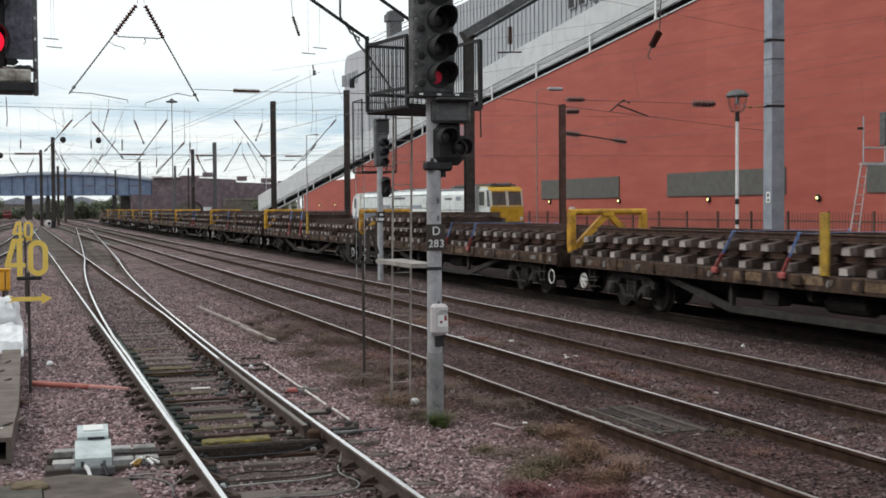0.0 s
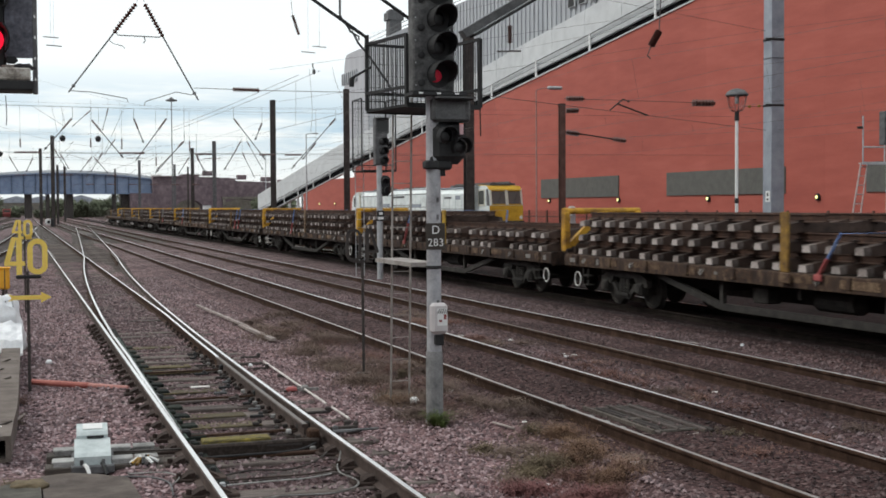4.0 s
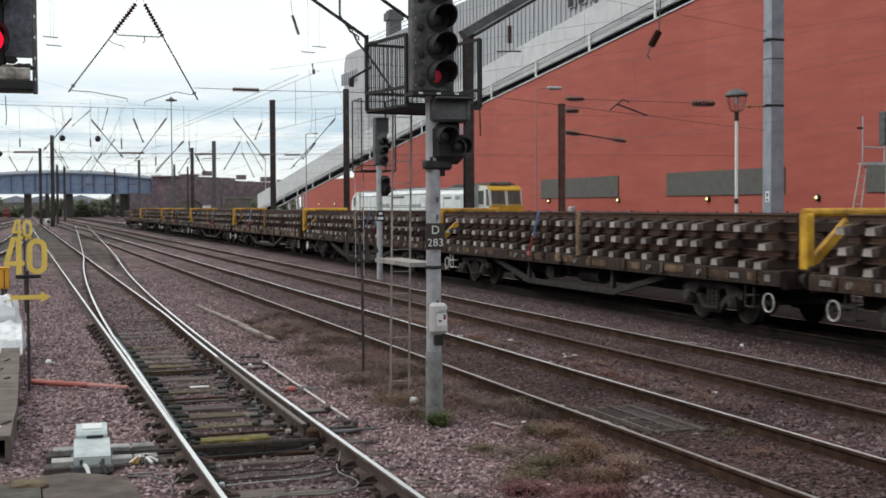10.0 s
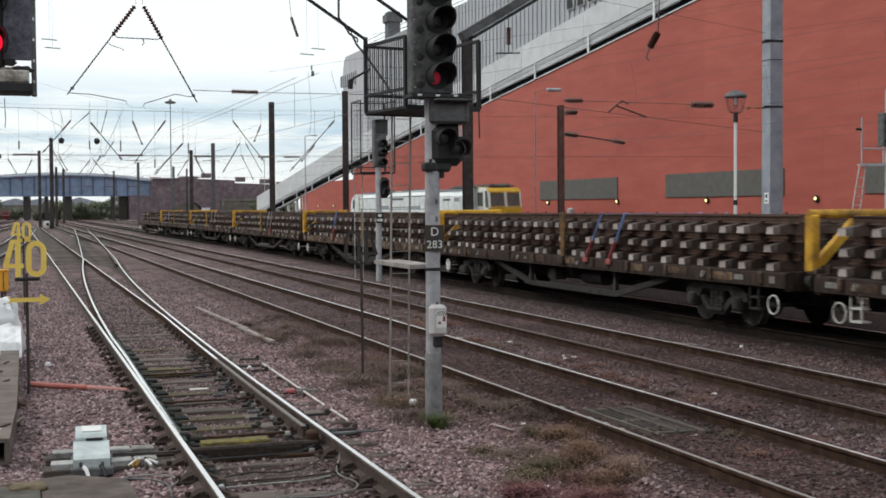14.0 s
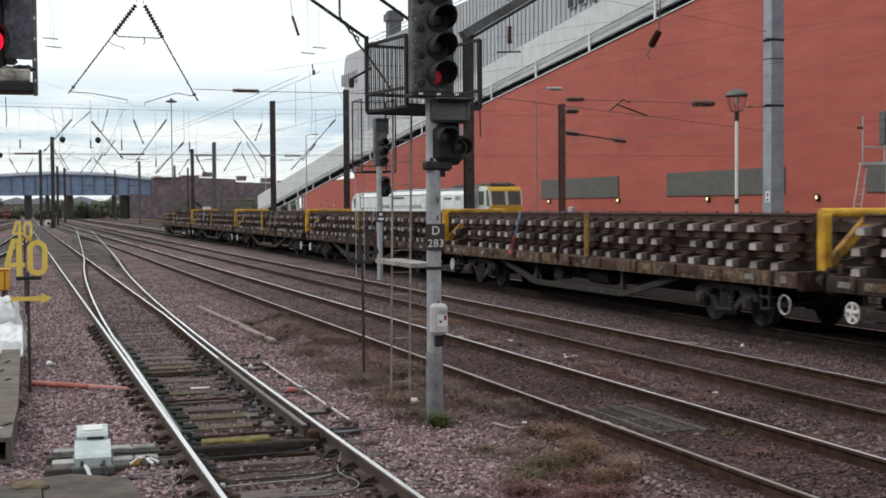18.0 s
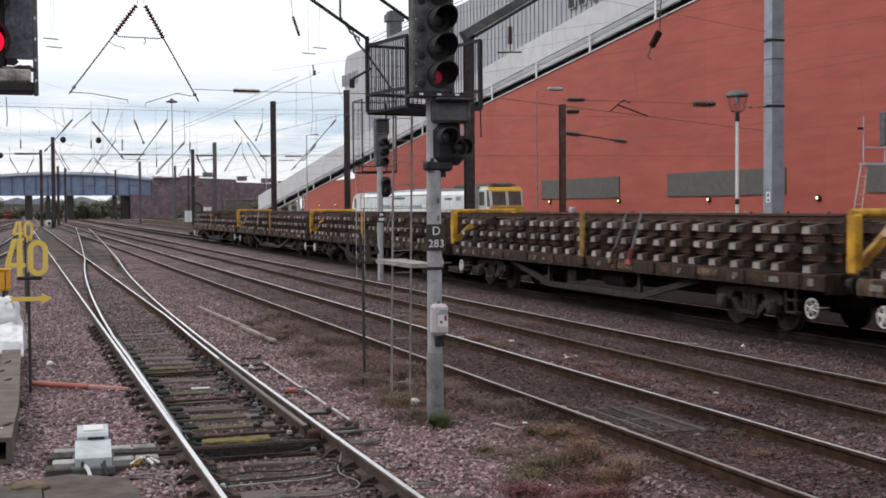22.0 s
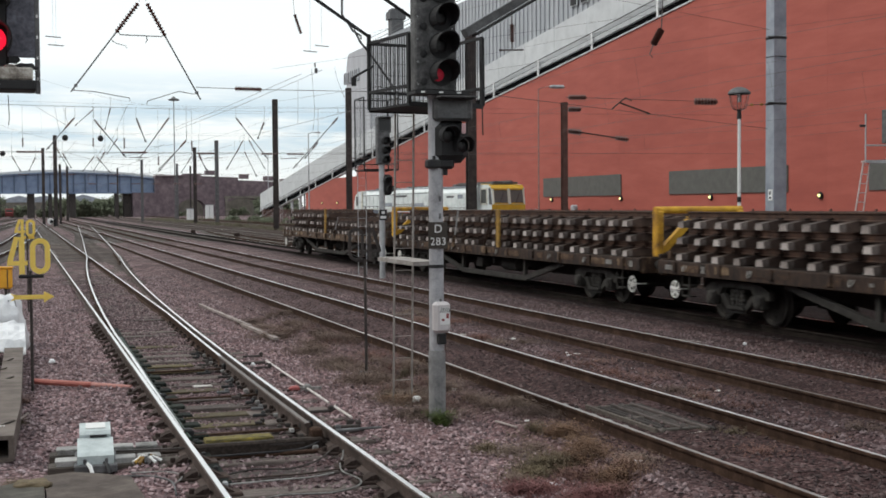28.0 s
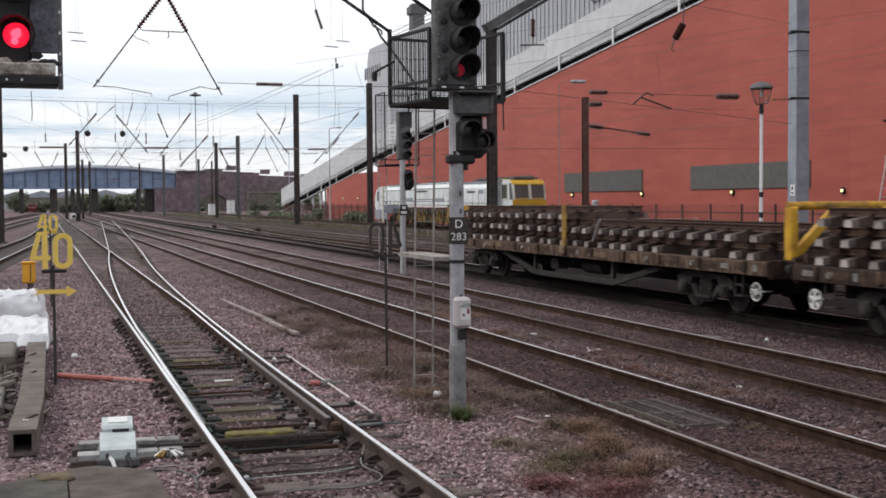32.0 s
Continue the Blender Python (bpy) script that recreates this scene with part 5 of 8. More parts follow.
def build_panel(label, sleepers_from=-9.0, rails_from=-9.14, seed=0, gap_at=()):
    """A lifted length of track: two rails on concrete sleepers."""
    rng = random.Random(seed)
    p = thing("lifted_track", label, "track section", group="lifted tracks on the train")
    rm = panel_rail(rails_from, 9.14)
    for s in (-0.7525, 0.7525):
        part("rail", rm, (), p, m=pose(s, rng.uniform(-0.06, 0.06), 0.18))
    for i in range(24):
        y = -8.74 + 0.76 * i
        if y < sleepers_from or i in gap_at or rng.random() < 0.012:
            continue
        part("sleeper", LOADSLEEPER, (), p, m=pose(rng.uniform(-0.05, 0.05), y + rng.uniform(-0.09, 0.09), rng.uniform(-0.006, 0.006), rng.uniform(-0.7, 0.7), 0, rng.uniform(-1.4, 1.4)))
    return p


def build_strap(y_top, y_foot, z_top, colour, hook, tail=0.28):
    g = Geo().beam((-1.36, y_foot, 1.1), (-1.32, y_top, z_top + 0.02), 0.012, 0.052, up=(1, 0, 0)).beam((-1.32, y_top, z_top + 0.01), (1.32, y_top, z_top + 0.01), 0.055, 0.004).beam((1.36, y_foot, 1.1), (1.32, y_top, z_top + 0.02), 0.012, 0.052, up=(1, 0, 0))
    st = thing("cargo_lashing", "tight lashing strap over the stacked track panels", "strap", mesh=g.mesh("cargo_lashing", colour), group="cargo lashings")
    part("ratchet", Geo().box((-1.38, y_foot, 1.08), (0.06, 0.2, 0.12), b=0.02).beam((-1.37, y_foot, 1.1), (-1.37 + 0.04 * tail, y_foot + (y_top - y_foot) * tail, 1.1 + (z_top - 1.1) * tail), 0.03, 0.075, up=(1, 0, 0)), hook, st)
    return st


# what each wagon carries: layers (full, short or none), straps as (top, foot, colour)
FULL, SHORT = "full", "short"
LOADS = [
    ([FULL, FULL], [(2.1, 2.7, "blue"), (0.0, 0.45, "blue")]),
    ([FULL, FULL, SHORT], [(-1.48, -0.93, "blue"), (-3.63, -3.06, "blue")]),
    ([FULL, FULL, SHORT], [(2.37, 3.02, "red"), (0.02, 0.4, "red")]),
    ([FULL, FULL, FULL], [(1.39, 1.92, "blue"), (0.69, 1.09, "brown")]),
    ([FULL, FULL, FULL], [(-2.15, -1.38, "blue"), (-3.3, -2.59, "blue")]),
    ([FULL, FULL, FULL], [(3.15, 3.71, "blue"), (0.25, 0.69, "brown")]),
    ([FULL, FULL, FULL], [(-2.22, -1.5, "grey"), (-2.89, -2.38, "pale")]),
    ([FULL, FULL, FULL], [(-2.15, -1.55, "grey"), (-3.6, -2.9, "grey")]),
    ([FULL, FULL, FULL], [(2.41, 2.75, "grey"), (-0.56, 0.09, "brown")]),
    ([FULL, FULL, SHORT], [(-2.15, -1.6, "grey")]),
]
STAKES = [-0.77, 0.06, -1.2, -1.1, -0.05, -1.05, 0.02, 0.26, -1.05, -0.05]
STRAPS = {"blue": (M_BLUE, M_RED, 0.42), "red": (M_BLUE, M_RED, 0.6), "brown": (M_SOLEPALE, M_SOLEBAR), "pale": (M_GREYSTRAP, M_RED), "grey": (M_GREYSTRAP, M_SOLEPALE)}
TRAIN = []


POSTS = {k: Geo().box((-(SOLE_X + 0.07), 0, 1.67), (0.06, 0.22, 1.08), b=0.01).mesh("mid_post", m) for k, m in (("bright", M_STAKE), ("rusty", M_SOLEPALE))}


def build_train():
    proto = build_wagon()
    wagons = [proto] + [copy_thing(proto, pose(0, 0, 0)) for _ in LOADS[1:]]
    for j, (layers, straps) in enumerate(LOADS):
        w = wagons[j]
        for f in [c for c in w.children if c.name.startswith("end_frame")]:
            for c in list(f.children) + [f]:
                if j == len(LOADS) - 1:
                    # the last wagon runs without a frame
                    bpy.data.objects.remove(c)
        for c in list(w.children):
            if c.name.startswith("mid_post"):
                c.location.y = STAKES[j]
                if j in (0, 2, 3, 7):
                    c.data = POSTS["rusty" if j == 3 else "bright"]
                    if j == 3:
                        c["label"] = "rusted brown stake"
            if j == 3 and c.name.startswith("step") and c.location.y > 0:
                c.data = step_geo(1 if c.data.vertices[0].co.x > 0 else -1).mesh("step", M_WHEELPAINT)
                c["label"] = "white-painted steps"
            if c.name.startswith("handwheel") and (j < 6 if c.location.y < 0 else j in (1, 2, 3)):
                c.data = HANDRING[1 if c.location.x > 0 else -1]
        TRAIN.append((w, j, 0.0))
        for k, kind in enumerate(layers):
            z = 1.15 + 0.34 * k
            if kind == FULL:
                p = build_panel("lifted track panel of rusty rails on grey concrete sleepers", seed=j * 5 + k, gap_at=(4,) if (j in (2, 9) and k == 0) else ())
            else:
                p = build_panel("short lifted track panel with bare rail ends", sleepers_from=0.3, rails_from=-0.3, seed=j * 5 + k)
            TRAIN.append((p, j, z))
        top = 1.15 + 0.34 * len(layers) + 0.01
        for yt, yf, colour in straps:
            zt = top if not (layers[-1] == SHORT and yt < -1.2) else top - 0.34
            TRAIN.append((build_strap(yt, yf, zt, *STRAPS[colour]), j, 0.0))


build_train()


def train_y(j, t):
    """Centre of wagon j at t seconds."""
    u = t / 32
    gap = 28.4505 - 151.994 * u - 36.951 * u ** 2 + 85.829 * u ** 3 - 85.129 * u ** 4 + 21.810 * u ** 5
    return WAGON * j + gap - WAGON / 2


# ---- signals and signs ----
def text_mesh(body, size, depth, mat):
    cu = bpy.data.curves.new("text", "FONT")
    cu.body, cu.size, cu.extrude, cu.align_x, cu.align_y = body, size, depth, "CENTER", "CENTER"
    ob = bpy.data.objects.new("text", cu)
    scene.collection.objects.link(ob)
    me = bpy.data.meshes.new_from_object(ob.evaluated_get(bpy.context.evaluated_depsgraph_get()))
    bpy.data.objects.remove(ob)
    me.materials.clear()
    me.materials.append(mat)
    return me


def hooded_lens(g_hood, c, r, length):
    """A long part-round hood over a lens, open below; it points towards -y."""
    n = 14
    x, y, z = c
    rows = []
    for i in range(n + 1):
        t = math.radians(-40 + 260 * i / n)
        cut = 0.25 * length * (1 - math.sin(t))
        rows.append([(x + q * math.cos(t), y + d, z + q * math.sin(t)) for q, d in ((r, 0), (r, cut - length), (r + 0.012, cut - length), (r + 0.012, 0))])
    fs = [(4 * i + k, 4 * i + (k + 1) % 4, 4 * i + 4 + (k + 1) % 4, 4 * i + 4 + k) for i in range(n) for k in range(4)] + [(3, 2, 1, 0), tuple(range(4 * n, 4 * n + 4))]
    return g_hood.add([p for row in rows for p in row], fs)


def lens(c, r):
    return Geo().lathe([(0.0, -0.03), (r * 0.6, -0.022), (r, 0.0), (r, 0.03)], c, "y", 16)


M_NEARPLATE = material("flaked_blue_black_paint", [(0.04, 0.04, 0.055), (0.1, 0.1, 0.125), (0.17, 0.17, 0.21)], 14, 0.7, 0, 0.2, big=1.6)
M_TRAYDIRT = material("stained_pale_tray", [(0.05, 0.042, 0.036), (0.3, 0.27, 0.24), (0.66, 0.64, 0.6)], 13, 0.85, 0, 0.4)
M_LADDERPALE = material("dusty_pale_ladder", [(0.3, 0.23, 0.22), (0.45, 0.37, 0.355), (0.56, 0.48, 0.465)], 6, 0.75, 0, 0.15)
M_LADDER = material("rusting_grey_ladder", [(0.16, 0.14, 0.13), (0.28, 0.255, 0.24), (0.4, 0.375, 0.355)], 6, 0.7, 0.1, 0.15)


def ladder(parent, x, y, z0, z1, width, mat, dx=0.0):
    la = part("ladder", Geo().tube((x - width / 2, y, z0), (x - width / 2 + dx, y, z1), 0.014, n=8).tube((x + width / 2, y, z0), (x + width / 2 + dx, y, z1), 0.014, n=8), mat, parent)
    k = z0 + 0.28
    while k < z1 - 0.1:
        e = dx * (k - z0) / (z1 - z0)
        part("rung", Geo().tube((x - width / 2 + e, y, k), (x + width / 2 + e, y, k), 0.0055, n=6), mat, la)
        k += 0.285
    return la


def cage(parent, x0, x1, y0, y1, z0, z1, mat, pitch=0.06):
    """A maintenance platform with mesh panels and rails."""
    c = part("platform", Geo().box(((x0 + x1) / 2, (y0 + y1) / 2, z0), (x1 - x0, y1 - y0, 0.03)).box(((x0 + x1) / 2, y0, z0), (x1 - x0, 0.04, 0.06)).box(((x0 + x1) / 2, y1, z0), (x1 - x0, 0.04, 0.06)), mat, parent)
    for x in (x0, x1):
        for y in (y0, y1):
            part("post", Geo().box((x, y, (z0 + z1) / 2), (0.04, 0.04, z1 - z0)), mat, c)
        for z in (z0 + 0.22, z1):
            part("rail", Geo().beam((x, y0, z), (x, y1, z), 0.035, 0.035), mat, c)
        g = Geo()
        y = y0 + pitch
        while y < y1:
            g.tube((x, y, z0), (x, y, z1), 0.005, n=4)
            y += pitch
        part("mesh_panel", g, mat, c)
    for z in (z0 + 0.22, z1):
        part("rail", Geo().beam((x0, y1, z), (x1, y1, z), 0.035, 0.035), mat, c)
    g = Geo()
    x = x0 + pitch
    while x < x1:
        g.tube((x, y1, z0), (x, y1, z1), 0.005, n=4)
        x += pitch
    for k in range(1, int((z1 - z0) / 0.15)):
        g.tube((x0, y1, z0 + 0.15 * k), (x1, y1, z0 + 0.15 * k), 0.004, n=4)
    part("mesh_panel", g, mat, c)
    return c


def build_main_signal():
    X, Y = 4.695, 13.85
    s = thing("colour_light_signal", "grey post signal showing dim red, with ladder and mesh cage", "railway signal", pose(X, Y, -0.2))
    post = part("post", Geo().lathe([(0.092, 0.82), (0.088, 0.86), (0.085, 2.2), (0.085, 3.85)], n=16), material("weathered_signal_post", [(0.22, 0.22, 0.23), (0.36, 0.36, 0.385), (0.48, 0.48, 0.51)], 5, 0.6, 0.1, 0.15), s)
    part("post_foot", Geo().lathe([(0.11, 0), (0.1, 0.05), (0.1, 0.8), (0.094, 0.84)], n=16), material("stained_post_foot", [(0.10, 0.10, 0.105), (0.20, 0.20, 0.205), (0.3, 0.3, 0.3)], 6, 0.75, 0, 0.2), s)
    part("band", Geo().lathe([(0.092, 1.81), (0.094, 1.82), (0.094, 1.84), (0.092, 1.85)], n=16), M_BLACK, s)
    for z in (1.42, 2.42, 2.62):
        part("scuff_clip", Geo().box((0.02, -0.09, z), (0.025, 0.02, 0.06), b=0.005), M_DARKGREY, post)
    # number plate
    plate = part("number_plate", Geo().box((-0.012, -0.1, 2.195), (0.235, 0.02, 0.31), b=0.006), material("dark_brown_plate", [(0.028, 0.022, 0.018), (0.05, 0.04, 0.033)], 8, 0.6, 0, 0.1), s, "dark plate lettered D 283")
    part("letter", text_mesh("D", 0.14, 0.003, M_WHITE), (), plate, m=pose(-0.012, -0.113, 2.268, 90))
    for i, ch in enumerate("283"):
        part("digit", text_mesh(ch, 0.128, 0.003, M_WHITE), (), plate, m=pose(-0.08 + 0.068 * i, -0.113, 2.12, 90))
    # telephone case
    ph = part("telephone_case", Geo().box((0.0, -0.16, 1.24), (0.2, 0.14, 0.36), b=0.035), material("aged_white_plastic", [(0.44, 0.41, 0.42), (0.56, 0.53, 0.54)], 6, 0.5, 0, 0.05), s, "white telephone case with striped label")
    lab = part("label_panel", Geo().box((0.02, -0.2315, 1.26), (0.12, 0.003, 0.2)), M_WHITE, ph)
    for i in range(5):
        part("stripe", Geo().beam((-0.035 + 0.026 * i, -0.234, 1.3), (-0.01 + 0.026 * i, -0.234, 1.355), 0.003, 0.01, up=(1, 0, 0)), M_BLACK, lab)
    for x, z in ((0.0, 1.215), (0.055, 1.245), (0.055, 1.275)):
        part("red_square", Geo().box((x, -0.234, z), (0.032, 0.003, 0.028)), M_DARKRED, lab)
    part("clamp", Geo().box((0.02, -0.1, 0.98), (0.1, 0.1, 0.12), b=0.01), M_BLACK, ph)
    # main head
    hd = part("signal_head", Geo().box((-0.02, 0.0, 4.7), (0.5, 0.2, 1.65), b=0.02).box((-0.1, 0.12, 4.67), (0.24, 0.16, 1.45), b=0.02), M_HEAD, s, "grimy grey four-lamp head")
    for i, z in enumerate((4.08, 4.4, 4.72, 5.04)):
        part("lamp_bezel", Geo().lathe([(0.13, -0.012), (0.15, -0.012), (0.15, 0.0), (0.13, 0.0)], (0.045, -0.1, z), "y", 20), M_BLACK, hd)
        part("side_lens", Geo().lathe([(0.0, -0.03), (0.04, -0.02), (0.045, 0.0)], (-0.17, -0.1, z - 0.1), "y", 10), M_BLACK, hd)
    for i, z in enumerate((4.08, 4.4, 4.72, 5.04)):
        part("hood", hooded_lens(Geo(), (0.045, -0.1, z), 0.132, 0.34), M_BLACK, hd)
        part("lens", lens((0.0 if i == 0 else 0.03, -0.11, z - (0.02 if i == 0 else 0)), 0.078 if i == 0 else 0.09), M_REDDIM if i == 0 else M_LENSDK, hd)
    for i in range(12):
        part("rivet", Geo().box((-0.22 + 0.42 * (i % 2) - 0.02, -0.103, 3.95 + 0.13 * i), (0.012, 0.01, 0.012)), M_GALV, hd)
    part("head_shelf", Geo().box((0.02, -0.05, 3.85), (0.66, 0.34, 0.04)), M_BLACK, hd)
    for x in (-0.22, 0.0, 0.22):
        part("shelf_label", Geo().box((x, -0.225, 3.85), (0.05, 0.006, 0.02)), M_WHITE, hd)
    # lower indicator and subsidiary signal
    ind = part("indicator_box", Geo().box((0.18, -0.04, 3.67), (0.47, 0.26, 0.28), b=0.03).box((0.18, -0.24, 3.8), (0.45, 0.2, 0.02)), M_HEAD, s)
    part("glass", Geo().box((0.16, -0.172, 3.66), (0.36, 0.01, 0.2)), M_DARKGREY, ind)
    part("visor", Geo().box((0.18, -0.24, 3.79), (0.42, 0.18, 0.03), b=0.008), M_BLACK, ind)
    sub = part("subsidiary_signal", Geo().box((0.16, -0.02, 3.29), (0.44, 0.24, 0.5), b=0.09).box((0.08, 0.0, 3.03), (0.26, 0.2, 0.12), b=0.03).box((-0.05, -0.05, 3.03), (0.16, 0.16, 0.1), b=0.02), M_BLACK, s)
    for c in ((0.1, -0.15, 3.36), (0.28, -0.13, 3.24)):
        part("hood", hooded_lens(Geo(), c, 0.1, 0.2), M_BLACK, sub)
        part("lens", lens(c, 0.085), M_LENSDK, sub)
    part("pink_reflector", Geo().box((0.3, -0.15, 3.44), (0.05, 0.02, 0.12), b=0.005), material("pale_pink_plastic", [(0.5, 0.3, 0.32), (0.6, 0.38, 0.4)], 5, 0.5, 0, 0), sub)
    part("hanger", Geo().box((0.02, 0, 3.06), (0.16, 0.16, 0.16), b=0.02).tube((0.1, 0, 2.98), (0.1, 0, 2.9), 0.05, n=8), M_BLACK, sub)
    # ladder, its stay and the cage
    ladder(s, 0.05, 1.55, 0.0, 3.95, 0.25, M_LADDER, 0.06)
    part("ladder_stay", Geo().box((-0.1, 0.8, 1.86), (0.34, 1.5, 0.05)), M_LADDER, s)
    cage(s, 0, 1.02, 0, 1.1, 3.76, 4.6, M_BLACK).matrix_local = pose(-0.2, 0.37, 0, 0, 0, 10)
    part("stay", Geo().beam((-0.39, 1.45, 4.69), (-1.6, 1.45, 5.47), 0.025, 0.036).box((-0.39, 1.45, 4.62), (0.045, 0.045, 0.2)), M_BLACK, s)
    part("stay", Geo().beam((-0.1, 0.36, 4.74), (-1.0, 0.36, 5.31), 0.024, 0.034), M_BLACK, s)
    rope = [(-0.732, 5.4), (-0.735, 4.96), (-0.7, 4.9), (-0.67, 4.87), (-0.62, 4.8), (-0.6, 4.76), (-0.56, 4.74), (-0.5, 4.62), (-0.4, 4.51), (-0.13, 4.15), (0.0, 3.95)]
    part("rope", Geo().path([(x, 1.46, z) for x, z in rope], 0.014), M_DARKGREY, s)
    part("rope_wrap", Geo().path([(-0.75 + 0.04 * i + 0.02 * (-1) ** i, 1.46, 4.97 - 0.045 * i) for i in range(8)], 0.011), M_DARKGREY, s)
    part("boom", Geo().beam((0.5, 0.35, 4.62), (1.7, 0.35, 5.33), 0.16, 0.1), M_DARKGREY, s, "grey steel boom rising from the cage")
    part("boom_flange", Geo().beam((0.62, 0.3, 4.6), (1.74, 0.3, 5.26), 0.2, 0.025), M_BLACK, s)
    part("hanging_rod", Geo().tube((0.73, 0.4, 4.3), (0.75, 0.4, 3.4), 0.008, n=6), M_BLACK, s)
    part("lamp_arm", Geo().tube((-0.63, 0.4, 4.2), (-0.9, 0.3, 4.05), 0.015, n=6).tube((-0.9, 0.3, 4.05), (-0.9, 0.3, 3.95), 0.03, n=8), M_BLACK, s)


build_main_signal()


def build_second_signal():
    X, Y = 11.95, 41.0
    s = thing("colour_light_signal", "slim grey signal post with dark head and mesh cage", "railway signal", pose(X, Y, -0.2))
    part("post", Geo().tube((0, 0, 0), (0, 0, 4.0), 0.1, n=12), M_GALV, s)
    p = part("number_plate", Geo().box((0, -0.12, 2.22), (0.26, 0.03, 0.36)), M_BLACK, s)
    part("text_bar", Geo().box((0, -0.14, 2.3), (0.12, 0.01, 0.09)), M_WHITE, p)
    part("text_bar", Geo().box((0, -0.14, 2.14), (0.2, 0.01, 0.09)), M_WHITE, p)
    hd = part("signal_head", Geo().box((0.04, 0, 4.5), (0.44, 0.3, 1.1), b=0.03), M_DARKGREY, s)
    for z in (4.1, 4.42, 4.74):
        part("hood", hooded_lens(Geo(), (0.1, -0.15, z), 0.13, 0.26), M_BLACK, hd)
        part("lens", lens((0.1, -0.16, z), 0.11), M_LENSDK, hd)
    ind = part("indicator_box", Geo().box((0.07, 0, 5.3), (0.5, 0.3, 0.55), b=0.03).box((0.07, -0.26, 5.55), (0.46, 0.24, 0.02)), M_DARKGREY, s)
    part("glass", Geo().box((0.07, -0.155, 5.28), (0.38, 0.01, 0.38)), M_LENSDK, ind)
    sub = part("subsidiary_signal", Geo().box((0.18, 0, 3.25), (0.4, 0.26, 0.7), b=0.1), M_BLACK, s)
    for c in ((0.14, -0.14, 3.38), (0.24, -0.14, 3.1)):
        part("hood", hooded_lens(Geo(), c, 0.12, 0.22), M_BLACK, sub)
    cage(s, -0.53, 0.68, 0.3, 1.5, 3.77, 6.25, M_BLACK, 0.2)
    ladder(s, -0.35, 1.3, 0.1, 3.9, 0.3, M_GALV)


build_second_signal()


def build_third_signal():
    s = thing("colour_light_signal", "grey-headed signal with white ladder beyond the train", "railway signal", pose(26.9, 33.5, -0.2))
    part("post", Geo().tube((0.2, 0.1, 0), (0.2, 0.1, 6.3), 0.1, n=12), M_GALV, s)
    hd = part("signal_head", Geo().box((0.06, 0, 4.98), (0.5, 0.3, 1.1), b=0.03), M_DARKGREY, s)
    for z in (4.65, 4.95, 5.25):
        part("hood", hooded_lens(Geo(), (-0.02, -0.15, z), 0.13, 0.3), M_BLACK, hd)
        part("lens", lens((-0.02, -0.16, z), 0.11), M_LENSDK, hd)
    pl = part("platform", Geo().box((-0.35, 0.0, 3.84), (1.28, 0.26, 0.04)).box((-0.35, -0.1, 3.84), (1.28, 0.05, 0.09)), M_GALV, s)
    for x, z in ((-0.99, 5.36), (-0.15, 4.8)):
        part("rail_post", Geo().tube((x, -0.1, 3.84), (x, -0.1, z), 0.025, n=8), M_GALV, pl)
    part("rail", Geo().tube((-0.99, -0.1, 4.36), (-0.15, -0.1, 4.36), 0.025, n=8), M_GALV, pl)
    part("pipe_end", Geo().tube((-1.2, -0.1, 4.98), (-1.02, -0.1, 4.98), 0.04, n=8), M_BLACK, pl)
    la = part("ladder", Geo().tube((-1.72, 0, 0), (-0.98, 0, 3.88), 0.028, n=8).tube((-1.32, 0, 0), (-0.74, 0, 3.88), 0.024, n=8), M_LADDERPALE, s)
    for i in range(13):
        u = (i + 0.5) / 13
        part("rung", Geo().tube((-1.72 + 0.74 * u, 0, 3.88 * u), (-1.32 + 0.58 * u, 0, 3.88 * u), 0.012, n=6), M_GALV, la)


build_third_signal()


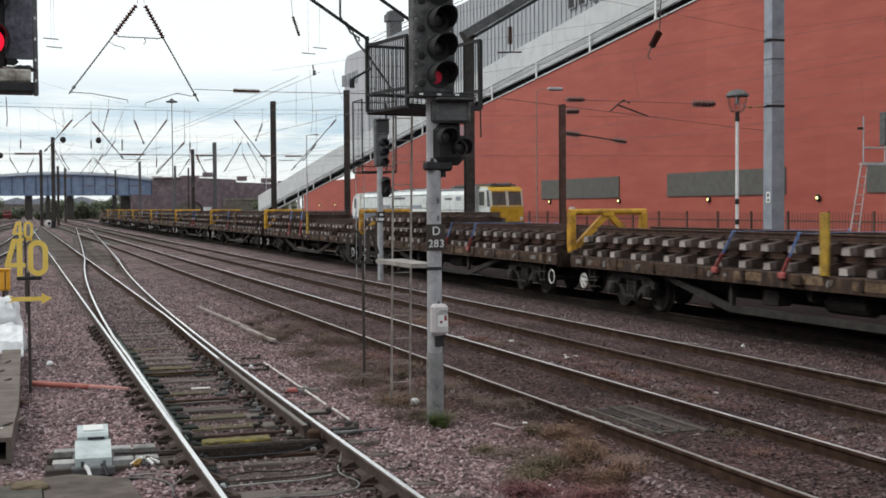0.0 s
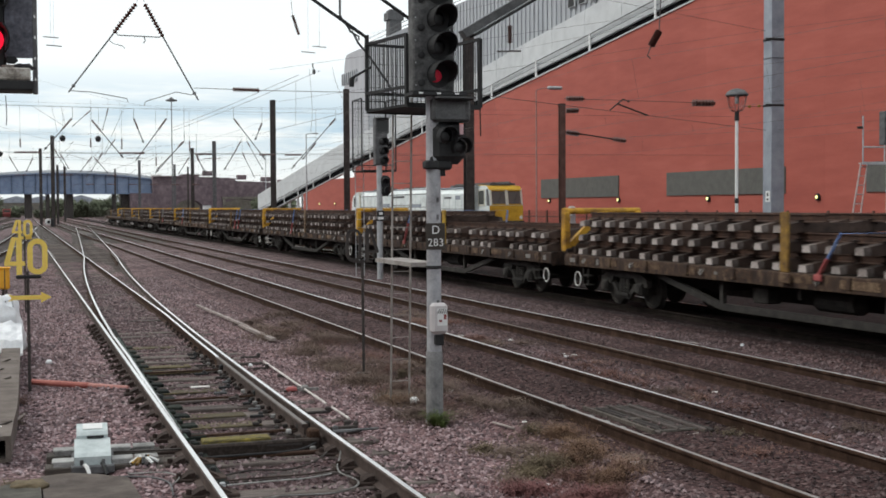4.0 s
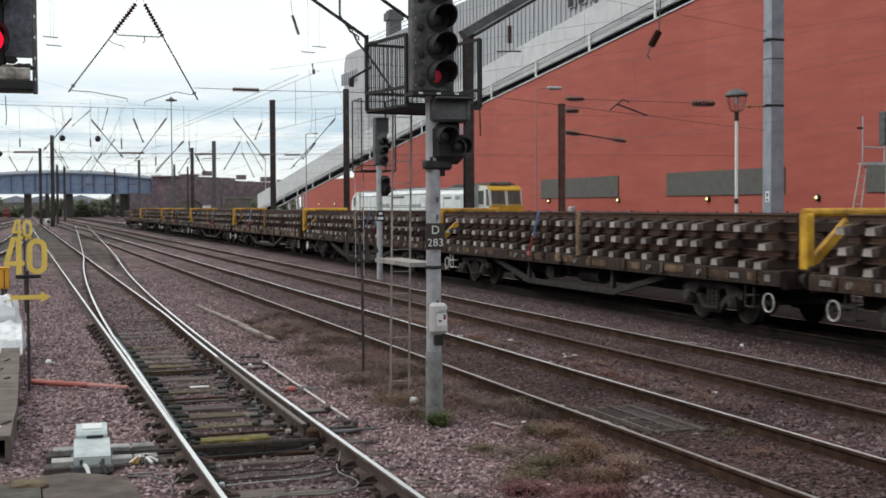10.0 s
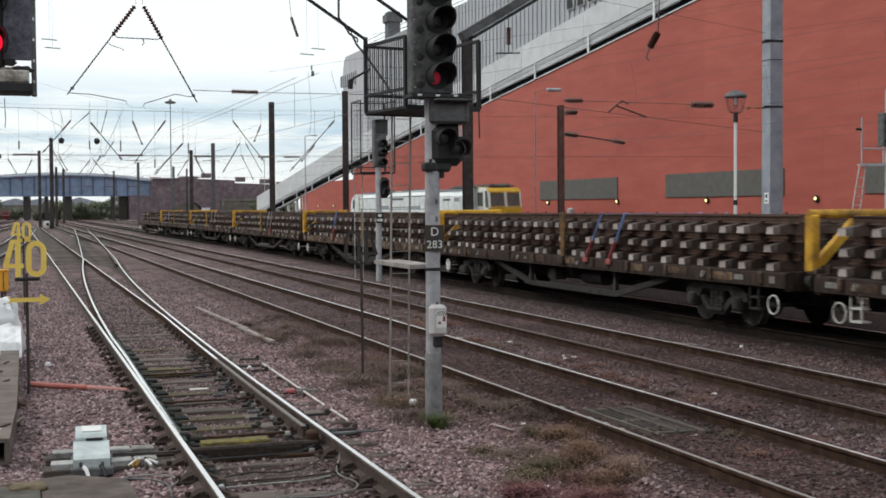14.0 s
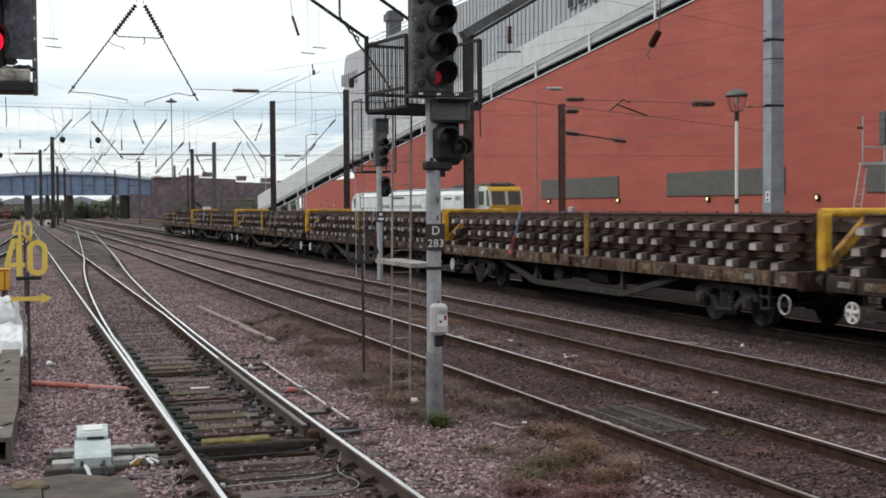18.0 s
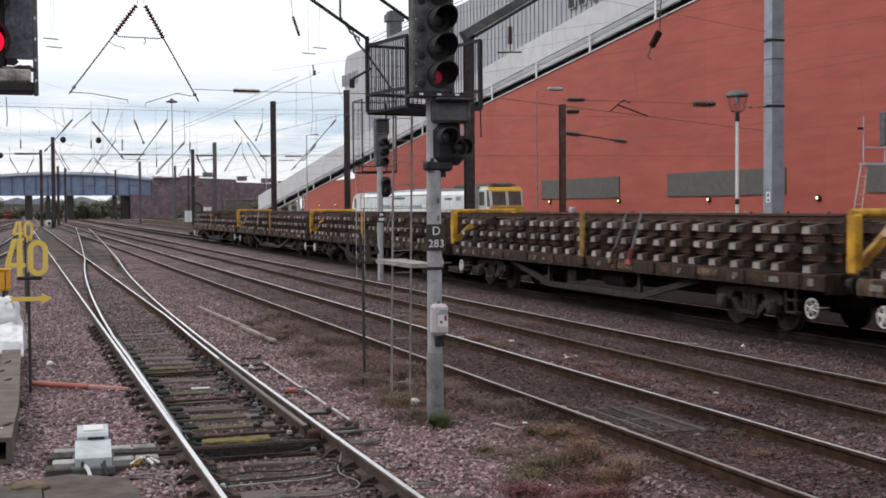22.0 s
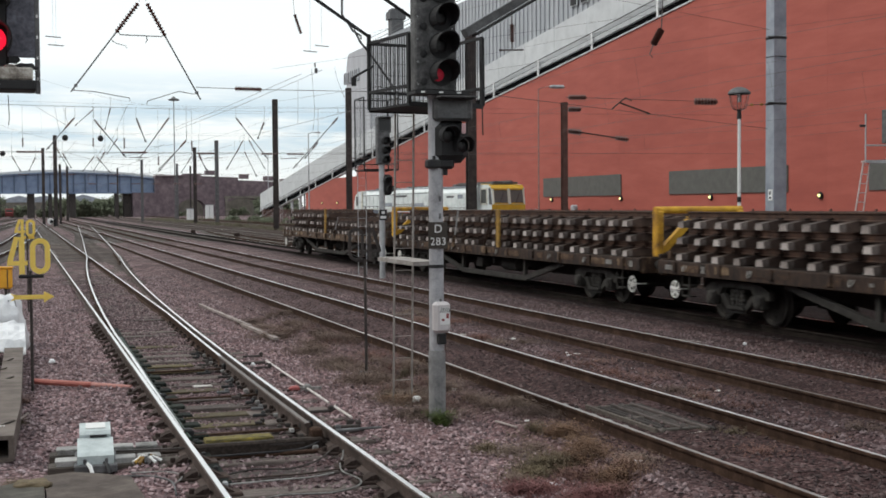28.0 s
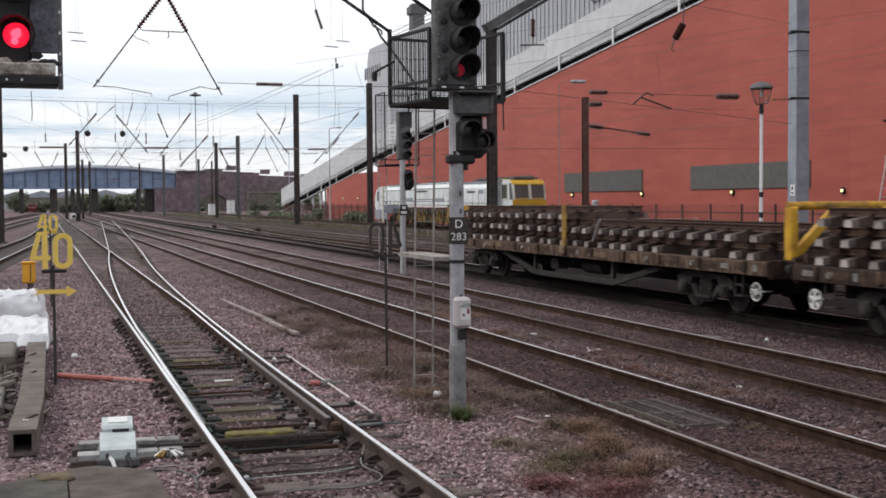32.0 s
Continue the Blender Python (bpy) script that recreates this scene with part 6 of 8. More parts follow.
def build_near_signal():
    """The head at the platform's end, its post outside the view."""
    Y = 9.5
    s = thing("colour_light_signal", "dirty black signal head with bright red lamp on a stained tray", "railway signal", pose(-0.2, Y, 0))
    hd = part("signal_head", Geo().box((0.02, 0.1, 4.0), (0.34, 0.24, 1.3), b=0.02), M_BLACK, s)
    part("side_plate", Geo().box((0.275, -0.03, 4.05), (0.19, 0.02, 1.24), b=0.006), M_NEARPLATE, hd)
    part("side_tab", Geo().prism([(0.19, 3.39), (0.24, 3.385), (0.27, 3.41), (0.25, 3.44), (0.19, 3.44)], "y", -0.04, -0.02), M_BLACK, hd)
    for i, z in enumerate((3.555, 3.87, 4.18)):
        part("hood", hooded_lens(Geo(), (0.08, -0.02, z), 0.125, 0.2), M_BLACK, hd)
        part("lens", lens((0.085, -0.03, z), 0.09), M_REDGLOW if i == 0 else M_LENSDK, hd)
    for x, z, r in ((0.085, 3.56, 0.035), (0.075, 3.51, 0.026), (0.1, 3.585, 0.018)):
        part("lamp_core", lens((x, -0.055, z), r), M_CORE, hd)
    part("tray", Geo().box((0.08, 0.0, 3.3), (0.54, 0.4, 0.09), b=0.01), M_TRAYDIRT, s, "white tray with dark stains")
    beam = part("tray_beam", Geo().box((0.05, -0.05, 3.22), (0.64, 0.3, 0.07), b=0.01), M_BLACK, s)
    for i, (x, r) in enumerate(((0.3, 0.05), (0.22, 0.04), (0.1, 0.035), (-0.02, 0.05), (-0.1, 0.04))):
        part("dirt_lump", lumpy("dirt_lump", (x, -0.1, 3.34), (r * 1.6, r, r * 0.8), M_TRAYDIRT if i % 2 else M_BLACK, 3.0 * i, 0.4, 6, 12, 6), (), s)
    for x in (0.02, 0.12):
        part("bolt_hole", Geo().box((x, -0.202, 3.222), (0.015, 0.01, 0.015)), M_WHITE, beam)
    rail = part("slotted_rail", Geo().box((0.385, 0.0, 3.9), (0.035, 0.06, 1.45), b=0.006), M_DARKGREY, s)
    for i in range(9):
        part("slot", Geo().box((0.385, -0.032, 3.28 + 0.15 * i), (0.012, 0.008, 0.02)), M_WHITE, rail)
    part("post", Geo().tube((-0.4, 0.2, -0.3), (-0.4, 0.2, 5.0), 0.09, n=12), M_GALV, s)
    part("arm", Geo().box((-0.2, 0.2, 3.25), (0.5, 0.06, 0.06)), M_BLACK, s)
    part("cable_tail", Geo().path([(0.18, 0.0, 3.16), (0.185, 0.02, 3.0), (0.18, 0.02, 2.95)], 0.003), M_BLACK, s)


build_near_signal()


def digit_four(g, x, z, w, h, st, flip=1, y=0.0, d=0.012):
    """A cut-out 4, its stem on the right."""
    def P(u, v):
        return (x + flip * (u - w / 2), v + z)
    stem, bar = w * 0.72, h * 0.30
    for poly in ([(stem - st / 2, 0), (stem + st / 2, 0), (stem + st / 2, h), (stem - st / 2, h)],
                 [(0, bar - st * 0.4), (w, bar - st * 0.4), (w, bar + st * 0.4), (0, bar + st * 0.4)],
                 [(0, bar + st * 0.35), (st * 1.0, bar + st * 0.35), (stem - st * 0.4, h), (stem - st * 1.3, h)]):
        y += 0.0006
        g.prism([P(u, v) for u, v in poly], "y", y - d, y + d)
    return g


def digit_zero(g, x, z, w, h, st, y=0.0, d=0.012):
    """A cut-out 0: one ring with straight sides."""
    n = 24
    r = w / 2
    vs = []
    for i in range(n):
        a = 2 * math.pi * (i + 0.5) / n
        up = (h / 2 - r) * (1 if math.sin(a) >= 0 else -1)
        for q, e in ((r, -d), (r, d), (r - st, d), (r - st, -d)):
            vs.append((x + q * math.cos(a), y + e, z + h / 2 + up + q * math.sin(a)))
    fs = [(4 * i + k, 4 * i + (k + 1) % 4, 4 * ((i + 1) % n) + (k + 1) % 4, 4 * ((i + 1) % n) + k) for i in range(n) for k in range(4)]
    return g.add(vs, fs)


def build_speed_sign():
    s = thing("speed_sign", "yellow cut-out 40 speed sign with arrow on a dark pole", "speed sign", pose(0.21, 18.16, -0.2))
    part("pole", Geo().tube((0, 0, 0), (0, 0, 1.68), 0.022, 0.02, 8).tube((-0.035, 0, 1.1), (-0.035, 0, 2.2), 0.012, n=6), M_BROWN, s)
    part("digit_four", digit_four(Geo(), -0.17, 1.63, 0.27, 0.52, 0.075), M_SIGNYEL, s)
    part("digit_zero", digit_zero(Geo(), 0.13, 1.63, 0.27, 0.5, 0.072), M_SIGNYEL, s)
    part("small_digit_four", digit_four(Geo(), -0.13, 2.15, 0.14, 0.24, 0.04), M_SIGNYEL, s)
    part("small_digit_zero", digit_zero(Geo(), 0.01, 2.15, 0.125, 0.24, 0.036), M_SIGNYEL, s)
    part("yellow_backing", Geo().box((-0.02, 0.02, 2.14), (0.16, 0.01, 0.04)), M_SIGNYEL, s)
    part("bracket", Geo().box((0.01, 0.0, 1.6), (0.34, 0.05, 0.05), b=0.015), M_BLACK, s)
    arrow = [(-0.27, 0.055), (-0.2, 0.03), (0.17, 0.03), (0.17, 0.075), (0.31, 0.0), (0.17, -0.075), (0.17, -0.03), (-0.2, -0.03), (-0.27, -0.055), (-0.22, 0.0)]
    part("arrow", Geo().prism([(u, v + 1.315) for u, v in arrow], "y", -0.035, -0.023), M_SIGNYEL, s)
    b = thing("trackside_box", "small orange box on a short dark post", "box", pose(-0.165, 26.0, -0.2))
    part("case", Geo().box((0, 0, 1.16), (0.25, 0.17, 0.4), b=0.03), M_ORANGE, b)
    part("post", Geo().tube((0, 0, 0), (0, 0, 1.0), 0.03, n=8).tube((0.06, 0, 0.2), (0.06, 0, 1.0), 0.018, n=8), M_BROWN, b)
    part("lid", Geo().box((0, 0, 1.375), (0.28, 0.2, 0.04), b=0.012), M_ORANGE, b)
    part("seam", Geo().box((0.03, -0.088, 1.16), (0.02, 0.01, 0.36)), M_BROWN, b)


build_speed_sign()


def build_back_sign():
    s = thing("speed_sign", "dark back of a cut-out speed sign on a thin pole", "speed sign", pose(4.98, 18.0, -0.2, 0, 0, -4))
    part("pole", Geo().tube((0, 0, 0), (-0.01, 0, 1.75), 0.022, n=8), M_BROWN, s)
    part("digit_zero", digit_zero(Geo(), -0.14, 1.72, 0.24, 0.5, 0.045), M_BROWN, s)
    part("digit_four", digit_four(Geo(), 0.12, 1.72, 0.24, 0.5, 0.05, -1), M_BROWN, s)
    part("bracket", Geo().box((0.0, 0.02, 1.72), (0.3, 0.03, 0.035)), M_BROWN, s)
    part("foot_plate", Geo().box((0, 0, 0.03), (0.2, 0.2, 0.05), b=0.01), M_BROWN, s)


build_back_sign()


def build_dwarf():
    d = thing("ground_signal", "white round ground signal with black case beside the far turnout", "ground signal", pose(4.9, 172, -0.2))
    part("disc", Geo().lathe([(0.36, -0.1), (0.42, 0), (0.36, 0.1)], (-0.3, 0, 0.75), "y", 20), M_WHITE, d)
    part("case", Geo().box((0.3, 0, 0.62), (0.4, 0.5, 1.1), b=0.08), M_BLACK, d)
    part("lens", Geo().lathe([(0.2, -0.14), (0.22, 0)], (-0.18, 0, 0.72), "y", 12), M_BLACK, d)
    part("foot", Geo().box((0.1, 0, 0.05), (1.8, 0.6, 0.1)), M_CONC, d)


build_dwarf()

# ---- overhead line ----
def insulator(g, p0, p1, r, sheds=8):
    """A ribbed porcelain rod."""
    p0, p1 = Vector(p0), Vector(p1)
    d = (p1 - p0).normalized()
    a = d.orthogonal().normalized()
    b = d.cross(a)
    rings = [(0.0, 0.45)]
    for i in range(sheds):
        rings += [((i + 0.2) / sheds, 0.45), ((i + 0.3) / sheds, 1.0), ((i + 0.75) / sheds, 0.55), ((i + 0.8) / sheds, 0.45)]
    rings.append((1.0, 0.45))
    n = 9
    vs = [p0.lerp(p1, u) + r * q * (a * math.cos(2 * math.pi * k / n) + b * math.sin(2 * math.pi * k / n)) for u, q in rings for k in range(n)]
    fs = [(i * n + k, i * n + (k + 1) % n, (i + 1) * n + (k + 1) % n, (i + 1) * n + k) for i in range(len(rings) - 1) for k in range(n)]
    g.add(vs, fs + [tuple(range(n - 1, -1, -1)), tuple(range(len(vs) - n, len(vs)))])
    return g


def registration(o, y, x0, z0, x1, z1, thick=1.0, wire_z=None):
    """A sloping registration tube hung from an insulator, with its fittings, as parts of a cross-span."""
    a, b = Vector((x0, y, z0)), Vector((x1, y, z1))
    cut = a.lerp(b, min(0.45, (0.95 if y < 40 else 0.7) / (b - a).length))
    tube = part("registration_tube", Geo().tube(cut, b, 0.018 * thick, n=8), M_DARKGREY, o)
    part("insulator", insulator(Geo(), a.lerp(cut, 0.05), cut, (0.068 if y < 40 else 0.05) * thick, 11 if y < 40 else 8), M_PORCELAIN, tube)
    part("clamp", Geo().box(tuple(a.lerp(b, 0.93)), (0.08 * thick, 0.06, 0.07 * thick), b=0.01), M_DARKGREY, tube)
    part("hanger", Geo().tube(a, (a.x + 0.01, y, wire_z or a.z + 1.2), 0.006 * thick, n=6), M_WIRE, tube)


SPANS = [
    (31.5, [(3.02, 7.39, 1.37, 5.15), (3.18, 7.4, 4.48, 5.03)]),
    (63, [(2.9, 6.72, 1.55, 5.12), (3.78, 6.65, 5.29, 4.78), (5.79, 6.76, 6.26, 5.54), (7.41, 6.79, 5.86, 4.65)]),
    (95, [(16.16, 9.11, 18.57, 5.98), (18.34, 8.8, 17.8, 7.49), (24.16, 9.23, 20.56, 5.25), (12.42, 7.36, 10.28, 4.93), (22.56, 7.32, 21.46, 5.99)]),
    (130, [(22.86, 9.26, 21.04, 6.18), (23.46, 9.26, 25.16, 6.19), (18.25, 7.81, 19.15, 5.59), (22.96, 8.08, 24.25, 5.41), (8.85, 7.87, 7.66, 5.93), (4.72, 7.85, 5.57, 6.26)]),
]


def cross_span(y, x0, x1, z, r):
    o = thing("cross_span", "cross-span wires with sloping registration tubes and ribbed insulators", "overhead wire")
    part("upper_wire", Geo().path([(x0, y, z + 1.3), (x0 * 0.5 + x1 * 0.5, y, z + 1.0), (x1, y + (13 if y < 40 else 0), z + 1.3)], r, 5), M_WIRE, o)
    return o


def build_spans():
    ends = {31.5: (-15.8, 29.7, 8.2), 63: (-15.8, 41.1, 6.15), 95: (-15.8, 41.1, 8.9), 130: (-15.8, 34.4, 8.8)}
    for y, arms in SPANS:
        x0, x1, z = ends[y]
        o = cross_span(y, x0, x1, z, 0.006)
        for a in arms:
            registration(o, y, *a, thick=1.0 if y < 40 else 1.35 if y < 70 else 1.9, wire_z=z + 1.1)
        if y < 40:
            stay = part("stay", Geo().path([(2.5, y, 6.63), (2.56, y, 6.57), (3.55, y, 6.56), (3.62, y, 6.63)], 0.013), M_DARKGREY, o)
            part("tail", Geo().path([(3.18, y, 6.56), (3.2, y, 6.46), (3.16, y, 6.4)], 0.012), M_DARKGREY, stay)
            part("hook", Geo().path([(2.33, y, 6.44), (2.45, y, 6.36), (2.68, y, 6.3), (2.71, y, 6.25)], 0.008), M_DARKGREY, stay)
            part("steady_arm", Geo().path([(1.42, y, 5.19), (1.9, y, 5.17), (2.75, y, 5.03), (2.76, y, 4.95)], 0.01), M_DARKGREY, o)
            part("steady_arm", Geo().path([(4.4, y, 5.18), (4.3, y, 5.16), (3.95, y, 5.22), (3.19, y, 4.97), (3.16, y, 4.88)], 0.01), M_DARKGREY, o)
            part("lower_wire", Geo().path([(4.37, y, 5.33), (5.33, y, 5.32), (6.02, y, 5.31), (12, y, 5.34), (29.6, 44.4, 5.4)], 0.008), M_WIRE, o)
            part("long_insulator", insulator(Geo(), (5.35, y, 5.32), (6.02, y, 5.315), 0.07, 11), M_PORCELAIN, o)
            h = part("hanging_insulator", insulator(Geo(), (6.9, y, 7.25), (7.06, y, 6.76), 0.055, 9), M_PORCELAIN, o)
            part("hanger", Geo().tube((6.9, y, 7.25), (6.7, y, 9.3), 0.006, n=6), M_WIRE, h)
            for x, zz in ((7.12, 6.33), (7.42, 6.48), (0.8, 6.47), (0.87, 6.27)):
                c = part("clip", Geo().tube((x, y, zz), (x + 0.36, y, zz - 0.02), 0.012, n=6), M_DARKGREY, o)
                part("hanger", Geo().tube((x + 0.18, y, zz), (x + 0.18, y, 9.3), 0.003, n=4), M_WIRE, c)
        if y == 63:
            for x, zz in ((2.43, 5.72), (4.09, 5.71)):
                c = part("ball", Geo().lathe([(0.03, -0.15), (0.1, -0.12), (0.15, 0), (0.1, 0.12), (0.03, 0.15)], (x, y, zz), "z", 12), M_BLACK, o)
                part("hanger", Geo().tube((x, y, zz + 0.1), (x + 0.05, y, 7.2), 0.006, n=5), M_WIRE, c)
            for x in (5.1, 0.2):
                part("long_insulator", insulator(Geo(), (x, y, 5.03), (x + 1.2, y, 5.04), 0.07, 9), M_PORCELAIN, o)
            part("lower_wire", Geo().path([(-15.8, y, 5.1), (5, y, 5.03), (41.1, y, 5.2)], 0.008), M_WIRE, o)
        if y == 95:
            for x in (13.2, 18.1, 20.1):
                part("long_insulator", insulator(Geo(), (x, y, 6.35), (x + 1.3, y, 6.36), 0.1, 8), M_PORCELAIN, o)
            part("lower_wire", Geo().path([(-15.8, y, 6.3), (41.1, y, 6.4)], 0.01), M_WIRE, o)
        if y == 130:
            for x, zz in ((-2.9, 7.1), (-0.9, 7.7)):
                part("ball", Geo().lathe([(0.03, -0.28), (0.2, -0.2), (0.28, 0), (0.2, 0.2), (0.03, 0.28)], (x, y, zz), "z", 12), M_BLACK, o)


build_spans()


def contact_line(label, centre, y0, y1, zc=4.95, zm=6.1, r=0.007, step=62):
    """Contact wire, sagging catenary wire and droppers."""
    o = thing("overhead_line", label, "overhead wire")
    ys = [y0 + (y1 - y0) * i / 40 for i in range(41)]
    def sag(y):
        u = ((y - 31.5) / step) % 1
        return zm - 0.8 * 4 * u * (1 - u)
    part("contact_wire", Geo().path([(centre(y) + 0.18 * math.sin(y / 20), y, zc) for y in ys], r, 5), M_WIRE, o)
    part("catenary_wire", Geo().path([(centre(y), y, sag(y)) for y in ys], r, 5), M_WIRE, o)
    y = y0 + 4
    while y < min(y1, 120):
        part("dropper", Geo().tube((centre(y) + 0.18 * math.sin(y / 20), y, zc), (centre(y), y, sag(y)), r * 0.6, n=4), M_WIRE, o)
        y += 9.3
    return o


OHL = "thin dark contact and catenary wires above the tracks"
contact_line(OHL, lambda y: through_x(y) + 0.1, 58, 320)
contact_line(OHL, lambda y: turn_x(y) + 0.1, 60, 200)
contact_line(OHL, lambda y: 6.81, 60, 320)
contact_line(OHL, lambda y: 10.02, 60, 320)
contact_line(OHL, lambda y: 14.4, 14, 320, r=0.004)
contact_line(OHL, lambda y: 18.2, 14, 320, r=0.004)
contact_line(OHL, lambda y: 22.6, 16, 320, r=0.004)
contact_line(OHL, lambda y: 32.9, 20, 320, 5.3, 6.8, r=0.005)
contact_line(OHL, lambda y: -3.2 + 0.045 * (y - 60), 50, 320)
contact_line(OHL, lambda y: -6.4 + 0.045 * (y - 60), 50, 320)


def headspan(y, x0, x1, z, sag, r):
    o = thing("headspan", "slack cross-span wires between the tall masts", "overhead wire")
    xs = [x0 + (x1 - x0) * i / 16 for i in range(17)]
    part("head_wire", Geo().path([(x, y, z - sag * 4 * ((x - x0) / (x1 - x0)) * (1 - (x - x0) / (x1 - x0))) for x in xs], r, 5), M_WIRE, o)
    part("upper_wire", Geo().path([(x0, y, 7.1), (x1, y, 7.1)], r, 5), M_WIRE, o)
    part("lower_wire", Geo().path([(x0, y, 5.6), (x1, y, 5.6)], r, 5), M_WIRE, o)
    for x in [x0 + 4 + (x1 - x0 - 8) * i / 5 for i in range(6)]:
        u = (x - x0) / (x1 - x0)
        part("span_dropper", Geo().tube((x, y, z - sag * 4 * u * (1 - u)), (x, y, 7.1), r * 0.8, n=4), M_WIRE, o)
        part("insulator", insulator(Geo(), (x + 0.4, y, 5.6), (x + 1.5, y, 5.6), 0.09 * r / 0.012, 7), M_PORCELAIN, o)
    return o


headspan(84, -2.2, 31.0, 12.0, 3.4, 0.0045)
headspan(128, -4, 25.6, 11.5, 3.2, 0.008)
headspan(179, 5.5, 28.0, 10.6, 2.4, 0.015)

# feeders that slant across the sky
feed = thing("feeder_cable", "long slanting feeder cables rising above the tracks", "overhead wire")
for p in ([(14.9, 122, 10.0), (15.75, 95, 10.05), (15.66, 70, 9.87)], [(14.9, 122, 9.71), (16.0, 95, 9.83), (16.43, 68, 9.92)], [(20.6, 112, 8.75), (20.54, 100, 8.63), (20.6, 80, 8.44), (20.49, 74, 8.39)]):
    part("cable", Geo().path(p, 0.014, 5), M_WIRE, feed)
for p in ([(19.76, 85, 11.94), (19.86, 85, 10.65), (19.95, 85, 8.93), (19.82, 85, 7.49)], [(20.16, 80, 11.49), (20.33, 80, 10.68), (20.81, 80, 9.47)], [(18.8, 85, 10.98), (18.77, 85, 8.05)]):
    part("dropper", Geo().bend(p, 0.011, 5), M_WIRE, feed)
part("clamp", Geo().box((16.07, 68, 9.86), (0.16, 0.1, 0.3), b=0.03).tube((16.02, 68, 10.05), (16.0, 68, 10.3), 0.04, n=6), M_DARKGREY, feed)
far_arms = thing("cross_span", "dense far cross-span of sloping tubes, droppers and hanging insulators", "overhead wire")
part("upper_wire", Geo().path([(-15.8, 112, 11.2), (10, 112, 11.0), (34, 112, 11.4)], 0.01, 5), M_WIRE, far_arms)
for a in ((6.69, 10.8, 5.13, 9.37), (8.16, 11.02, 7.63, 9.03), (6.72, 6.75, 5.7, 5.43), (6.9, 6.76, 8.07, 5.34), (1.87, 6.67, 1.32, 5.48), (-0.06, 6.77, 0.65, 5.47), (8.7, 8.34, 7.78, 6.95), (14.67, 8.22, 12.16, 5.64), (15.66, 6.91, 16.49, 5.52), (15.09, 6.81, 14.11, 5.32), (19.39, 7.72, 18.17, 5.66), (3.49, 7.67, 4.62, 5.62)):
    registration(far_arms, 112, *a, thick=1.5, wire_z=a[1] + 0.9)
for x, z1, z0 in ((0.86, 8.29, 7.55), (6.65, 8.36, 7.6), (9.26, 8.39, 7.44), (15.11, 8.22, 7.29), (12.18, 6.79, 6.02)):
    h = part("hanging_insulator", insulator(Geo(), (x, 112, z1), (x, 112, z0), 0.09, 6), M_PORCELAIN, far_arms)
    part("hanger", Geo().tube((x, 112, z1), (x, 112, 11.1), 0.009, n=5), M_WIRE, h)
for x0, z0, x1, z1 in ((9.63, 11.33, 7.63, 6.86), (1.86, 11.08, 4.41, 9.45), (4.17, 11.17, 4.59, 9.45), (3.46, 11.15, 3.9, 8.79)):
    part("slack_wire", Geo().path([(x0, 112, z0), (x1, 112, z1)], 0.013, 5), M_WIRE, far_arms)
side = thing("mast_cantilever", "ribbed insulators and steady tubes on the short mast", "overhead fitting")
for x0, z0, x1, z1 in ((25.95, 7.65, 27.2, 7.67), (25.95, 7.06, 26.9, 7.07), (25.95, 5.98, 26.95, 5.9)):
    part("insulator", insulator(Geo(), (x0 + 0.3, 56.7, z0), (x1, 56.7, z1), 0.15, 7), M_PORCELAIN, side)
part("arm", Geo().path([(26.1, 56.7, 6.0), (27.7, 56.7, 5.82), (29.2, 56.7, 5.62)], 0.035), M_BROWN, side)
part("arm", Geo().path([(26.1, 56.7, 7.65), (34.5, 56.7, 7.6)], 0.012), M_WIRE, side)
part("insulator", insulator(Geo(), (28.85, 56.7, 5.67), (29.55, 56.7, 5.58), 0.14, 5), M_PORCELAIN, side)
part("insulator", insulator(Geo(), (33.4, 56.7, 7.59), (34.7, 56.7, 7.6), 0.2, 7), M_PORCELAIN, side)
part("steady_arm", Geo().path([(28.65, 56.7, 7.12), (29.05, 56.7, 7.45), (30.8, 56.7, 6.9)], 0.04), M_BROWN, side)
part("steady_arm", Geo().path([(28.65, 56.7, 7.12), (29.4, 56.7, 7.7), (29.75, 56.7, 7.55)], 0.035), M_BROWN, side)
part("insulator", insulator(Geo(), (31.45, 56.7, 11.2), (30.98, 56.7, 10.42), 0.2, 12), M_PORCELAIN, side)
part("hanger", Geo().path([(31.6, 56.7, 13.8), (31.45, 56.7, 11.2)], 0.03), M_WIRE, side)
part("hanger", Geo().path([(30.98, 56.7, 10.42), (30.78, 56.7, 9.95), (30.95, 56.7, 9.78)], 0.03), M_WIRE, side)
part("insulator", insulator(Geo(), (24.57, 60, 11.65), (24.57, 60, 10.75), 0.17, 8), M_PORCELAIN, side)
part("hanger", Geo().path([(24.57, 60, 14), (24.57, 60, 10.35), (23.85, 60, 10.3)], 0.03), M_WIRE, side)
part("hanger", Geo().path([(23.85, 60, 10.3), (25.2, 60, 10.36)], 0.04), M_WIRE, side)
cross = thing("cross_wires", "thin slanting wires in front of the red wall", "overhead wire")
for p in ([(12, 60, 9.0), (30, 44.6, 10.9), (50, 28, 13.2)], [(12, 60, 7.4), (30, 44.6, 9.6), (50, 28, 11.5)], [(18, 80, 6.0), (30, 44.6, 5.4), (44, 20, 6.6)], [(20, 70, 12.4), (33, 46, 14.4), (48, 30, 16.4)], [(22, 75, 10.5), (40, 46, 13.0)]):
    part("wire", Geo().path(p, 0.006, 5), M_WIRE, cross)


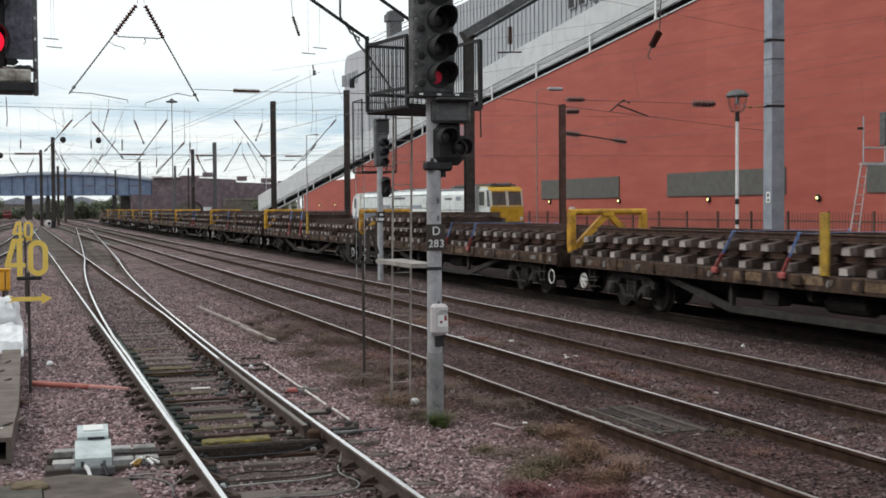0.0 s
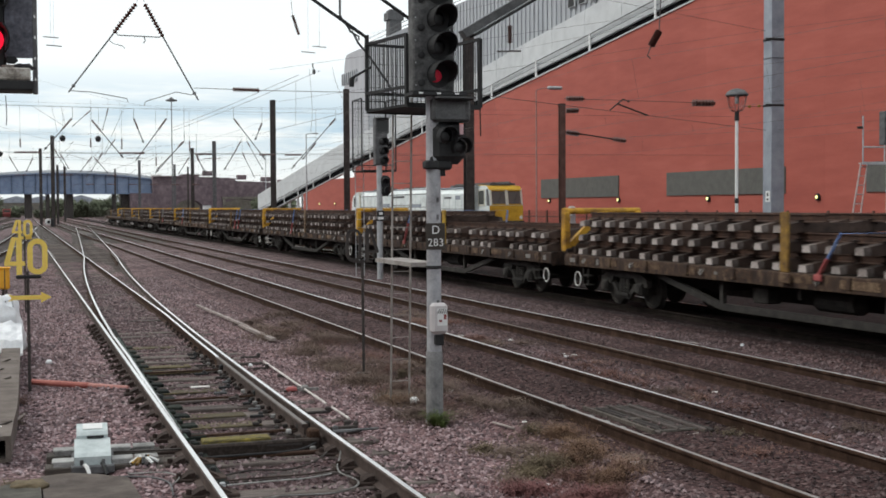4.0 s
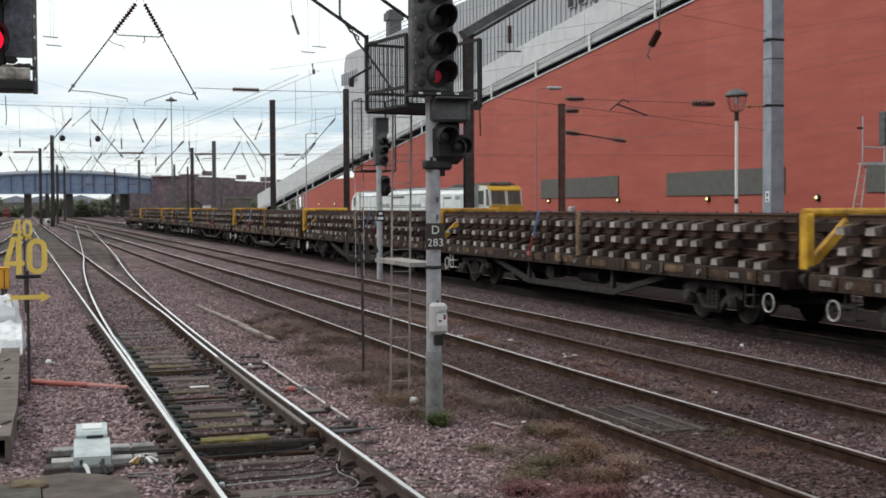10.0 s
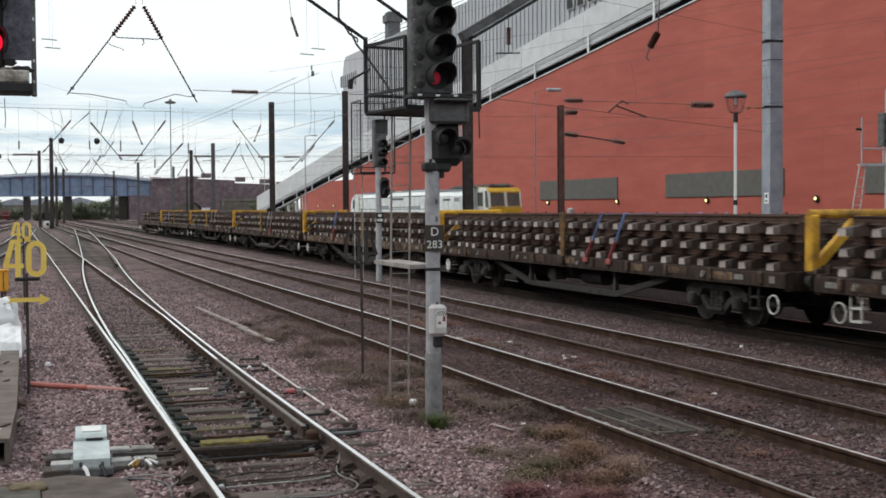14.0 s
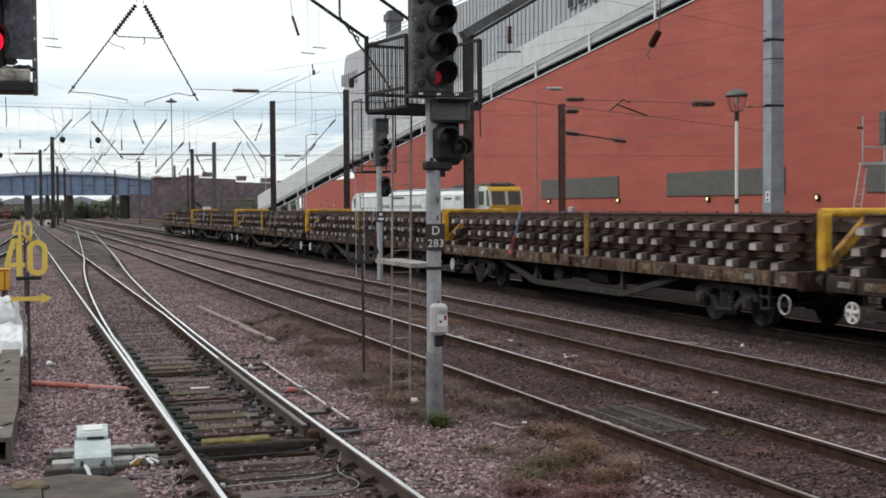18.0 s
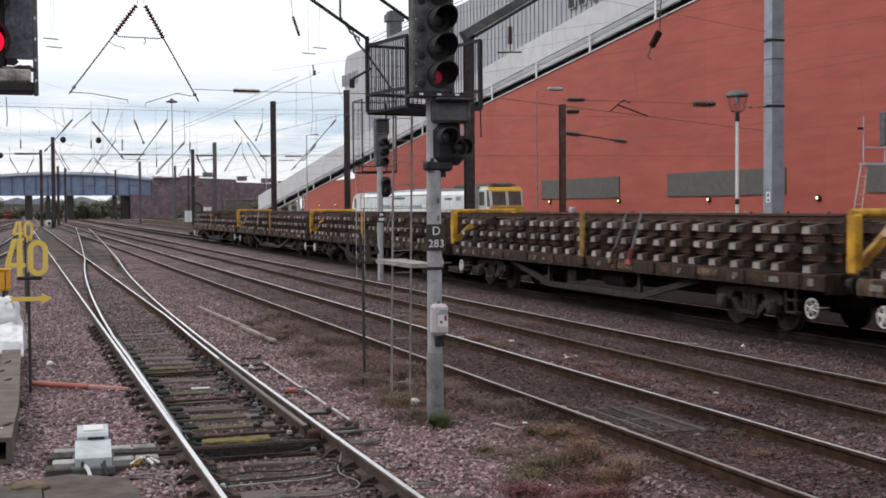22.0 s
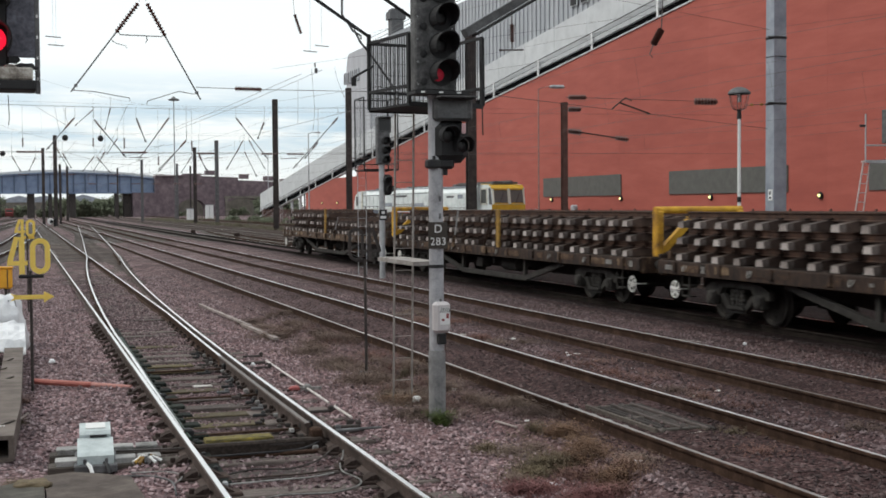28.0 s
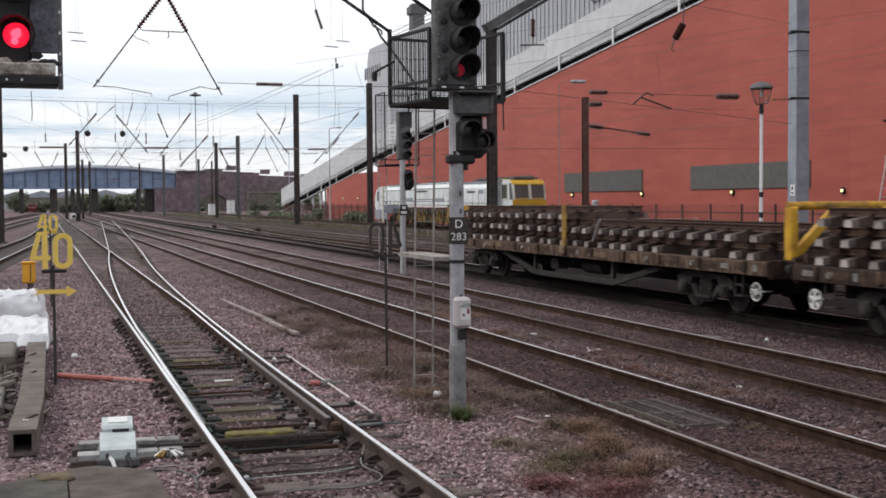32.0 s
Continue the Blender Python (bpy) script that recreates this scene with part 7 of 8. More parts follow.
# ---- lamps and tall posts far off ----
def street_lamp(x, y, top, reach, label, base=-0.2, mat=M_GALV, r=0.1):
    l = thing("street_lamp", label, "street lamp", pose(x, y, base))
    h = top - base
    part("pole", Geo().tube((0, 0, 0), (0, 0, h), r, r * 0.6, 8), mat, l)
    part("arm", Geo().path([(0, 0, h), (reach * 0.5, 0, h + 0.12), (reach, 0, h + 0.14)], r * 0.4), mat, l)
    part("head", Geo().box((reach + 0.25, 0, h + 0.14), (0.75, 0.26, 0.16), b=0.05), M_GALV, l)


street_lamp(34.4, 150, 11.2, 0.9, "tall grey street lamp by the sloping walkway")
street_lamp(24.3, 56.0, 7.95, 0.75, "thin lamp post with a short arm before the red wall", mat=M_RODRUST, r=0.045)
street_lamp(45, 230, 12.0, 0.9, "tall grey street lamp by the sloping walkway")
fl = thing("floodlight_mast", "very tall slim floodlight mast with round head", "floodlight", pose(30.3, 250, -0.2))
part("pole", Geo().tube((0, 0, 0), (0, 0, 23.4), 0.12, 0.08, 8), M_DARKGREY, fl)
part("ring", Geo().lathe([(0.5, 23.4), (1.1, 23.5), (1.1, 23.75), (0.5, 23.9), (0.1, 24.3)], n=14), M_DARKGREY, fl)
for x, y, h in ((40, 300, 12), (22, 285, 11)):
    mast_h("overhead_mast", x, y, h, 0.35, M_BROWN, DARKMAST)


# ---- parked maintenance vehicle ----
M_CABYEL = material("cab_warning_yellow", [(0.42, 0.24, 0.02), (0.6, 0.36, 0.03), (0.68, 0.43, 0.06)], 2.5, 0.5, 0, 0.05, var=0.1)
M_CREAM = material("cream_frame_paint", [(0.55, 0.53, 0.45), (0.72, 0.7, 0.62)], 5, 0.5, 0, 0.03)
M_TAMPER = material("grimy_yellow_machinery", [(0.03, 0.022, 0.016), (0.15, 0.1, 0.035), (0.4, 0.27, 0.07)], 5, 0.75, 0, 0.2, var=0.5)
M_CABBLUE = material("blue_grey_lining", [(0.07, 0.085, 0.12), (0.15, 0.17, 0.21)], 3, 0.5, 0, 0.04)


def build_vehicle():
    v = thing("maintenance_vehicle", "white rail maintenance vehicle with yellow cab and dark windscreens", "rail vehicle", pose(32.9, 0, 0))
    y0 = 80.9
    # cab: its front slopes back a little above the waist
    prof = [(y0, 1.2), (y0, 2.3), (y0 + 0.25, 3.5), (y0 + 0.8, 3.75), (y0 + 4.6, 3.8), (y0 + 4.6, 1.2)]
    cab = part("cab", Geo().prism(prof, "x", -1.35, 1.18), M_WAGONWHITE, v)
    part("yellow_front", Geo().prism([(y0 - 0.03, 1.0), (y0 - 0.03, 2.34), (y0 + 0.1, 2.34), (y0 + 0.1, 1.0)], "x", -1.34, 1.17), M_CABYEL, cab)
    part("yellow_brow", Geo().prism([(y0 + 0.2, 3.46), (y0 + 0.45, 3.72), (y0 + 2.4, 3.84), (y0 + 2.4, 3.6), (y0 + 0.4, 3.44)], "x", -1.3, 1.14), M_CABYEL, cab)
    for x0, x1 in ((-1.2, -0.1), (0.04, 1.06)):
        w = part("windscreen", Geo().prism([(y0 - 0.02, 2.44), (y0 + 0.2, 3.38), (y0 + 0.3, 3.38), (y0 + 0.1, 2.44)], "x", x0, x1), M_GLASS, cab)
        part("frame", Geo().beam((x0, y0 + 0.0, 2.42), (x1, y0 + 0.0, 2.42), 0.08, 0.07).beam((x0, y0 + 0.18, 3.4), (x1, y0 + 0.18, 3.4), 0.08, 0.07), M_CABYEL, w, "yellow sill and head")
        part("upright", Geo().beam((x0, y0 - 0.02, 2.4), (x0, y0 + 0.18, 3.4), 0.08, 0.08).beam((x1, y0 - 0.02, 2.4), (x1, y0 + 0.18, 3.4), 0.06, 0.08), M_CREAM, w, "pale window upright")
        part("wiper", Geo().beam(((x0 + x1) / 2 - 0.1, y0 - 0.06, 2.5), ((x0 + x1) / 2 + 0.25, y0 + 0.1, 3.2), 0.02, 0.02), M_BLACK, w)
    sw = part("side_window", Geo().box((-1.36, y0 + 1.5, 2.92), (0.05, 1.1, 1.0), b=0.02), M_GLASS, cab)
    part("frame", Geo().box((-1.37, y0 + 0.9, 2.92), (0.06, 0.12, 1.15)).box((-1.37, y0 + 2.1, 2.92), (0.06, 0.12, 1.15)).box((-1.37, y0 + 1.5, 3.45), (0.06, 1.3, 0.1)).box((-1.37, y0 + 1.5, 2.38), (0.06, 1.3, 0.1)), M_CREAM, sw)
    part("dark_pillar", Geo().prism([(y0 - 0.01, 2.34), (y0 + 0.5, 2.34), (y0 + 0.62, 3.5), (y0 + 0.26, 3.5)], "x", -1.37, -1.34), M_DARKGREY, cab)
    part("door", Geo().box((-1.37, y0 + 3.4, 2.55), (0.05, 1.0, 2.1), b=0.02), M_WAGONWHITE, cab)
    part("roof_gear", Geo().box((-0.1, y0 + 2.6, 3.86), (1.9, 4.0, 0.12)).box((-0.7, y0 + 1.0, 3.92), (0.2, 0.4, 0.15)).box((0.5, y0 + 1.0, 3.9), (0.2, 0.4, 0.2)), M_DARKGREY, v)
    part("headlamp", Geo().lathe([(0.12, -0.05), (0.12, 0.03)], (-0.95, y0 - 0.04, 1.5), "y", 10), M_WHITE, cab)
    part("headlamp", Geo().lathe([(0.12, -0.05), (0.12, 0.03)], (1.0, y0 - 0.04, 1.5), "y", 10), M_WHITE, cab)
    # long engine house in sections
    for a, b, t in ((y0 + 5, y0 + 12.5, 3.62), (y0 + 13.4, y0 + 24, 3.78), (y0 + 24.1, y0 + 33.5, 3.7)):
        h = part("body_section", Geo().prism([(-1.35, 1.75), (1.35, 1.75), (1.35, t - 0.4), (1.05, t), (-1.05, t), (-1.35, t - 0.4)], "y", a, b), M_WAGONWHITE, v)
        k = a + 1.2
        while k < b - 0.6:
            part("panel_door", Geo().box((-1.37, k, 2.6), (0.04, 1.15, 1.3), b=0.01), M_WAGONWHITE, h)
            k += 1.35
    for k, w_, zz in ((6.4, 1.1, 2.95), (16.8, 3.2, 2.35), (25.4, 2.6, 2.4)):
        part("side_grille", Geo().box((-1.385, y0 + k, zz), (0.03, w_, 0.3), b=0.01), M_MAST, v)
    for k in (9.5, 16.0, 18.6, 21.5, 27.0, 31.0):
        part("roof_vent", Geo().box((-0.3, y0 + k, 3.8), (0.9, 0.8, 0.22), b=0.04), M_DARKGREY, v)
    part("roof_edge", Geo().beam((-1.1, y0 + 5.2, 3.66), (-1.1, y0 + 33, 3.74), 0.12, 0.1), M_MAST, v)
    part("shadow_gap", Geo().box((-1.36, y0 + 29.6, 2.12), (0.05, 7.0, 0.26)), M_DARKGREY, v)
    for k, zz in ((18.7, 3.3), (18.7, 2.25), (28.8, 3.25), (28.8, 2.25), (8.7, 2.1)):
        part("waist_line", Geo().box((-1.38, y0 + k, zz), (0.03, 10.2 if k > 10 else 7.0, 0.05)), M_DARKGREY, v)
    part("side_panel", Geo().box((-1.37, y0 + 31.0, 1.55), (0.04, 5.0, 0.75), b=0.02), M_CABBLUE, v, "blue-grey lower panel")
    part("hand_rail", Geo().tube((-1.42, y0 + 13.5, 2.0), (-1.42, y0 + 33, 2.0), 0.025, n=6), M_CREAM, v)
    part("yellow_valance", Geo().box((-1.3, y0 + 8.6, 1.62), (0.1, 7.4, 0.34), b=0.03), M_CABYEL, v)
    part("sign_bar", Geo().box((-1.4, y0 + 8.6, 2.95), (0.03, 1.6, 0.14)), M_DARKGREY, v)
    part("sign_bar", Geo().box((-1.4, y0 + 21.5, 3.1), (0.03, 3.6, 0.16)), M_DARKGREY, v)
    part("exhaust", Geo().box((-0.9, y0 + 13.5, 3.05), (0.9, 1.5, 0.95), b=0.3), M_BLACK, v)
    part("exhaust_post", Geo().box((-1.25, y0 + 14.2, 1.8), (0.2, 0.9, 1.9), b=0.05), M_STAKE, v)
    rc = part("rear_cab", Geo().prism([(y0 + 33.6, 1.4), (y0 + 36.9, 1.4), (y0 + 37.3, 1.9), (y0 + 37.2, 2.7), (y0 + 36.7, 3.3), (y0 + 35.9, 3.62), (y0 + 34.8, 3.7), (y0 + 33.6, 3.7)], "x", -1.3, 1.3), M_WAGONWHITE, v)
    part("pillar", Geo().box((-1.36, y0 + 34.1, 2.0), (0.08, 0.35, 3.4)), M_CREAM, rc)
    part("rear_window", Geo().box((-1.32, y0 + 36.0, 2.75), (0.05, 0.7, 0.9)), M_GLASS, rc)
    part("frame", Geo().box((0, y0 + 19, 1.4), (2.5, 37.4, 0.35)), M_DARKGREY, v)
    part("skirt_panel", Geo().box((-1.28, y0 + 35, 1.0), (0.06, 4.5, 0.9)), M_MAST, v)
    part("deck_box", Geo().box((-0.9, y0 + 9, 1.78), (1.0, 6.0, 0.3), b=0.03), M_YELLOW, v)
    k = y0 + 14
    while k < y0 + 31:
        part("work_unit", Geo().box((-1.15, k, 1.0), (0.35, 0.9, 0.9), b=0.04).tube((-1.35, k, 0.5), (-1.35, k, 1.5), 0.07, n=8).box((-1.2, k + 0.7, 0.75), (0.25, 0.25, 0.6)).beam((-1.4, k - 0.4, 1.6), (-1.4, k + 0.3, 0.6), 0.09, 0.09), M_TAMPER, v)
        part("hydraulic_hose", Geo().bend([(-1.4, k + 0.2, 1.6), (-1.5, k + 0.35, 1.2), (-1.42, k + 0.5, 0.8)], 0.03, 6), M_BLACK, v)
        k += 1.45
    for k in (2.4, 4.4, 11.0, 12.6, 33.2, 35.2):
        part("wheelset", WHEELSET, (), v, m=pose(0, y0 + k, 0.43))
    part("buffer_beam", Geo().box((0, y0 - 0.05, 1.05), (2.5, 0.2, 0.45), b=0.03), M_BLACK, v)


build_vehicle()

for x, y, h, w in ((29.4, 221, 2.0, 1.2), (36.4, 246, 2.7, 1.5)):
    c = thing("relay_cabinet", "pale grey trackside equipment cabinet", "cabinet", pose(x, y, -0.25))
    part("case", Geo().box((0, 0, h / 2 + 0.15), (w, 0.8, h), b=0.04), M_WHITE, c)
    part("roof", Geo().box((0, 0, h + 0.2), (w + 0.2, 1.0, 0.1)), M_GALV, c)
    part("door_seam", Geo().box((0, -0.41, h / 2 + 0.15), (0.05, 0.02, h - 0.2)), M_DARKGREY, c)
    part("plinth", Geo().box((0, 0, 0.1), (w + 0.1, 0.9, 0.22)), M_CONC, c)
b = thing("vent_hood", "small pale grey vent hood by the palisade fence", "vent", pose(37.2, 79.5, -0.2))
part("shaft", Geo().box((0, 0, 0.9), (0.4, 0.4, 1.8)), M_GALV, b)
part("hood", Geo().box((0, 0, 2.1), (0.42, 0.5, 0.75), b=0.1), M_GALV, b)

# ---- platform end and near clutter ----
def build_bags():
    for i, (c, s, a) in enumerate((((-0.42, 24.0, -0.25), (0.62, 0.5, 0.98), 0.2), ((-1.45, 24.3, -0.25), (0.55, 0.5, 0.85), 0.2))):
        b = thing("bulk_bag", "bulging white woven bulk bag with creased sides", "bag", mesh=lumpy("bulk_bag", c, s, M_WHITEPL, 3 + i, a, 16, 30, 6), group="white bulk bags")
        for dx in (-0.25, 0.12, 0.36):
            z = c[2] + s[2] * 0.94
            part("lifting_loop", Geo().path([(c[0] + dx - 0.08, c[1] - 0.2, z - 0.1), (c[0] + dx - 0.05, c[1] - 0.28, z + 0.02), (c[0] + dx + 0.05, c[1] - 0.28, z + 0.02), (c[0] + dx + 0.08, c[1] - 0.2, z - 0.1)], 0.02), M_WHITEPL, b)
    sh = thing("plastic_sheet", "crumpled white plastic sheet hanging over the concrete", "sheet")
    g = Geo()
    nx, ny = 16, 10
    for j in range(ny + 1):
        for i in range(nx + 1):
            u, v = i / nx, j / ny
            x = -1.3 + 1.45 * u
            y = 21.4 + 1.6 * v
            z = 0.16 + 0.2 * v + 0.1 * noise.noise((x * 3, y * 3, 1.0)) + 0.05 * noise.noise((x * 8, y * 7, 5.0))
            if j == 0:
                z -= 0.12 + 0.12 * abs(math.sin(u * 9))
            g.v.append((x, y, z))
    for j in range(ny):
        for i in range(nx):
            k = j * (nx + 1) + i
            g.f.append((k, k + 1, k + nx + 2, k + nx + 1))
            g.mi.append(0)
    o = part("sheet", g, M_WHITEPL, sh)
    so = o.modifiers.new("thick", "SOLIDIFY")
    so.thickness = 0.008
    hp = thing("concrete_rubble_bed", "broken concrete slabs and rubble beside the trough", "rubble")
    rng = random.Random(4)
    for i in range(46):
        s = rng.uniform(0.08, 0.3)
        part("slab_piece", Geo().box((0, 0, 0), (s, s * rng.uniform(0.5, 1.1), s * rng.uniform(0.25, 0.5)), b=0.015), M_CONC, hp, m=pose(rng.uniform(-1.3, -0.35), rng.uniform(13.2, 21.5), -0.14 + rng.uniform(0, 0.14), rng.uniform(-20, 20), rng.uniform(-20, 20), rng.uniform(0, 180)))
    part("slab", Geo().box((-0.9, 16.6, -0.1), (0.95, 2.6, 0.14), b=0.02), M_CONC, hp, m=pose(0, 0, 0, 0, 2, 0))
    part("bed", Geo().box((-1.0, 21.0, -0.06), (1.3, 2.6, 0.3), b=0.04), M_CONC, hp)
    for i in range(16):
        a = rng.uniform(0, 6.28)
        x, y = rng.uniform(-1.0, -0.35), rng.uniform(13.6, 20)
        part("stick", Geo().tube((x, y, -0.05), (x + 0.5 * math.cos(a), y + 0.5 * math.sin(a), 0.1), 0.012, n=5), M_TIMBER, hp)


build_bags()


M_TROUGH = material("brown_worn_concrete", [(0.075, 0.058, 0.05), (0.125, 0.102, 0.09), (0.18, 0.152, 0.136)], 4, 0.9, 0, 0.3, big=0.7)


def build_trough():
    t = thing("cable_trough", "old concrete cable trough with an open dark end", "cable trough")
    bends = [(13.15, -0.18), (14.55, -0.135), (15.2, -0.1), (18.8, -0.06), (21.6, -0.03)]

    def centre(y):
        for (a, xa), (b, xb) in zip(bends, bends[1:]):
            if y <= b:
                return xa + (xb - xa) * (y - a) / (b - a)
        return bends[-1][1]
    y, k = 13.15, 0
    while y < 21.4:
        e = y + 0.92
        p, q = centre(y), centre(e)
        for dx in (-0.115, 0.115):
            part("trough_side", Geo().beam((p + dx, y + 0.004, -0.085), (q + dx, e - 0.004, -0.085), 0.05, 0.22), M_TROUGH, t)
        part("trough_floor", Geo().beam((p, y + 0.004, -0.18), (q, e - 0.004, -0.18), 0.2, 0.04), M_TROUGH, t)
        part("lid", Geo().beam((p, y + 0.003, 0.047 + 0.002 * (k % 2)), (q, e - 0.003, 0.047 + 0.002 * (k % 3)), 0.285, 0.042), M_TROUGH, t)
        y = e
        k += 1
    # black block in the hollow stands in for the darkness of the mouth
    part("dark_fill", Geo().beam((centre(13.9), 13.9, -0.085), (centre(15), 15.0, -0.085), 0.17, 0.17), M_DARKVOID, t)
    part("white_mark", text_mesh("n", 0.12, 0.002, M_WHITE), (), t, m=pose(-0.15, 13.75, 0.0715))


build_trough()


def build_platform_end():
    s = thing("concrete_slab", "worn concrete slab at the foot of the platform ramp", "slab")
    edge = [(0.22, 12.03), (0.48, 12.1), (0.72, 11.95), (0.98, 11.7), (1.03, 10.6), (1.2, 9.0), (1.3, 6.0), (0.25, 6.0)]
    part("slab", Geo().prism(edge, "z", -0.32, -0.13), material("brown_stained_concrete", [(0.038, 0.029, 0.026), (0.082, 0.064, 0.056), (0.14, 0.115, 0.102)], 4, 0.9, 0, 0.4, big=0.9), s)
    part("mossy_slab", Geo().prism([(-1.9, 5.0), (0.2, 5.0), (0.21, 11.72), (0.02, 11.75), (-0.3, 11.5), (-0.9, 11.35), (-1.9, 11.3)], "z", -0.32, -0.11), material("damp_dark_concrete", [(0.03, 0.027, 0.023), (0.065, 0.059, 0.05), (0.12, 0.11, 0.094)], 4, 0.9, 0, 0.4, big=0.9), s)
    part("moss_edge", lumpy("moss_edge", (0.12, 11.6, -0.13), (0.16, 0.14, 0.05), M_OLIVEWEED, 8.0, 0.4, 5, 14, 9), (), s)
    part("ramp", Geo().prism([(6.0, -0.3), (6.0, -0.1), (-1.5, 0.75), (-6.0, 0.75), (-6.0, -0.3)], "x", -6, 1.0), M_CONC, s)


build_platform_end()


M_COVER = material("dull_grey_cover", [(0.13, 0.125, 0.12), (0.27, 0.265, 0.26), (0.42, 0.415, 0.41)], 6, 0.7, 0.1, 0.15, var=0.3)


def build_point_machine():
    p = thing("point_machine", "pale grey-blue point machine case on two bearers", "point machine", pose(0.72, 12.62, -0.2, 0, 0, -3))
    body = part("case", Geo().prism([(-0.34, 0.05), (-0.34, 0.17), (-0.29, 0.2), (0.1, 0.27), (0.1, 0.05)], "x", -0.17, 0.17), M_BOX, p)
    part("lid", Geo().prism([(0.1, 0.05), (0.1, 0.3), (0.14, 0.33), (0.4, 0.37), (0.44, 0.34), (0.44, 0.05)], "x", -0.15, 0.15), M_BOX, p)
    part("lid_plate", Geo().prism([(0.2, 0.343), (0.36, 0.368), (0.36, 0.374), (0.2, 0.349)], "x", -0.09, 0.1), M_WHITE, p)
    part("lid_slot", Geo().box((0.03, 0.09, 0.285), (0.16, 0.03, 0.02)), M_BLACK, p)
    part("skirt", Geo().box((0, 0.03, 0.05), (0.4, 0.84, 0.08), b=0.01), M_DARKGREY, p)
    for x in (-0.1, 0.1):
        part("latch", Geo().box((x, -0.345, 0.12), (0.03, 0.02, 0.05), b=0.005), M_DARKGREY, body)
    for x in (-0.08, 0.08):
        part("cable_gland", Geo().path([(x, -0.33, 0.1), (x + 0.03, -0.42, 0.08), (x + 0.05, -0.48, 0.02)], 0.02), M_WHITE if x < 0 else M_BLACK, p)
    for y in (-0.12, 0.46):
        part("bearer", Geo().box((0.18, y, 0.0), (1.25, 0.24, 0.12), b=0.012), M_TIMBER, p)
        for x0, x1 in ((-0.38, -0.17), (0.18, 0.38), (0.4, 0.62)):
            part("cover_plate", Geo().box(((x0 + x1) / 2, y, 0.1), (x1 - x0, 0.19, 0.03), b=0.008).box(((x0 + x1) / 2, y - 0.05, 0.075), (x1 - x0 - 0.03, 0.1, 0.03)), M_COVER, p)
    part("drive_rod", Geo().beam((0.2, 0.1, 0.12), (2.1, 0.16, 0.08), 0.035, 0.016), M_BROWN, p)
    c = thing("cable_tie_bundle", "small bundle of yellow and white cable ends", "cables", pose(1.18, 12.35, -0.2))
    rng = random.Random(2)
    for i in range(12):
        a = rng.uniform(0, 6.28)
        part("cable_end", Geo().path([(0, 0, 0.02), (0.07 * math.cos(a), 0.07 * math.sin(a), 0.12), (0.15 * math.cos(a), 0.15 * math.sin(a), 0.08)], 0.017), (M_PALEYEL, M_WHITE, M_BLACK)[i % 3], c)


build_point_machine()

pipe = thing("red_conduit", "faded red plastic conduit lying from the sign to the rail", "conduit")
part("length", Geo().tube((0.22, 18.75, -0.14), (1.0, 18.05, -0.14), 0.042, n=10), material("faded_red_plastic", [(0.27, 0.07, 0.058), (0.38, 0.13, 0.105)], 6, 0.6, 0, 0.1), pipe)
part("sleeve", Geo().tube((0.98, 18.07, -0.14), (1.5, 17.62, -0.15), 0.038, n=10), material("pink_plastic", [(0.36, 0.15, 0.13), (0.48, 0.24, 0.21)], 5, 0.6, 0, 0.05), pipe)

for name, label, p0, p1, w, h, mat in (
    ("plank", "long pale wooden plank lying on the ballast", (4.42, 31.7, -0.13), (4.6, 25.6, -0.13), 0.07, 0.045, M_PALEWOOD),
    ("plank", "short weathered plank lying on the ballast", (4.55, 26.2, -0.15), (4.64, 23.1, -0.15), 0.1, 0.05, M_PALEWOOD),
):
    o = thing(name, label, "plank", group="planks on the ballast")
    part("board", Geo().beam(p0, p1, w, h), mat, o)

M_PINKRED = material("faded_pink_red_paint", [(0.26, 0.06, 0.06), (0.4, 0.12, 0.115)], 8, 0.6, 0, 0.1)
rod = thing("point_rodding", "pale steel rod on stools beside the turnout", "rodding")
M_ROD = material("bare_pale_steel", [(0.4, 0.36, 0.34), (0.62, 0.58, 0.56), (0.72, 0.7, 0.68)], 5, 0.55, 0.1, 0.1, var=0.2)
part("rod", Geo().tube((3.74, 19.46, -0.09), (3.65, 14.95, -0.09), 0.015, n=8), M_ROD, rod)
part("rod", Geo().tube((3.65, 14.65, -0.09), (3.64, 13.82, -0.09), 0.015, n=8), M_ROD, rod)
for y in (19.3, 18.0, 14.8, 13.82):
    part("stool", Geo().box((3.74 - (19.46 - y) * 0.02, y, -0.16), (0.09, 0.06, 0.1), b=0.01), M_BROWN, rod)
part("crank", Geo().beam((3.56, 16.36, -0.1), (3.84, 16.16, -0.08), 0.05, 0.04).box((3.69, 16.3, -0.09), (0.09, 0.11, 0.1), b=0.02), M_COVER, rod, "dull grey crank")
part("red_cover", lumpy("red_cover", (3.52, 16.34, -0.11), (0.075, 0.065, 0.05), M_PINKRED, 4.0, 0.25, 8, 14, 5), (), rod, "faded red cover")
part("bracket", Geo().box((3.5, 13.38, -0.15), (0.34, 0.06, 0.035), b=0.01).box((3.72, 13.3, -0.13), (0.26, 0.03, 0.025), b=0.008).box((3.38, 13.43, -0.12), (0.06, 0.06, 0.06), b=0.015), M_DARKGREY, rod, "grey clamp bracket")
part("bracket", Geo().box((3.55, 19.5, -0.13), (0.36, 0.07, 0.05), b=0.012), M_BROWN, rod)

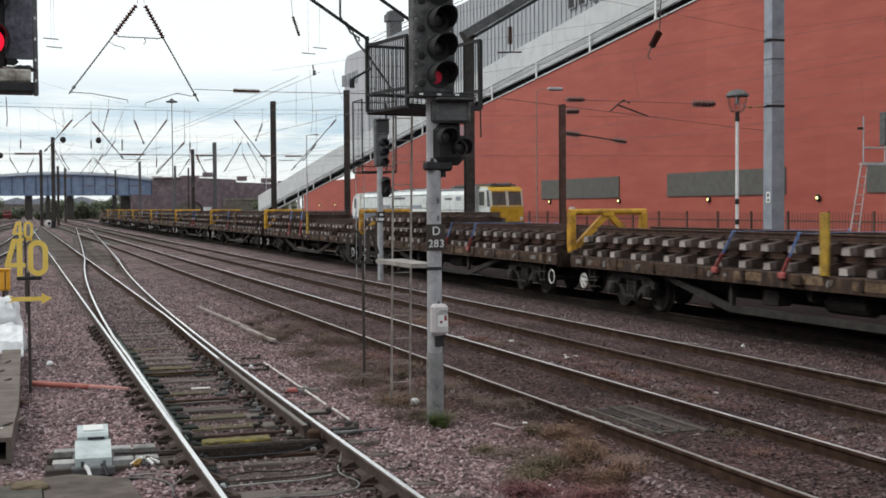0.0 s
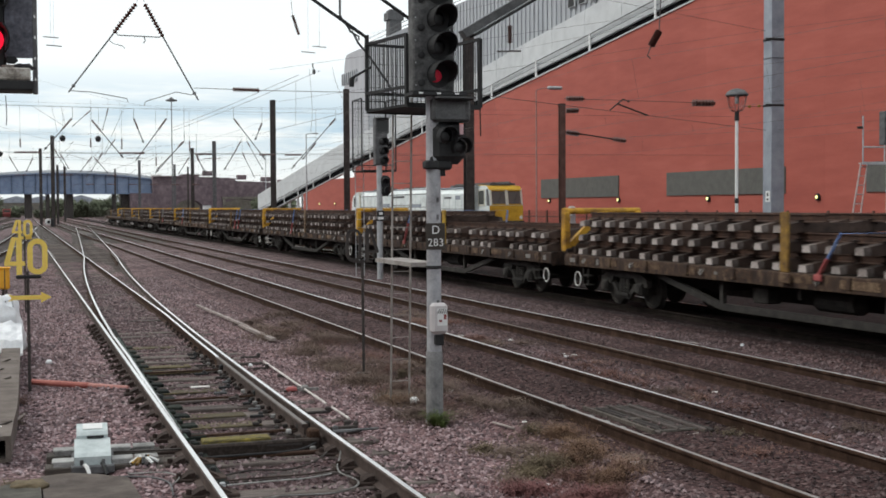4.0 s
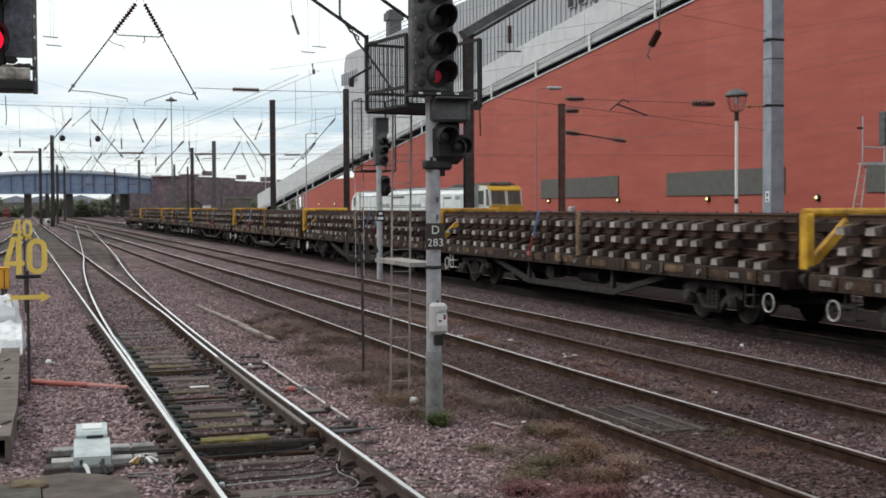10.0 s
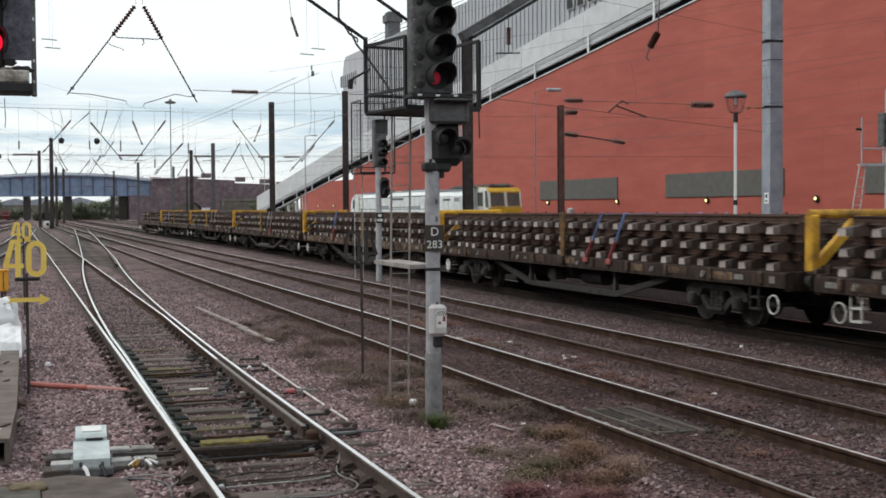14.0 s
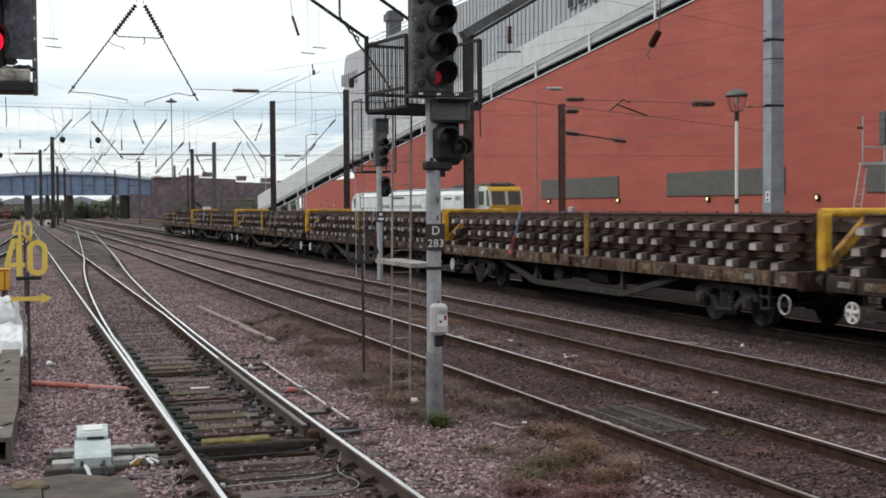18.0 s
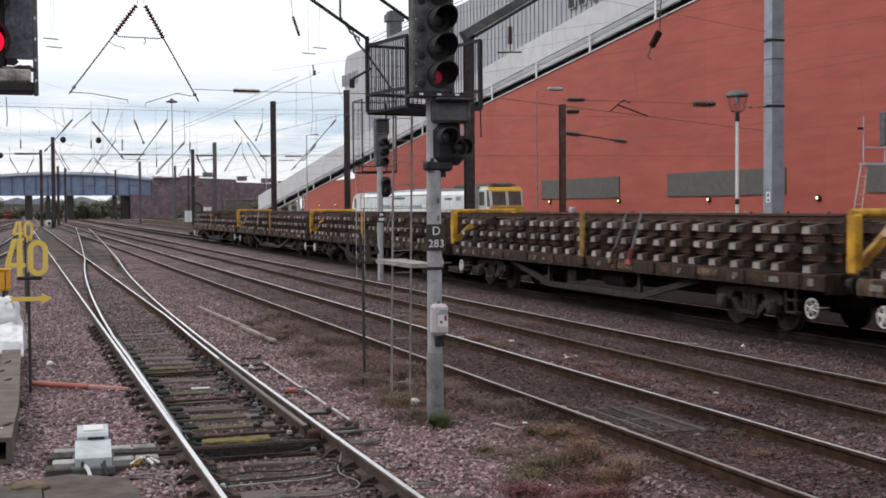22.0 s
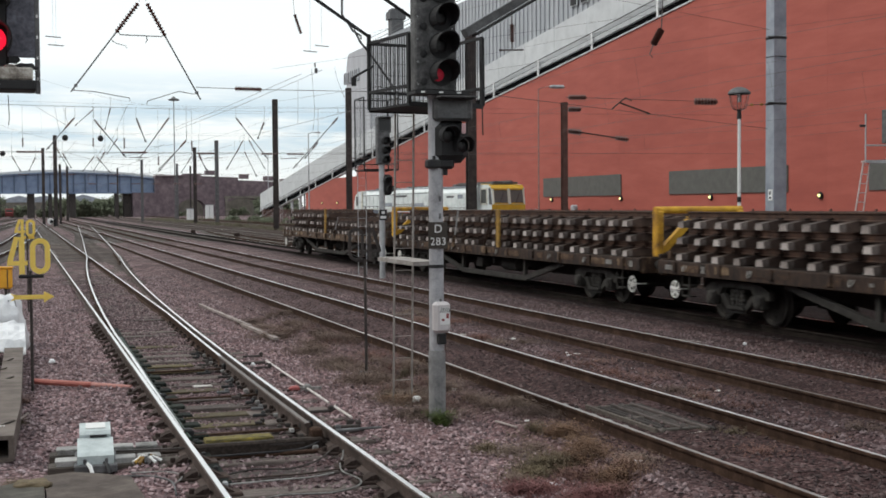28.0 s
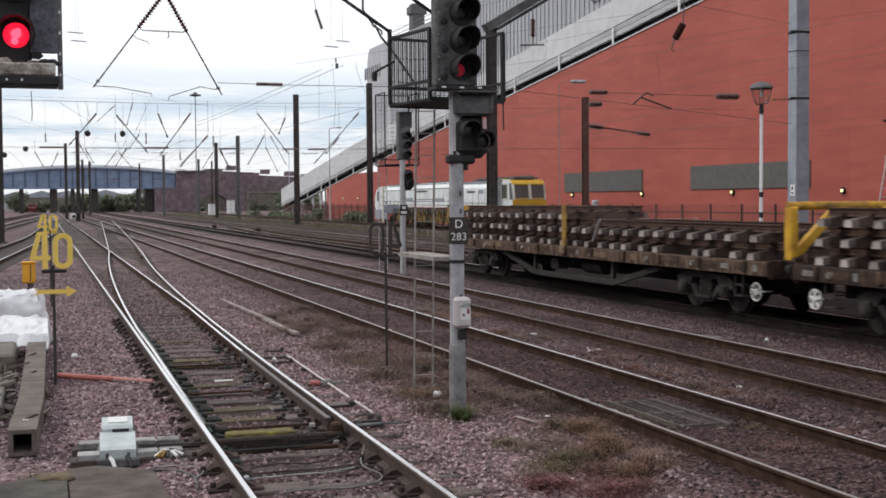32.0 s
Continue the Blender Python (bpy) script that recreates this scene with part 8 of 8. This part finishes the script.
M_YELLOWBOARD = material("mossy_yellow_board", [(0.03, 0.026, 0.02), (0.12, 0.098, 0.03), (0.34, 0.27, 0.05)], 14, 0.85, 0, 0.4, stretch=(0.6, 3, 3))
mech = thing("stretcher_bars", "dark steel stretcher bars and clamps between the switch rails", "point gear")
for y in (13.55, 16.2, 19.0):
    part("bar", Geo().box((2.4, y, -0.13), (1.5, 0.05, 0.025)), M_RAILSIDE, mech)
    for x in (1.72, 3.05):
        part("lug", Geo().box((x, y, -0.09), (0.16, 0.12, 0.08), b=0.02), M_BLACK, mech)
for y, x in ((14.6, 3.45), (16.4, 3.5), (18.9, 3.55), (13.5, 3.5), (20.4, 3.7)):
    part("clamp", Geo().box((x, y, -0.13), (0.32, 0.035, 0.035), b=0.008).box((x + 0.14, y + 0.02, -0.1), (0.06, 0.07, 0.06), b=0.015), M_BROWN, mech)
for i in range(18):
    y = 11 + 0.7 * i
    part("bolt", Geo().box((through_x(y) - 0.62 + 0.02 * (i % 2), y, -0.12), (0.05, 0.05, 0.06), b=0.01), M_GALV if i % 4 == 0 else M_BLACK, mech)
for i in range(26):
    y = 12.4 + 0.35 * i
    part("bolt", Geo().box((turn_x(y) + 0.52 - 0.03 * (i % 2), y, -0.125), (0.06, 0.045, 0.05), b=0.01), M_COVER if i % 3 == 0 else M_BROWN, mech)
rng = random.Random(12)
for i in range(16):
    y = 13.6 + 0.5 * i
    x = turn_x(y) + rng.uniform(0.2, 0.5)
    part("fitting", Geo().box((x, y, -0.13), (rng.uniform(0.08, 0.2), 0.05, 0.035), b=0.008).box((x + 0.05, y + 0.03, -0.11), (0.05, 0.06, 0.05), b=0.012), rng.choice((M_DARKGREY, M_BROWN, M_BROWN, M_BLACK)), mech)
part("bond_plate", Geo().box((2.45, 17.4, -0.15), (0.26, 0.08, 0.02), b=0.005), M_ROD, mech)
part("lock_bar", Geo().box((2.4, 12.3, -0.14), (1.3, 0.06, 0.04), b=0.01), M_RAILSIDE, mech)
part("beam_lug", Geo().box((2.98, 12.8, -0.07), (0.12, 0.16, 0.16), b=0.02), M_RAILSIDE, mech)
part("dark_beam", Geo().box((2.36, 12.72, -0.14), (1.34, 0.12, 0.13), b=0.02), M_OILYWOOD, mech, "thick oily beam between the rails")
part("painted_board", Geo().box((2.22, 13.14, -0.125), (0.72, 0.2, 0.06), b=0.012), M_YELLOWBOARD, mech, "mossy yellow board")

cables = thing("track_cables", "grey bonding cables curling across the sleepers", "cables")
for pts, r, m in (
    ([(1.75, 11.45, -0.14), (2.1, 11.6, -0.13), (2.45, 11.52, -0.13), (2.75, 11.75, -0.12), (3.0, 12.2, -0.12)], 0.009, M_BROWN),
    ([(1.8, 12.3, -0.12), (2.2, 12.25, -0.11), (2.7, 12.35, -0.12), (3.0, 12.7, -0.12)], 0.012, M_BLACK),
    ([(3.06, 11.95, -0.08), (3.0, 11.75, -0.1), (2.89, 11.42, -0.11), (2.84, 11.1, -0.11), (2.9, 10.78, -0.11), (2.86, 10.57, -0.11), (2.74, 10.46, -0.12), (2.52, 10.37, -0.12), (2.15, 10.43, -0.12), (1.97, 10.44, -0.14)], 0.0085, M_COVER),
    ([(1.8, 11.24, -0.13), (2.2, 11.2, -0.12), (2.55, 11.2, -0.12), (2.86, 11.3, -0.12)], 0.008, M_CHAIR),
    ([(1.78, 11.05, -0.13), (2.2, 11.03, -0.12), (2.5, 11.03, -0.12), (2.76, 11.14, -0.12)], 0.008, M_COVER),
    ([(0.9, 11.8, -0.14), (1.15, 11.6, -0.12), (1.3, 11.3, -0.12), (1.28, 10.8, -0.13)], 0.009, M_DARKGREY),
    ([(1.0, 11.9, -0.14), (1.3, 11.75, -0.12), (1.42, 11.5, -0.12), (1.3, 11.2, -0.13)], 0.007, M_COVER),
    ([(1.72, 13.2, -0.1), (1.73, 15.0, -0.09), (1.76, 17.0, -0.1), (1.8, 20.0, -0.09), (1.86, 24.0, -0.1)], 0.022, M_GREENCABLE),
):
    part("cable", Geo().bend(pts, r, 7), m, cables)

crossing = thing("timber_grid", "dark slatted timber grid between the rails", "crossing panel", kind="")
for i in range(8):
    part("slat", Geo().box((6.585 + 0.088 * i, 12.75 + random.uniform(-0.12, 0.12), -0.125 + random.uniform(-0.014, 0.014)), (0.048, 1.6 + random.uniform(-0.25, 0.25), 0.05), b=0.01), M_GRID, crossing)
for y in (11.95, 12.75, 13.55):
    part("cross_bar", Geo().box((6.89, y, -0.13), (0.72, 0.09, 0.05), b=0.01), M_TIMBER, crossing)
part("edge_board", Geo().box((6.525, 12.75, -0.115), (0.035, 1.75, 0.07), b=0.008), M_TIMBER, crossing)
for i in range(5):
    part("packing_block", Geo().box((6.3, 12.3 + 0.4 * i, -0.13), (0.2, 0.1, 0.05), b=0.012), M_COVER, crossing)

for name, label, x, y, s, m in (
    ("paper_cup", "crushed white cup on the ballast", 4.85, 15.14, 0.06, M_WHITE),
    ("white_rag", "pale scrap lying on the ballast", 3.5, 19.3, 0.035, M_WHITEPL),
    ("white_rag", "pale scrap lying on the ballast", 0.55, 21.2, 0.05, M_WHITEPL),
    ("white_rag", "pale scrap lying on the ballast", 12.2, 19.0, 0.035, M_WHITEPL),
):
    thing(name, label, "litter", mesh=lumpy(name, (x, y, ground_height(x, y) + 0.55 * s), (s, s * 0.8, s * 1.2), m, x, 0.3, 6, 12, 7), group="litter")
rng = random.Random(77)
for i in range(26):
    x, y = (rng.uniform(8.0, 8.9), rng.uniform(13, 24)) if i < 16 else (rng.uniform(4.2, 5.6), rng.uniform(9.8, 16))
    r = rng.uniform(0.015, 0.04)
    thing("paper_scrap", "small pale torn scrap among the ballast", "litter", mesh=lumpy("paper_scrap", (x, y, ground_height(x, y)), (r * 1.5, r, r * 0.8), M_WHEELPAINT if i % 3 else M_WHITEPL, i, 0.35, 4, 9, 7), group="litter")
for pts, label in (([(10.85, 19.7, -0.12), (11.1, 19.5, -0.08), (11.5, 19.3, -0.12)], "bent pale stick on the ballast"), ([(6.5, 11.6, -0.15), (7.0, 11.75, -0.13)], "bent pale stick on the ballast"), ([(5.22, 13.3, -0.15), (5.28, 12.8, -0.14)], "flat pale stick on the ballast"), ([(-0.12, 14.9, -0.16), (0.12, 15.6, -0.1)], "bent pale stick on the ballast")):
    thing("stick", label, "stick", mesh=Geo().bend(pts, 0.014, 6).mesh("stick", M_PALEWOOD), group="sticks")


# ---- weeds, bushes and trees ----
def tuft(x, y, radius, height, count, mat, seed, name, label):
    """Low sprawling stems with small leaves, thinning out towards the rim."""
    rng = random.Random(seed)
    g = Geo()
    for i in range(count):
        a, r = rng.uniform(0, 6.28), radius * abs(rng.gauss(0, 0.5))
        base = Vector((x + r * math.cos(a), y + r * math.sin(a), 0))
        base.z = ground_height(base.x, base.y) - 0.005
        h = height * rng.uniform(0.25, 1.0)
        b = rng.uniform(0, 6.28)
        way = Vector((math.cos(b), math.sin(b), 0))
        tip = base + way * h * rng.uniform(0.2, 1.3) + Vector((0, 0, h))
        side = Vector((-way.y, way.x, 0)) * 0.0022
        k = len(g.v)
        g.v += [tuple(base - side), tuple(base + side), tuple(tip)]
        g.f.append((k, k + 1, k + 2))
        for q in range(4):
            p = base.lerp(tip, 0.25 + 0.25 * q)
            c = rng.uniform(0, 6.28)
            u = Vector((math.cos(c), math.sin(c), rng.uniform(-0.2, 0.5))) * rng.uniform(0.008, 0.026)
            v = Vector((-u.y, u.x, rng.uniform(-0.01, 0.01))) * 0.35
            k = len(g.v)
            g.v += [tuple(p), tuple(p + u * 0.5 + v), tuple(p + u), tuple(p + u * 0.5 - v)]
            g.f.append((k, k + 1, k + 2, k + 3))
    me = bpy.data.meshes.new(name)
    me.from_pydata(g.v, [], g.f)
    me.materials.append(mat)
    return thing(name, label, "weeds", mesh=me, group="weed tufts", kind="stuff")


# x, y, radius, height, stems, kind
WEEDS = [(4.78, 10.96, 0.34, 0.16, 1700, 4), (4.6, 10.75, 0.26, 0.12, 800, 4), (5.0, 11.05, 0.26, 0.15, 900, 0), (5.25, 11.1, 0.34, 0.19, 1900, 5), (5.42, 11.35, 0.26, 0.16, 900, 5), (5.55, 12.15, 0.3, 0.17, 1300, 5), (5.35, 12.5, 0.26, 0.12, 600, 0), (5.15, 10.2, 0.3, 0.17, 1500, 5), (5.35, 10.35, 0.28, 0.14, 900, 1),
         (4.22, 10.12, 0.26, 0.13, 1300, 6), (4.45, 10.2, 0.22, 0.11, 700, 6), (4.66, 9.68, 0.34, 0.14, 1500, 6), (4.95, 9.75, 0.3, 0.13, 900, 1), (4.6, 12.0, 0.2, 0.11, 600, 4), (4.75, 11.75, 0.3, 0.1, 600, 3), (5.1, 11.9, 0.3, 0.1, 600, 3), (4.95, 10.5, 0.4, 0.12, 1000, 1), (5.6, 10.6, 0.3, 0.11, 600, 3), (4.35, 10.55, 0.3, 0.09, 500, 3),
         (4.66, 13.7, 0.07, 0.2, 500, 2), (4.69, 13.6, 0.05, 0.14, 200, 2), (5.33, 17.2, 0.2, 0.16, 420, 4), (4.72, 15.29, 0.2, 0.14, 700, 5), (4.6, 15.6, 0.16, 0.1, 300, 5),
         (4.72, 13.72, 0.14, 0.16, 320, 0), (5.1, 16.4, 0.6, 0.13, 500, 1), (5.3, 17.9, 0.6, 0.12, 500, 1), (4.7, 15.9, 0.4, 0.12, 350, 0), (5.5, 19.6, 0.8, 0.12, 500, 1), (5.2, 24.5, 1.0, 0.13, 500, 1), (5.3, 21.8, 0.8, 0.12, 400, 1), (5.2, 14.8, 0.5, 0.1, 300, 1),
         (0.0, 15.5, 0.14, 0.13, 220, 0), (0.05, 17.2, 0.16, 0.13, 220, 1), (-0.05, 12.0, 0.16, 0.1, 220, 0), (12.2, 15.0, 0.6, 0.1, 260, 1), (8.5, 14.5, 0.5, 0.09, 300, 1), (8.5, 17.5, 0.5, 0.09, 260, 1), (8.4, 12.2, 0.4, 0.09, 260, 1), (8.45, 15.8, 0.5, 0.09, 260, 1), (7.9, 11.0, 0.4, 0.09, 260, 1), (7.0, 10.6, 0.5, 0.08, 300, 1), (7.3, 11.6, 0.4, 0.08, 240, 0)]
rng = random.Random(31)
for x, y, r, n in ((4.65, 23.8, 0.6, 900), (5.4, 22.1, 0.8, 1100), (4.73, 17.3, 0.5, 1300), (5.06, 16.4, 0.45, 1100), (4.95, 19.6, 0.7, 1300), (5.2, 18.2, 0.6, 1300), (4.8, 21.0, 0.6, 1000), (5.2, 15.6, 0.4, 800), (4.85, 25.6, 0.7, 700)):
    WEEDS.append((x, y, r, 0.15, n, 3))
for i in range(34):
    WEEDS.append((rng.uniform(4.6, 5.8), 13.2 + 15 * rng.random() ** 1.2, rng.uniform(0.3, 0.6), 0.13, 620, 3))
for i in range(20):
    WEEDS.append((rng.uniform(8.1, 8.8), 10.5 + 18 * rng.random(), rng.uniform(0.35, 0.6), 0.1, 480, rng.choice((1, 1, 3))))
for i, (x, y, r, h, n, k) in enumerate(WEEDS):
    n = int(n * 0.65) if y < 12.6 else n
    tuft(x, y, r, h, n, (M_GRASS, M_REDWEED, M_GREENWEED, M_DRYWEED, M_OLIVEWEED, M_RUSTWEED, M_CRIMSONWEED)[k], i, "weed_tuft", ("dry olive weeds growing through the ballast", "reddish dry weeds growing through the ballast", "fresh green weeds at the foot of the signal post", "dead brown weeds growing through the ballast", "olive green weeds spreading over the ballast", "rust-orange seeding weeds on the ballast", "dark red creeping weeds on the ballast")[k])


def leaf_cloud(centres, leaf, per, seed):
    """Many small leaves round several clump centres."""
    rng = np.random.default_rng(seed)
    vs, fs = [], []
    for c, r in centres:
        n = per
        d = rng.normal(size=(n, 3))
        d /= np.linalg.norm(d, axis=1)[:, None]
        p = np.array(c) + d * (np.array(r) * (0.55 + 0.5 * rng.random((n, 1))))
        u = rng.normal(size=(n, 3))
        u /= np.linalg.norm(u, axis=1)[:, None]
        w = np.cross(u, d)
        w /= np.linalg.norm(w, axis=1)[:, None] + 1e-9
        s = leaf * (0.6 + 0.8 * rng.random((n, 1)))
        k = len(vs)
        quad = np.stack([p - u * s, p + w * s * 0.6, p + u * s, p - w * s * 0.6], 1).reshape(-1, 3)
        vs += quad.tolist()
        fs += [(k + 4 * i, k + 4 * i + 1, k + 4 * i + 2, k + 4 * i + 3) for i in range(n)]
    me = bpy.data.meshes.new("crown")
    me.from_pydata(vs, [], fs)
    me.materials.append(M_LEAF)
    return me


def build_tree(x, y, h, w, seed):
    rng = random.Random(seed)
    t = thing("tree", "distant green tree beyond the bridge", "tree", pose(x, y, -0.3), group="trees beyond the bridge")
    g = Geo().tube((0, 0, 0), (0.1, 0, h * 0.55), 0.2, 0.09, 8)
    cl = []
    for i in range(16):
        a = rng.uniform(0, 6.28)
        c = (math.cos(a) * w * rng.uniform(0.1, 1.0), math.sin(a) * w * rng.uniform(0.1, 0.75), h * rng.uniform(0.12, 0.9))
        cl.append((c, w * rng.uniform(0.28, 0.5)))
        if i < 6:
            g.tube((0.05, 0, h * 0.35), c, 0.07, 0.02, 6)
    part("trunk", g, M_TRUNK, t)
    part("crown", leaf_cloud(cl, 0.32, 110, seed), (), t)


for i, (x, y, h, w) in enumerate(((2, 352, 3.0, 2.6), (10.5, 358, 4.4, 3.0), (14, 356, 4.6, 3.4), (16, 350, 4.6, 3.2), (22.5, 354, 4.4, 3.6), (26, 349, 4.6, 3.0), (8, 344, 2.6, 2.4), (19.5, 346, 2.6, 2.8), (-4, 360, 6.5, 3.5), (-14, 356, 6.0, 3.4), (18, 345, 3.8, 2.4), (-24, 362, 7, 4), (30, 365, 8, 4), (-34, 365, 7, 4), (62, 322, 4.5, 3.0), (68, 318, 4.2, 2.8))):
    build_tree(x, y, h, w, 20 + i)


def build_bush(x, y, h, w, seed):
    rng = random.Random(seed)
    t = thing("bush", "green lineside bush beside the sidings", "bush", pose(x, y, -0.3), group="lineside bushes")
    cl = [((rng.uniform(-w, w) * 0.7, rng.uniform(-w, w) * 0.7, h * rng.uniform(0.2, 0.75)), w * rng.uniform(0.3, 0.5)) for _ in range(8)]
    part("stems", Geo().tube((0, 0, 0), (0, 0, h * 0.5), 0.06, 0.03, 6).tube((0, 0, 0.1), (w * 0.4, 0, h * 0.5), 0.04, 0.02, 6), M_TRUNK, t)
    part("leaves", leaf_cloud(cl, 0.16, 110, seed), (), t)


for i, (x, y, h, w) in enumerate(((35.5, 140, 1.6, 1.2), (36.2, 146, 1.3, 1.3), (36, 168, 1.6, 1.4), (35, 182, 0.9, 1.3), (36.5, 196, 1.0, 1.4), (35.5, 212, 0.9, 1.5), (36.4, 118, 1.0, 1.2), (36.5, 104, 0.9, 1.1), (44, 341, 1.6, 2.0), (56, 340, 2.0, 2.4), (60, 342, 2.6, 2.2))):
    build_bush(x, y, h, w, 50 + i)
verge = Geo()
rng = random.Random(9)
for i in range(5200):
    x, y = rng.choice(((25.5, 2.0), (35.4, 1.6), (27.5, 1.5)))
    px, py = x + rng.gauss(0, y * 0.5), rng.uniform(45, 260)
    h, w = rng.uniform(0.15, 0.5), rng.uniform(0.05, 0.14)
    a = rng.uniform(0, 3.14)
    k = len(verge.v)
    verge.v += [(px - w * math.cos(a), py - w * math.sin(a), -0.25), (px + w * math.cos(a), py + w * math.sin(a), -0.25), (px + rng.uniform(-0.1, 0.1), py, h - 0.2)]
    verge.f.append((k, k + 1, k + 2))
me = bpy.data.meshes.new("verge_grass")
me.from_pydata(verge.v, [], verge.f)
me.materials.append(M_VERGE)
thing("verge_grass", "rough green grass between the sidings and the fence", "grass", mesh=me, kind="stuff")

# far town and red vehicle beyond the bridge
# mostly pale wall materials, which stand in for haze over the town
for i, (x, y, w, h, m) in enumerate(((-20, 430, 14, 4.6, M_CONC), (2, 460, 18, 4.6, M_CONC), (24, 470, 16, 5, M_CLAD), (-45, 450, 20, 5, M_BRICKDK), (45, 480, 20, 6, M_PALE), (12, 520, 22, 5.2, M_PALE), (-8, 540, 16, 5, M_CLAD))):
    hs = thing("far_building", "low building far beyond the bridge", "building", pose(x, y, -0.3), "buildings beyond the bridge")
    part("wall", Geo().box((0, 0, h / 2), (w, 8, h)), m, hs)
    part("roof", Geo().prism([(-w / 2 - 0.3, h - 0.1), (w / 2 + 0.3, h - 0.1), (0, h + 2.3)], "y", -4.3, 4.3), M_MAST, hs)
    for k in range(int(w / 3)):
        part("window", Geo().box((-w / 2 + 1.8 + 3 * k, -4.02, h * 0.6), (1.2, 0.1, 1.3)), M_GLASS, hs)

van = thing("red_van", "small red van parked far beyond the bridge", "van", pose(-1.0, 345, -0.2))
part("body", Geo().prism([(-2.2, 0.35), (2.2, 0.35), (2.2, 2.1), (1.9, 2.4), (-1.0, 2.4), (-1.6, 1.4), (-2.2, 1.25)], "x", -1.0, 1.0), M_DARKRED, van)
part("rear_window", Geo().box((0, -2.22, 1.75), (1.5, 0.04, 0.5)), M_GLASS, van)
for x in (-0.9, 0.9):
    for y in (-1.4, 1.4):
        part("wheel", Geo().tube((x - 0.1, y, 0.32), (x + 0.1, y, 0.32), 0.32, n=12), M_BLACK, van)
# ---- all that moves ----
def motions():
    times = [0.5 * i for i in range(65)]
    for ob, j, z in TRAIN:
        walk(ob, [(t, pose(T3X, train_y(j, t), z)) for t in times])
    steps = [0.1 * i for i in range(321)]
    for ob, j, z in TRAIN:
        for bogie in [c for c in ob.children if c.name.startswith("bogie")]:
            for ws in [c for c in bogie.children if c.name.startswith("wheelset")]:
                y0 = ws.location.y
                walk(ws, [(t, pose(0, y0, 0.43, math.degrees((train_y(0, 0) - train_y(0, t)) / 0.43))) for t in steps])


motions()
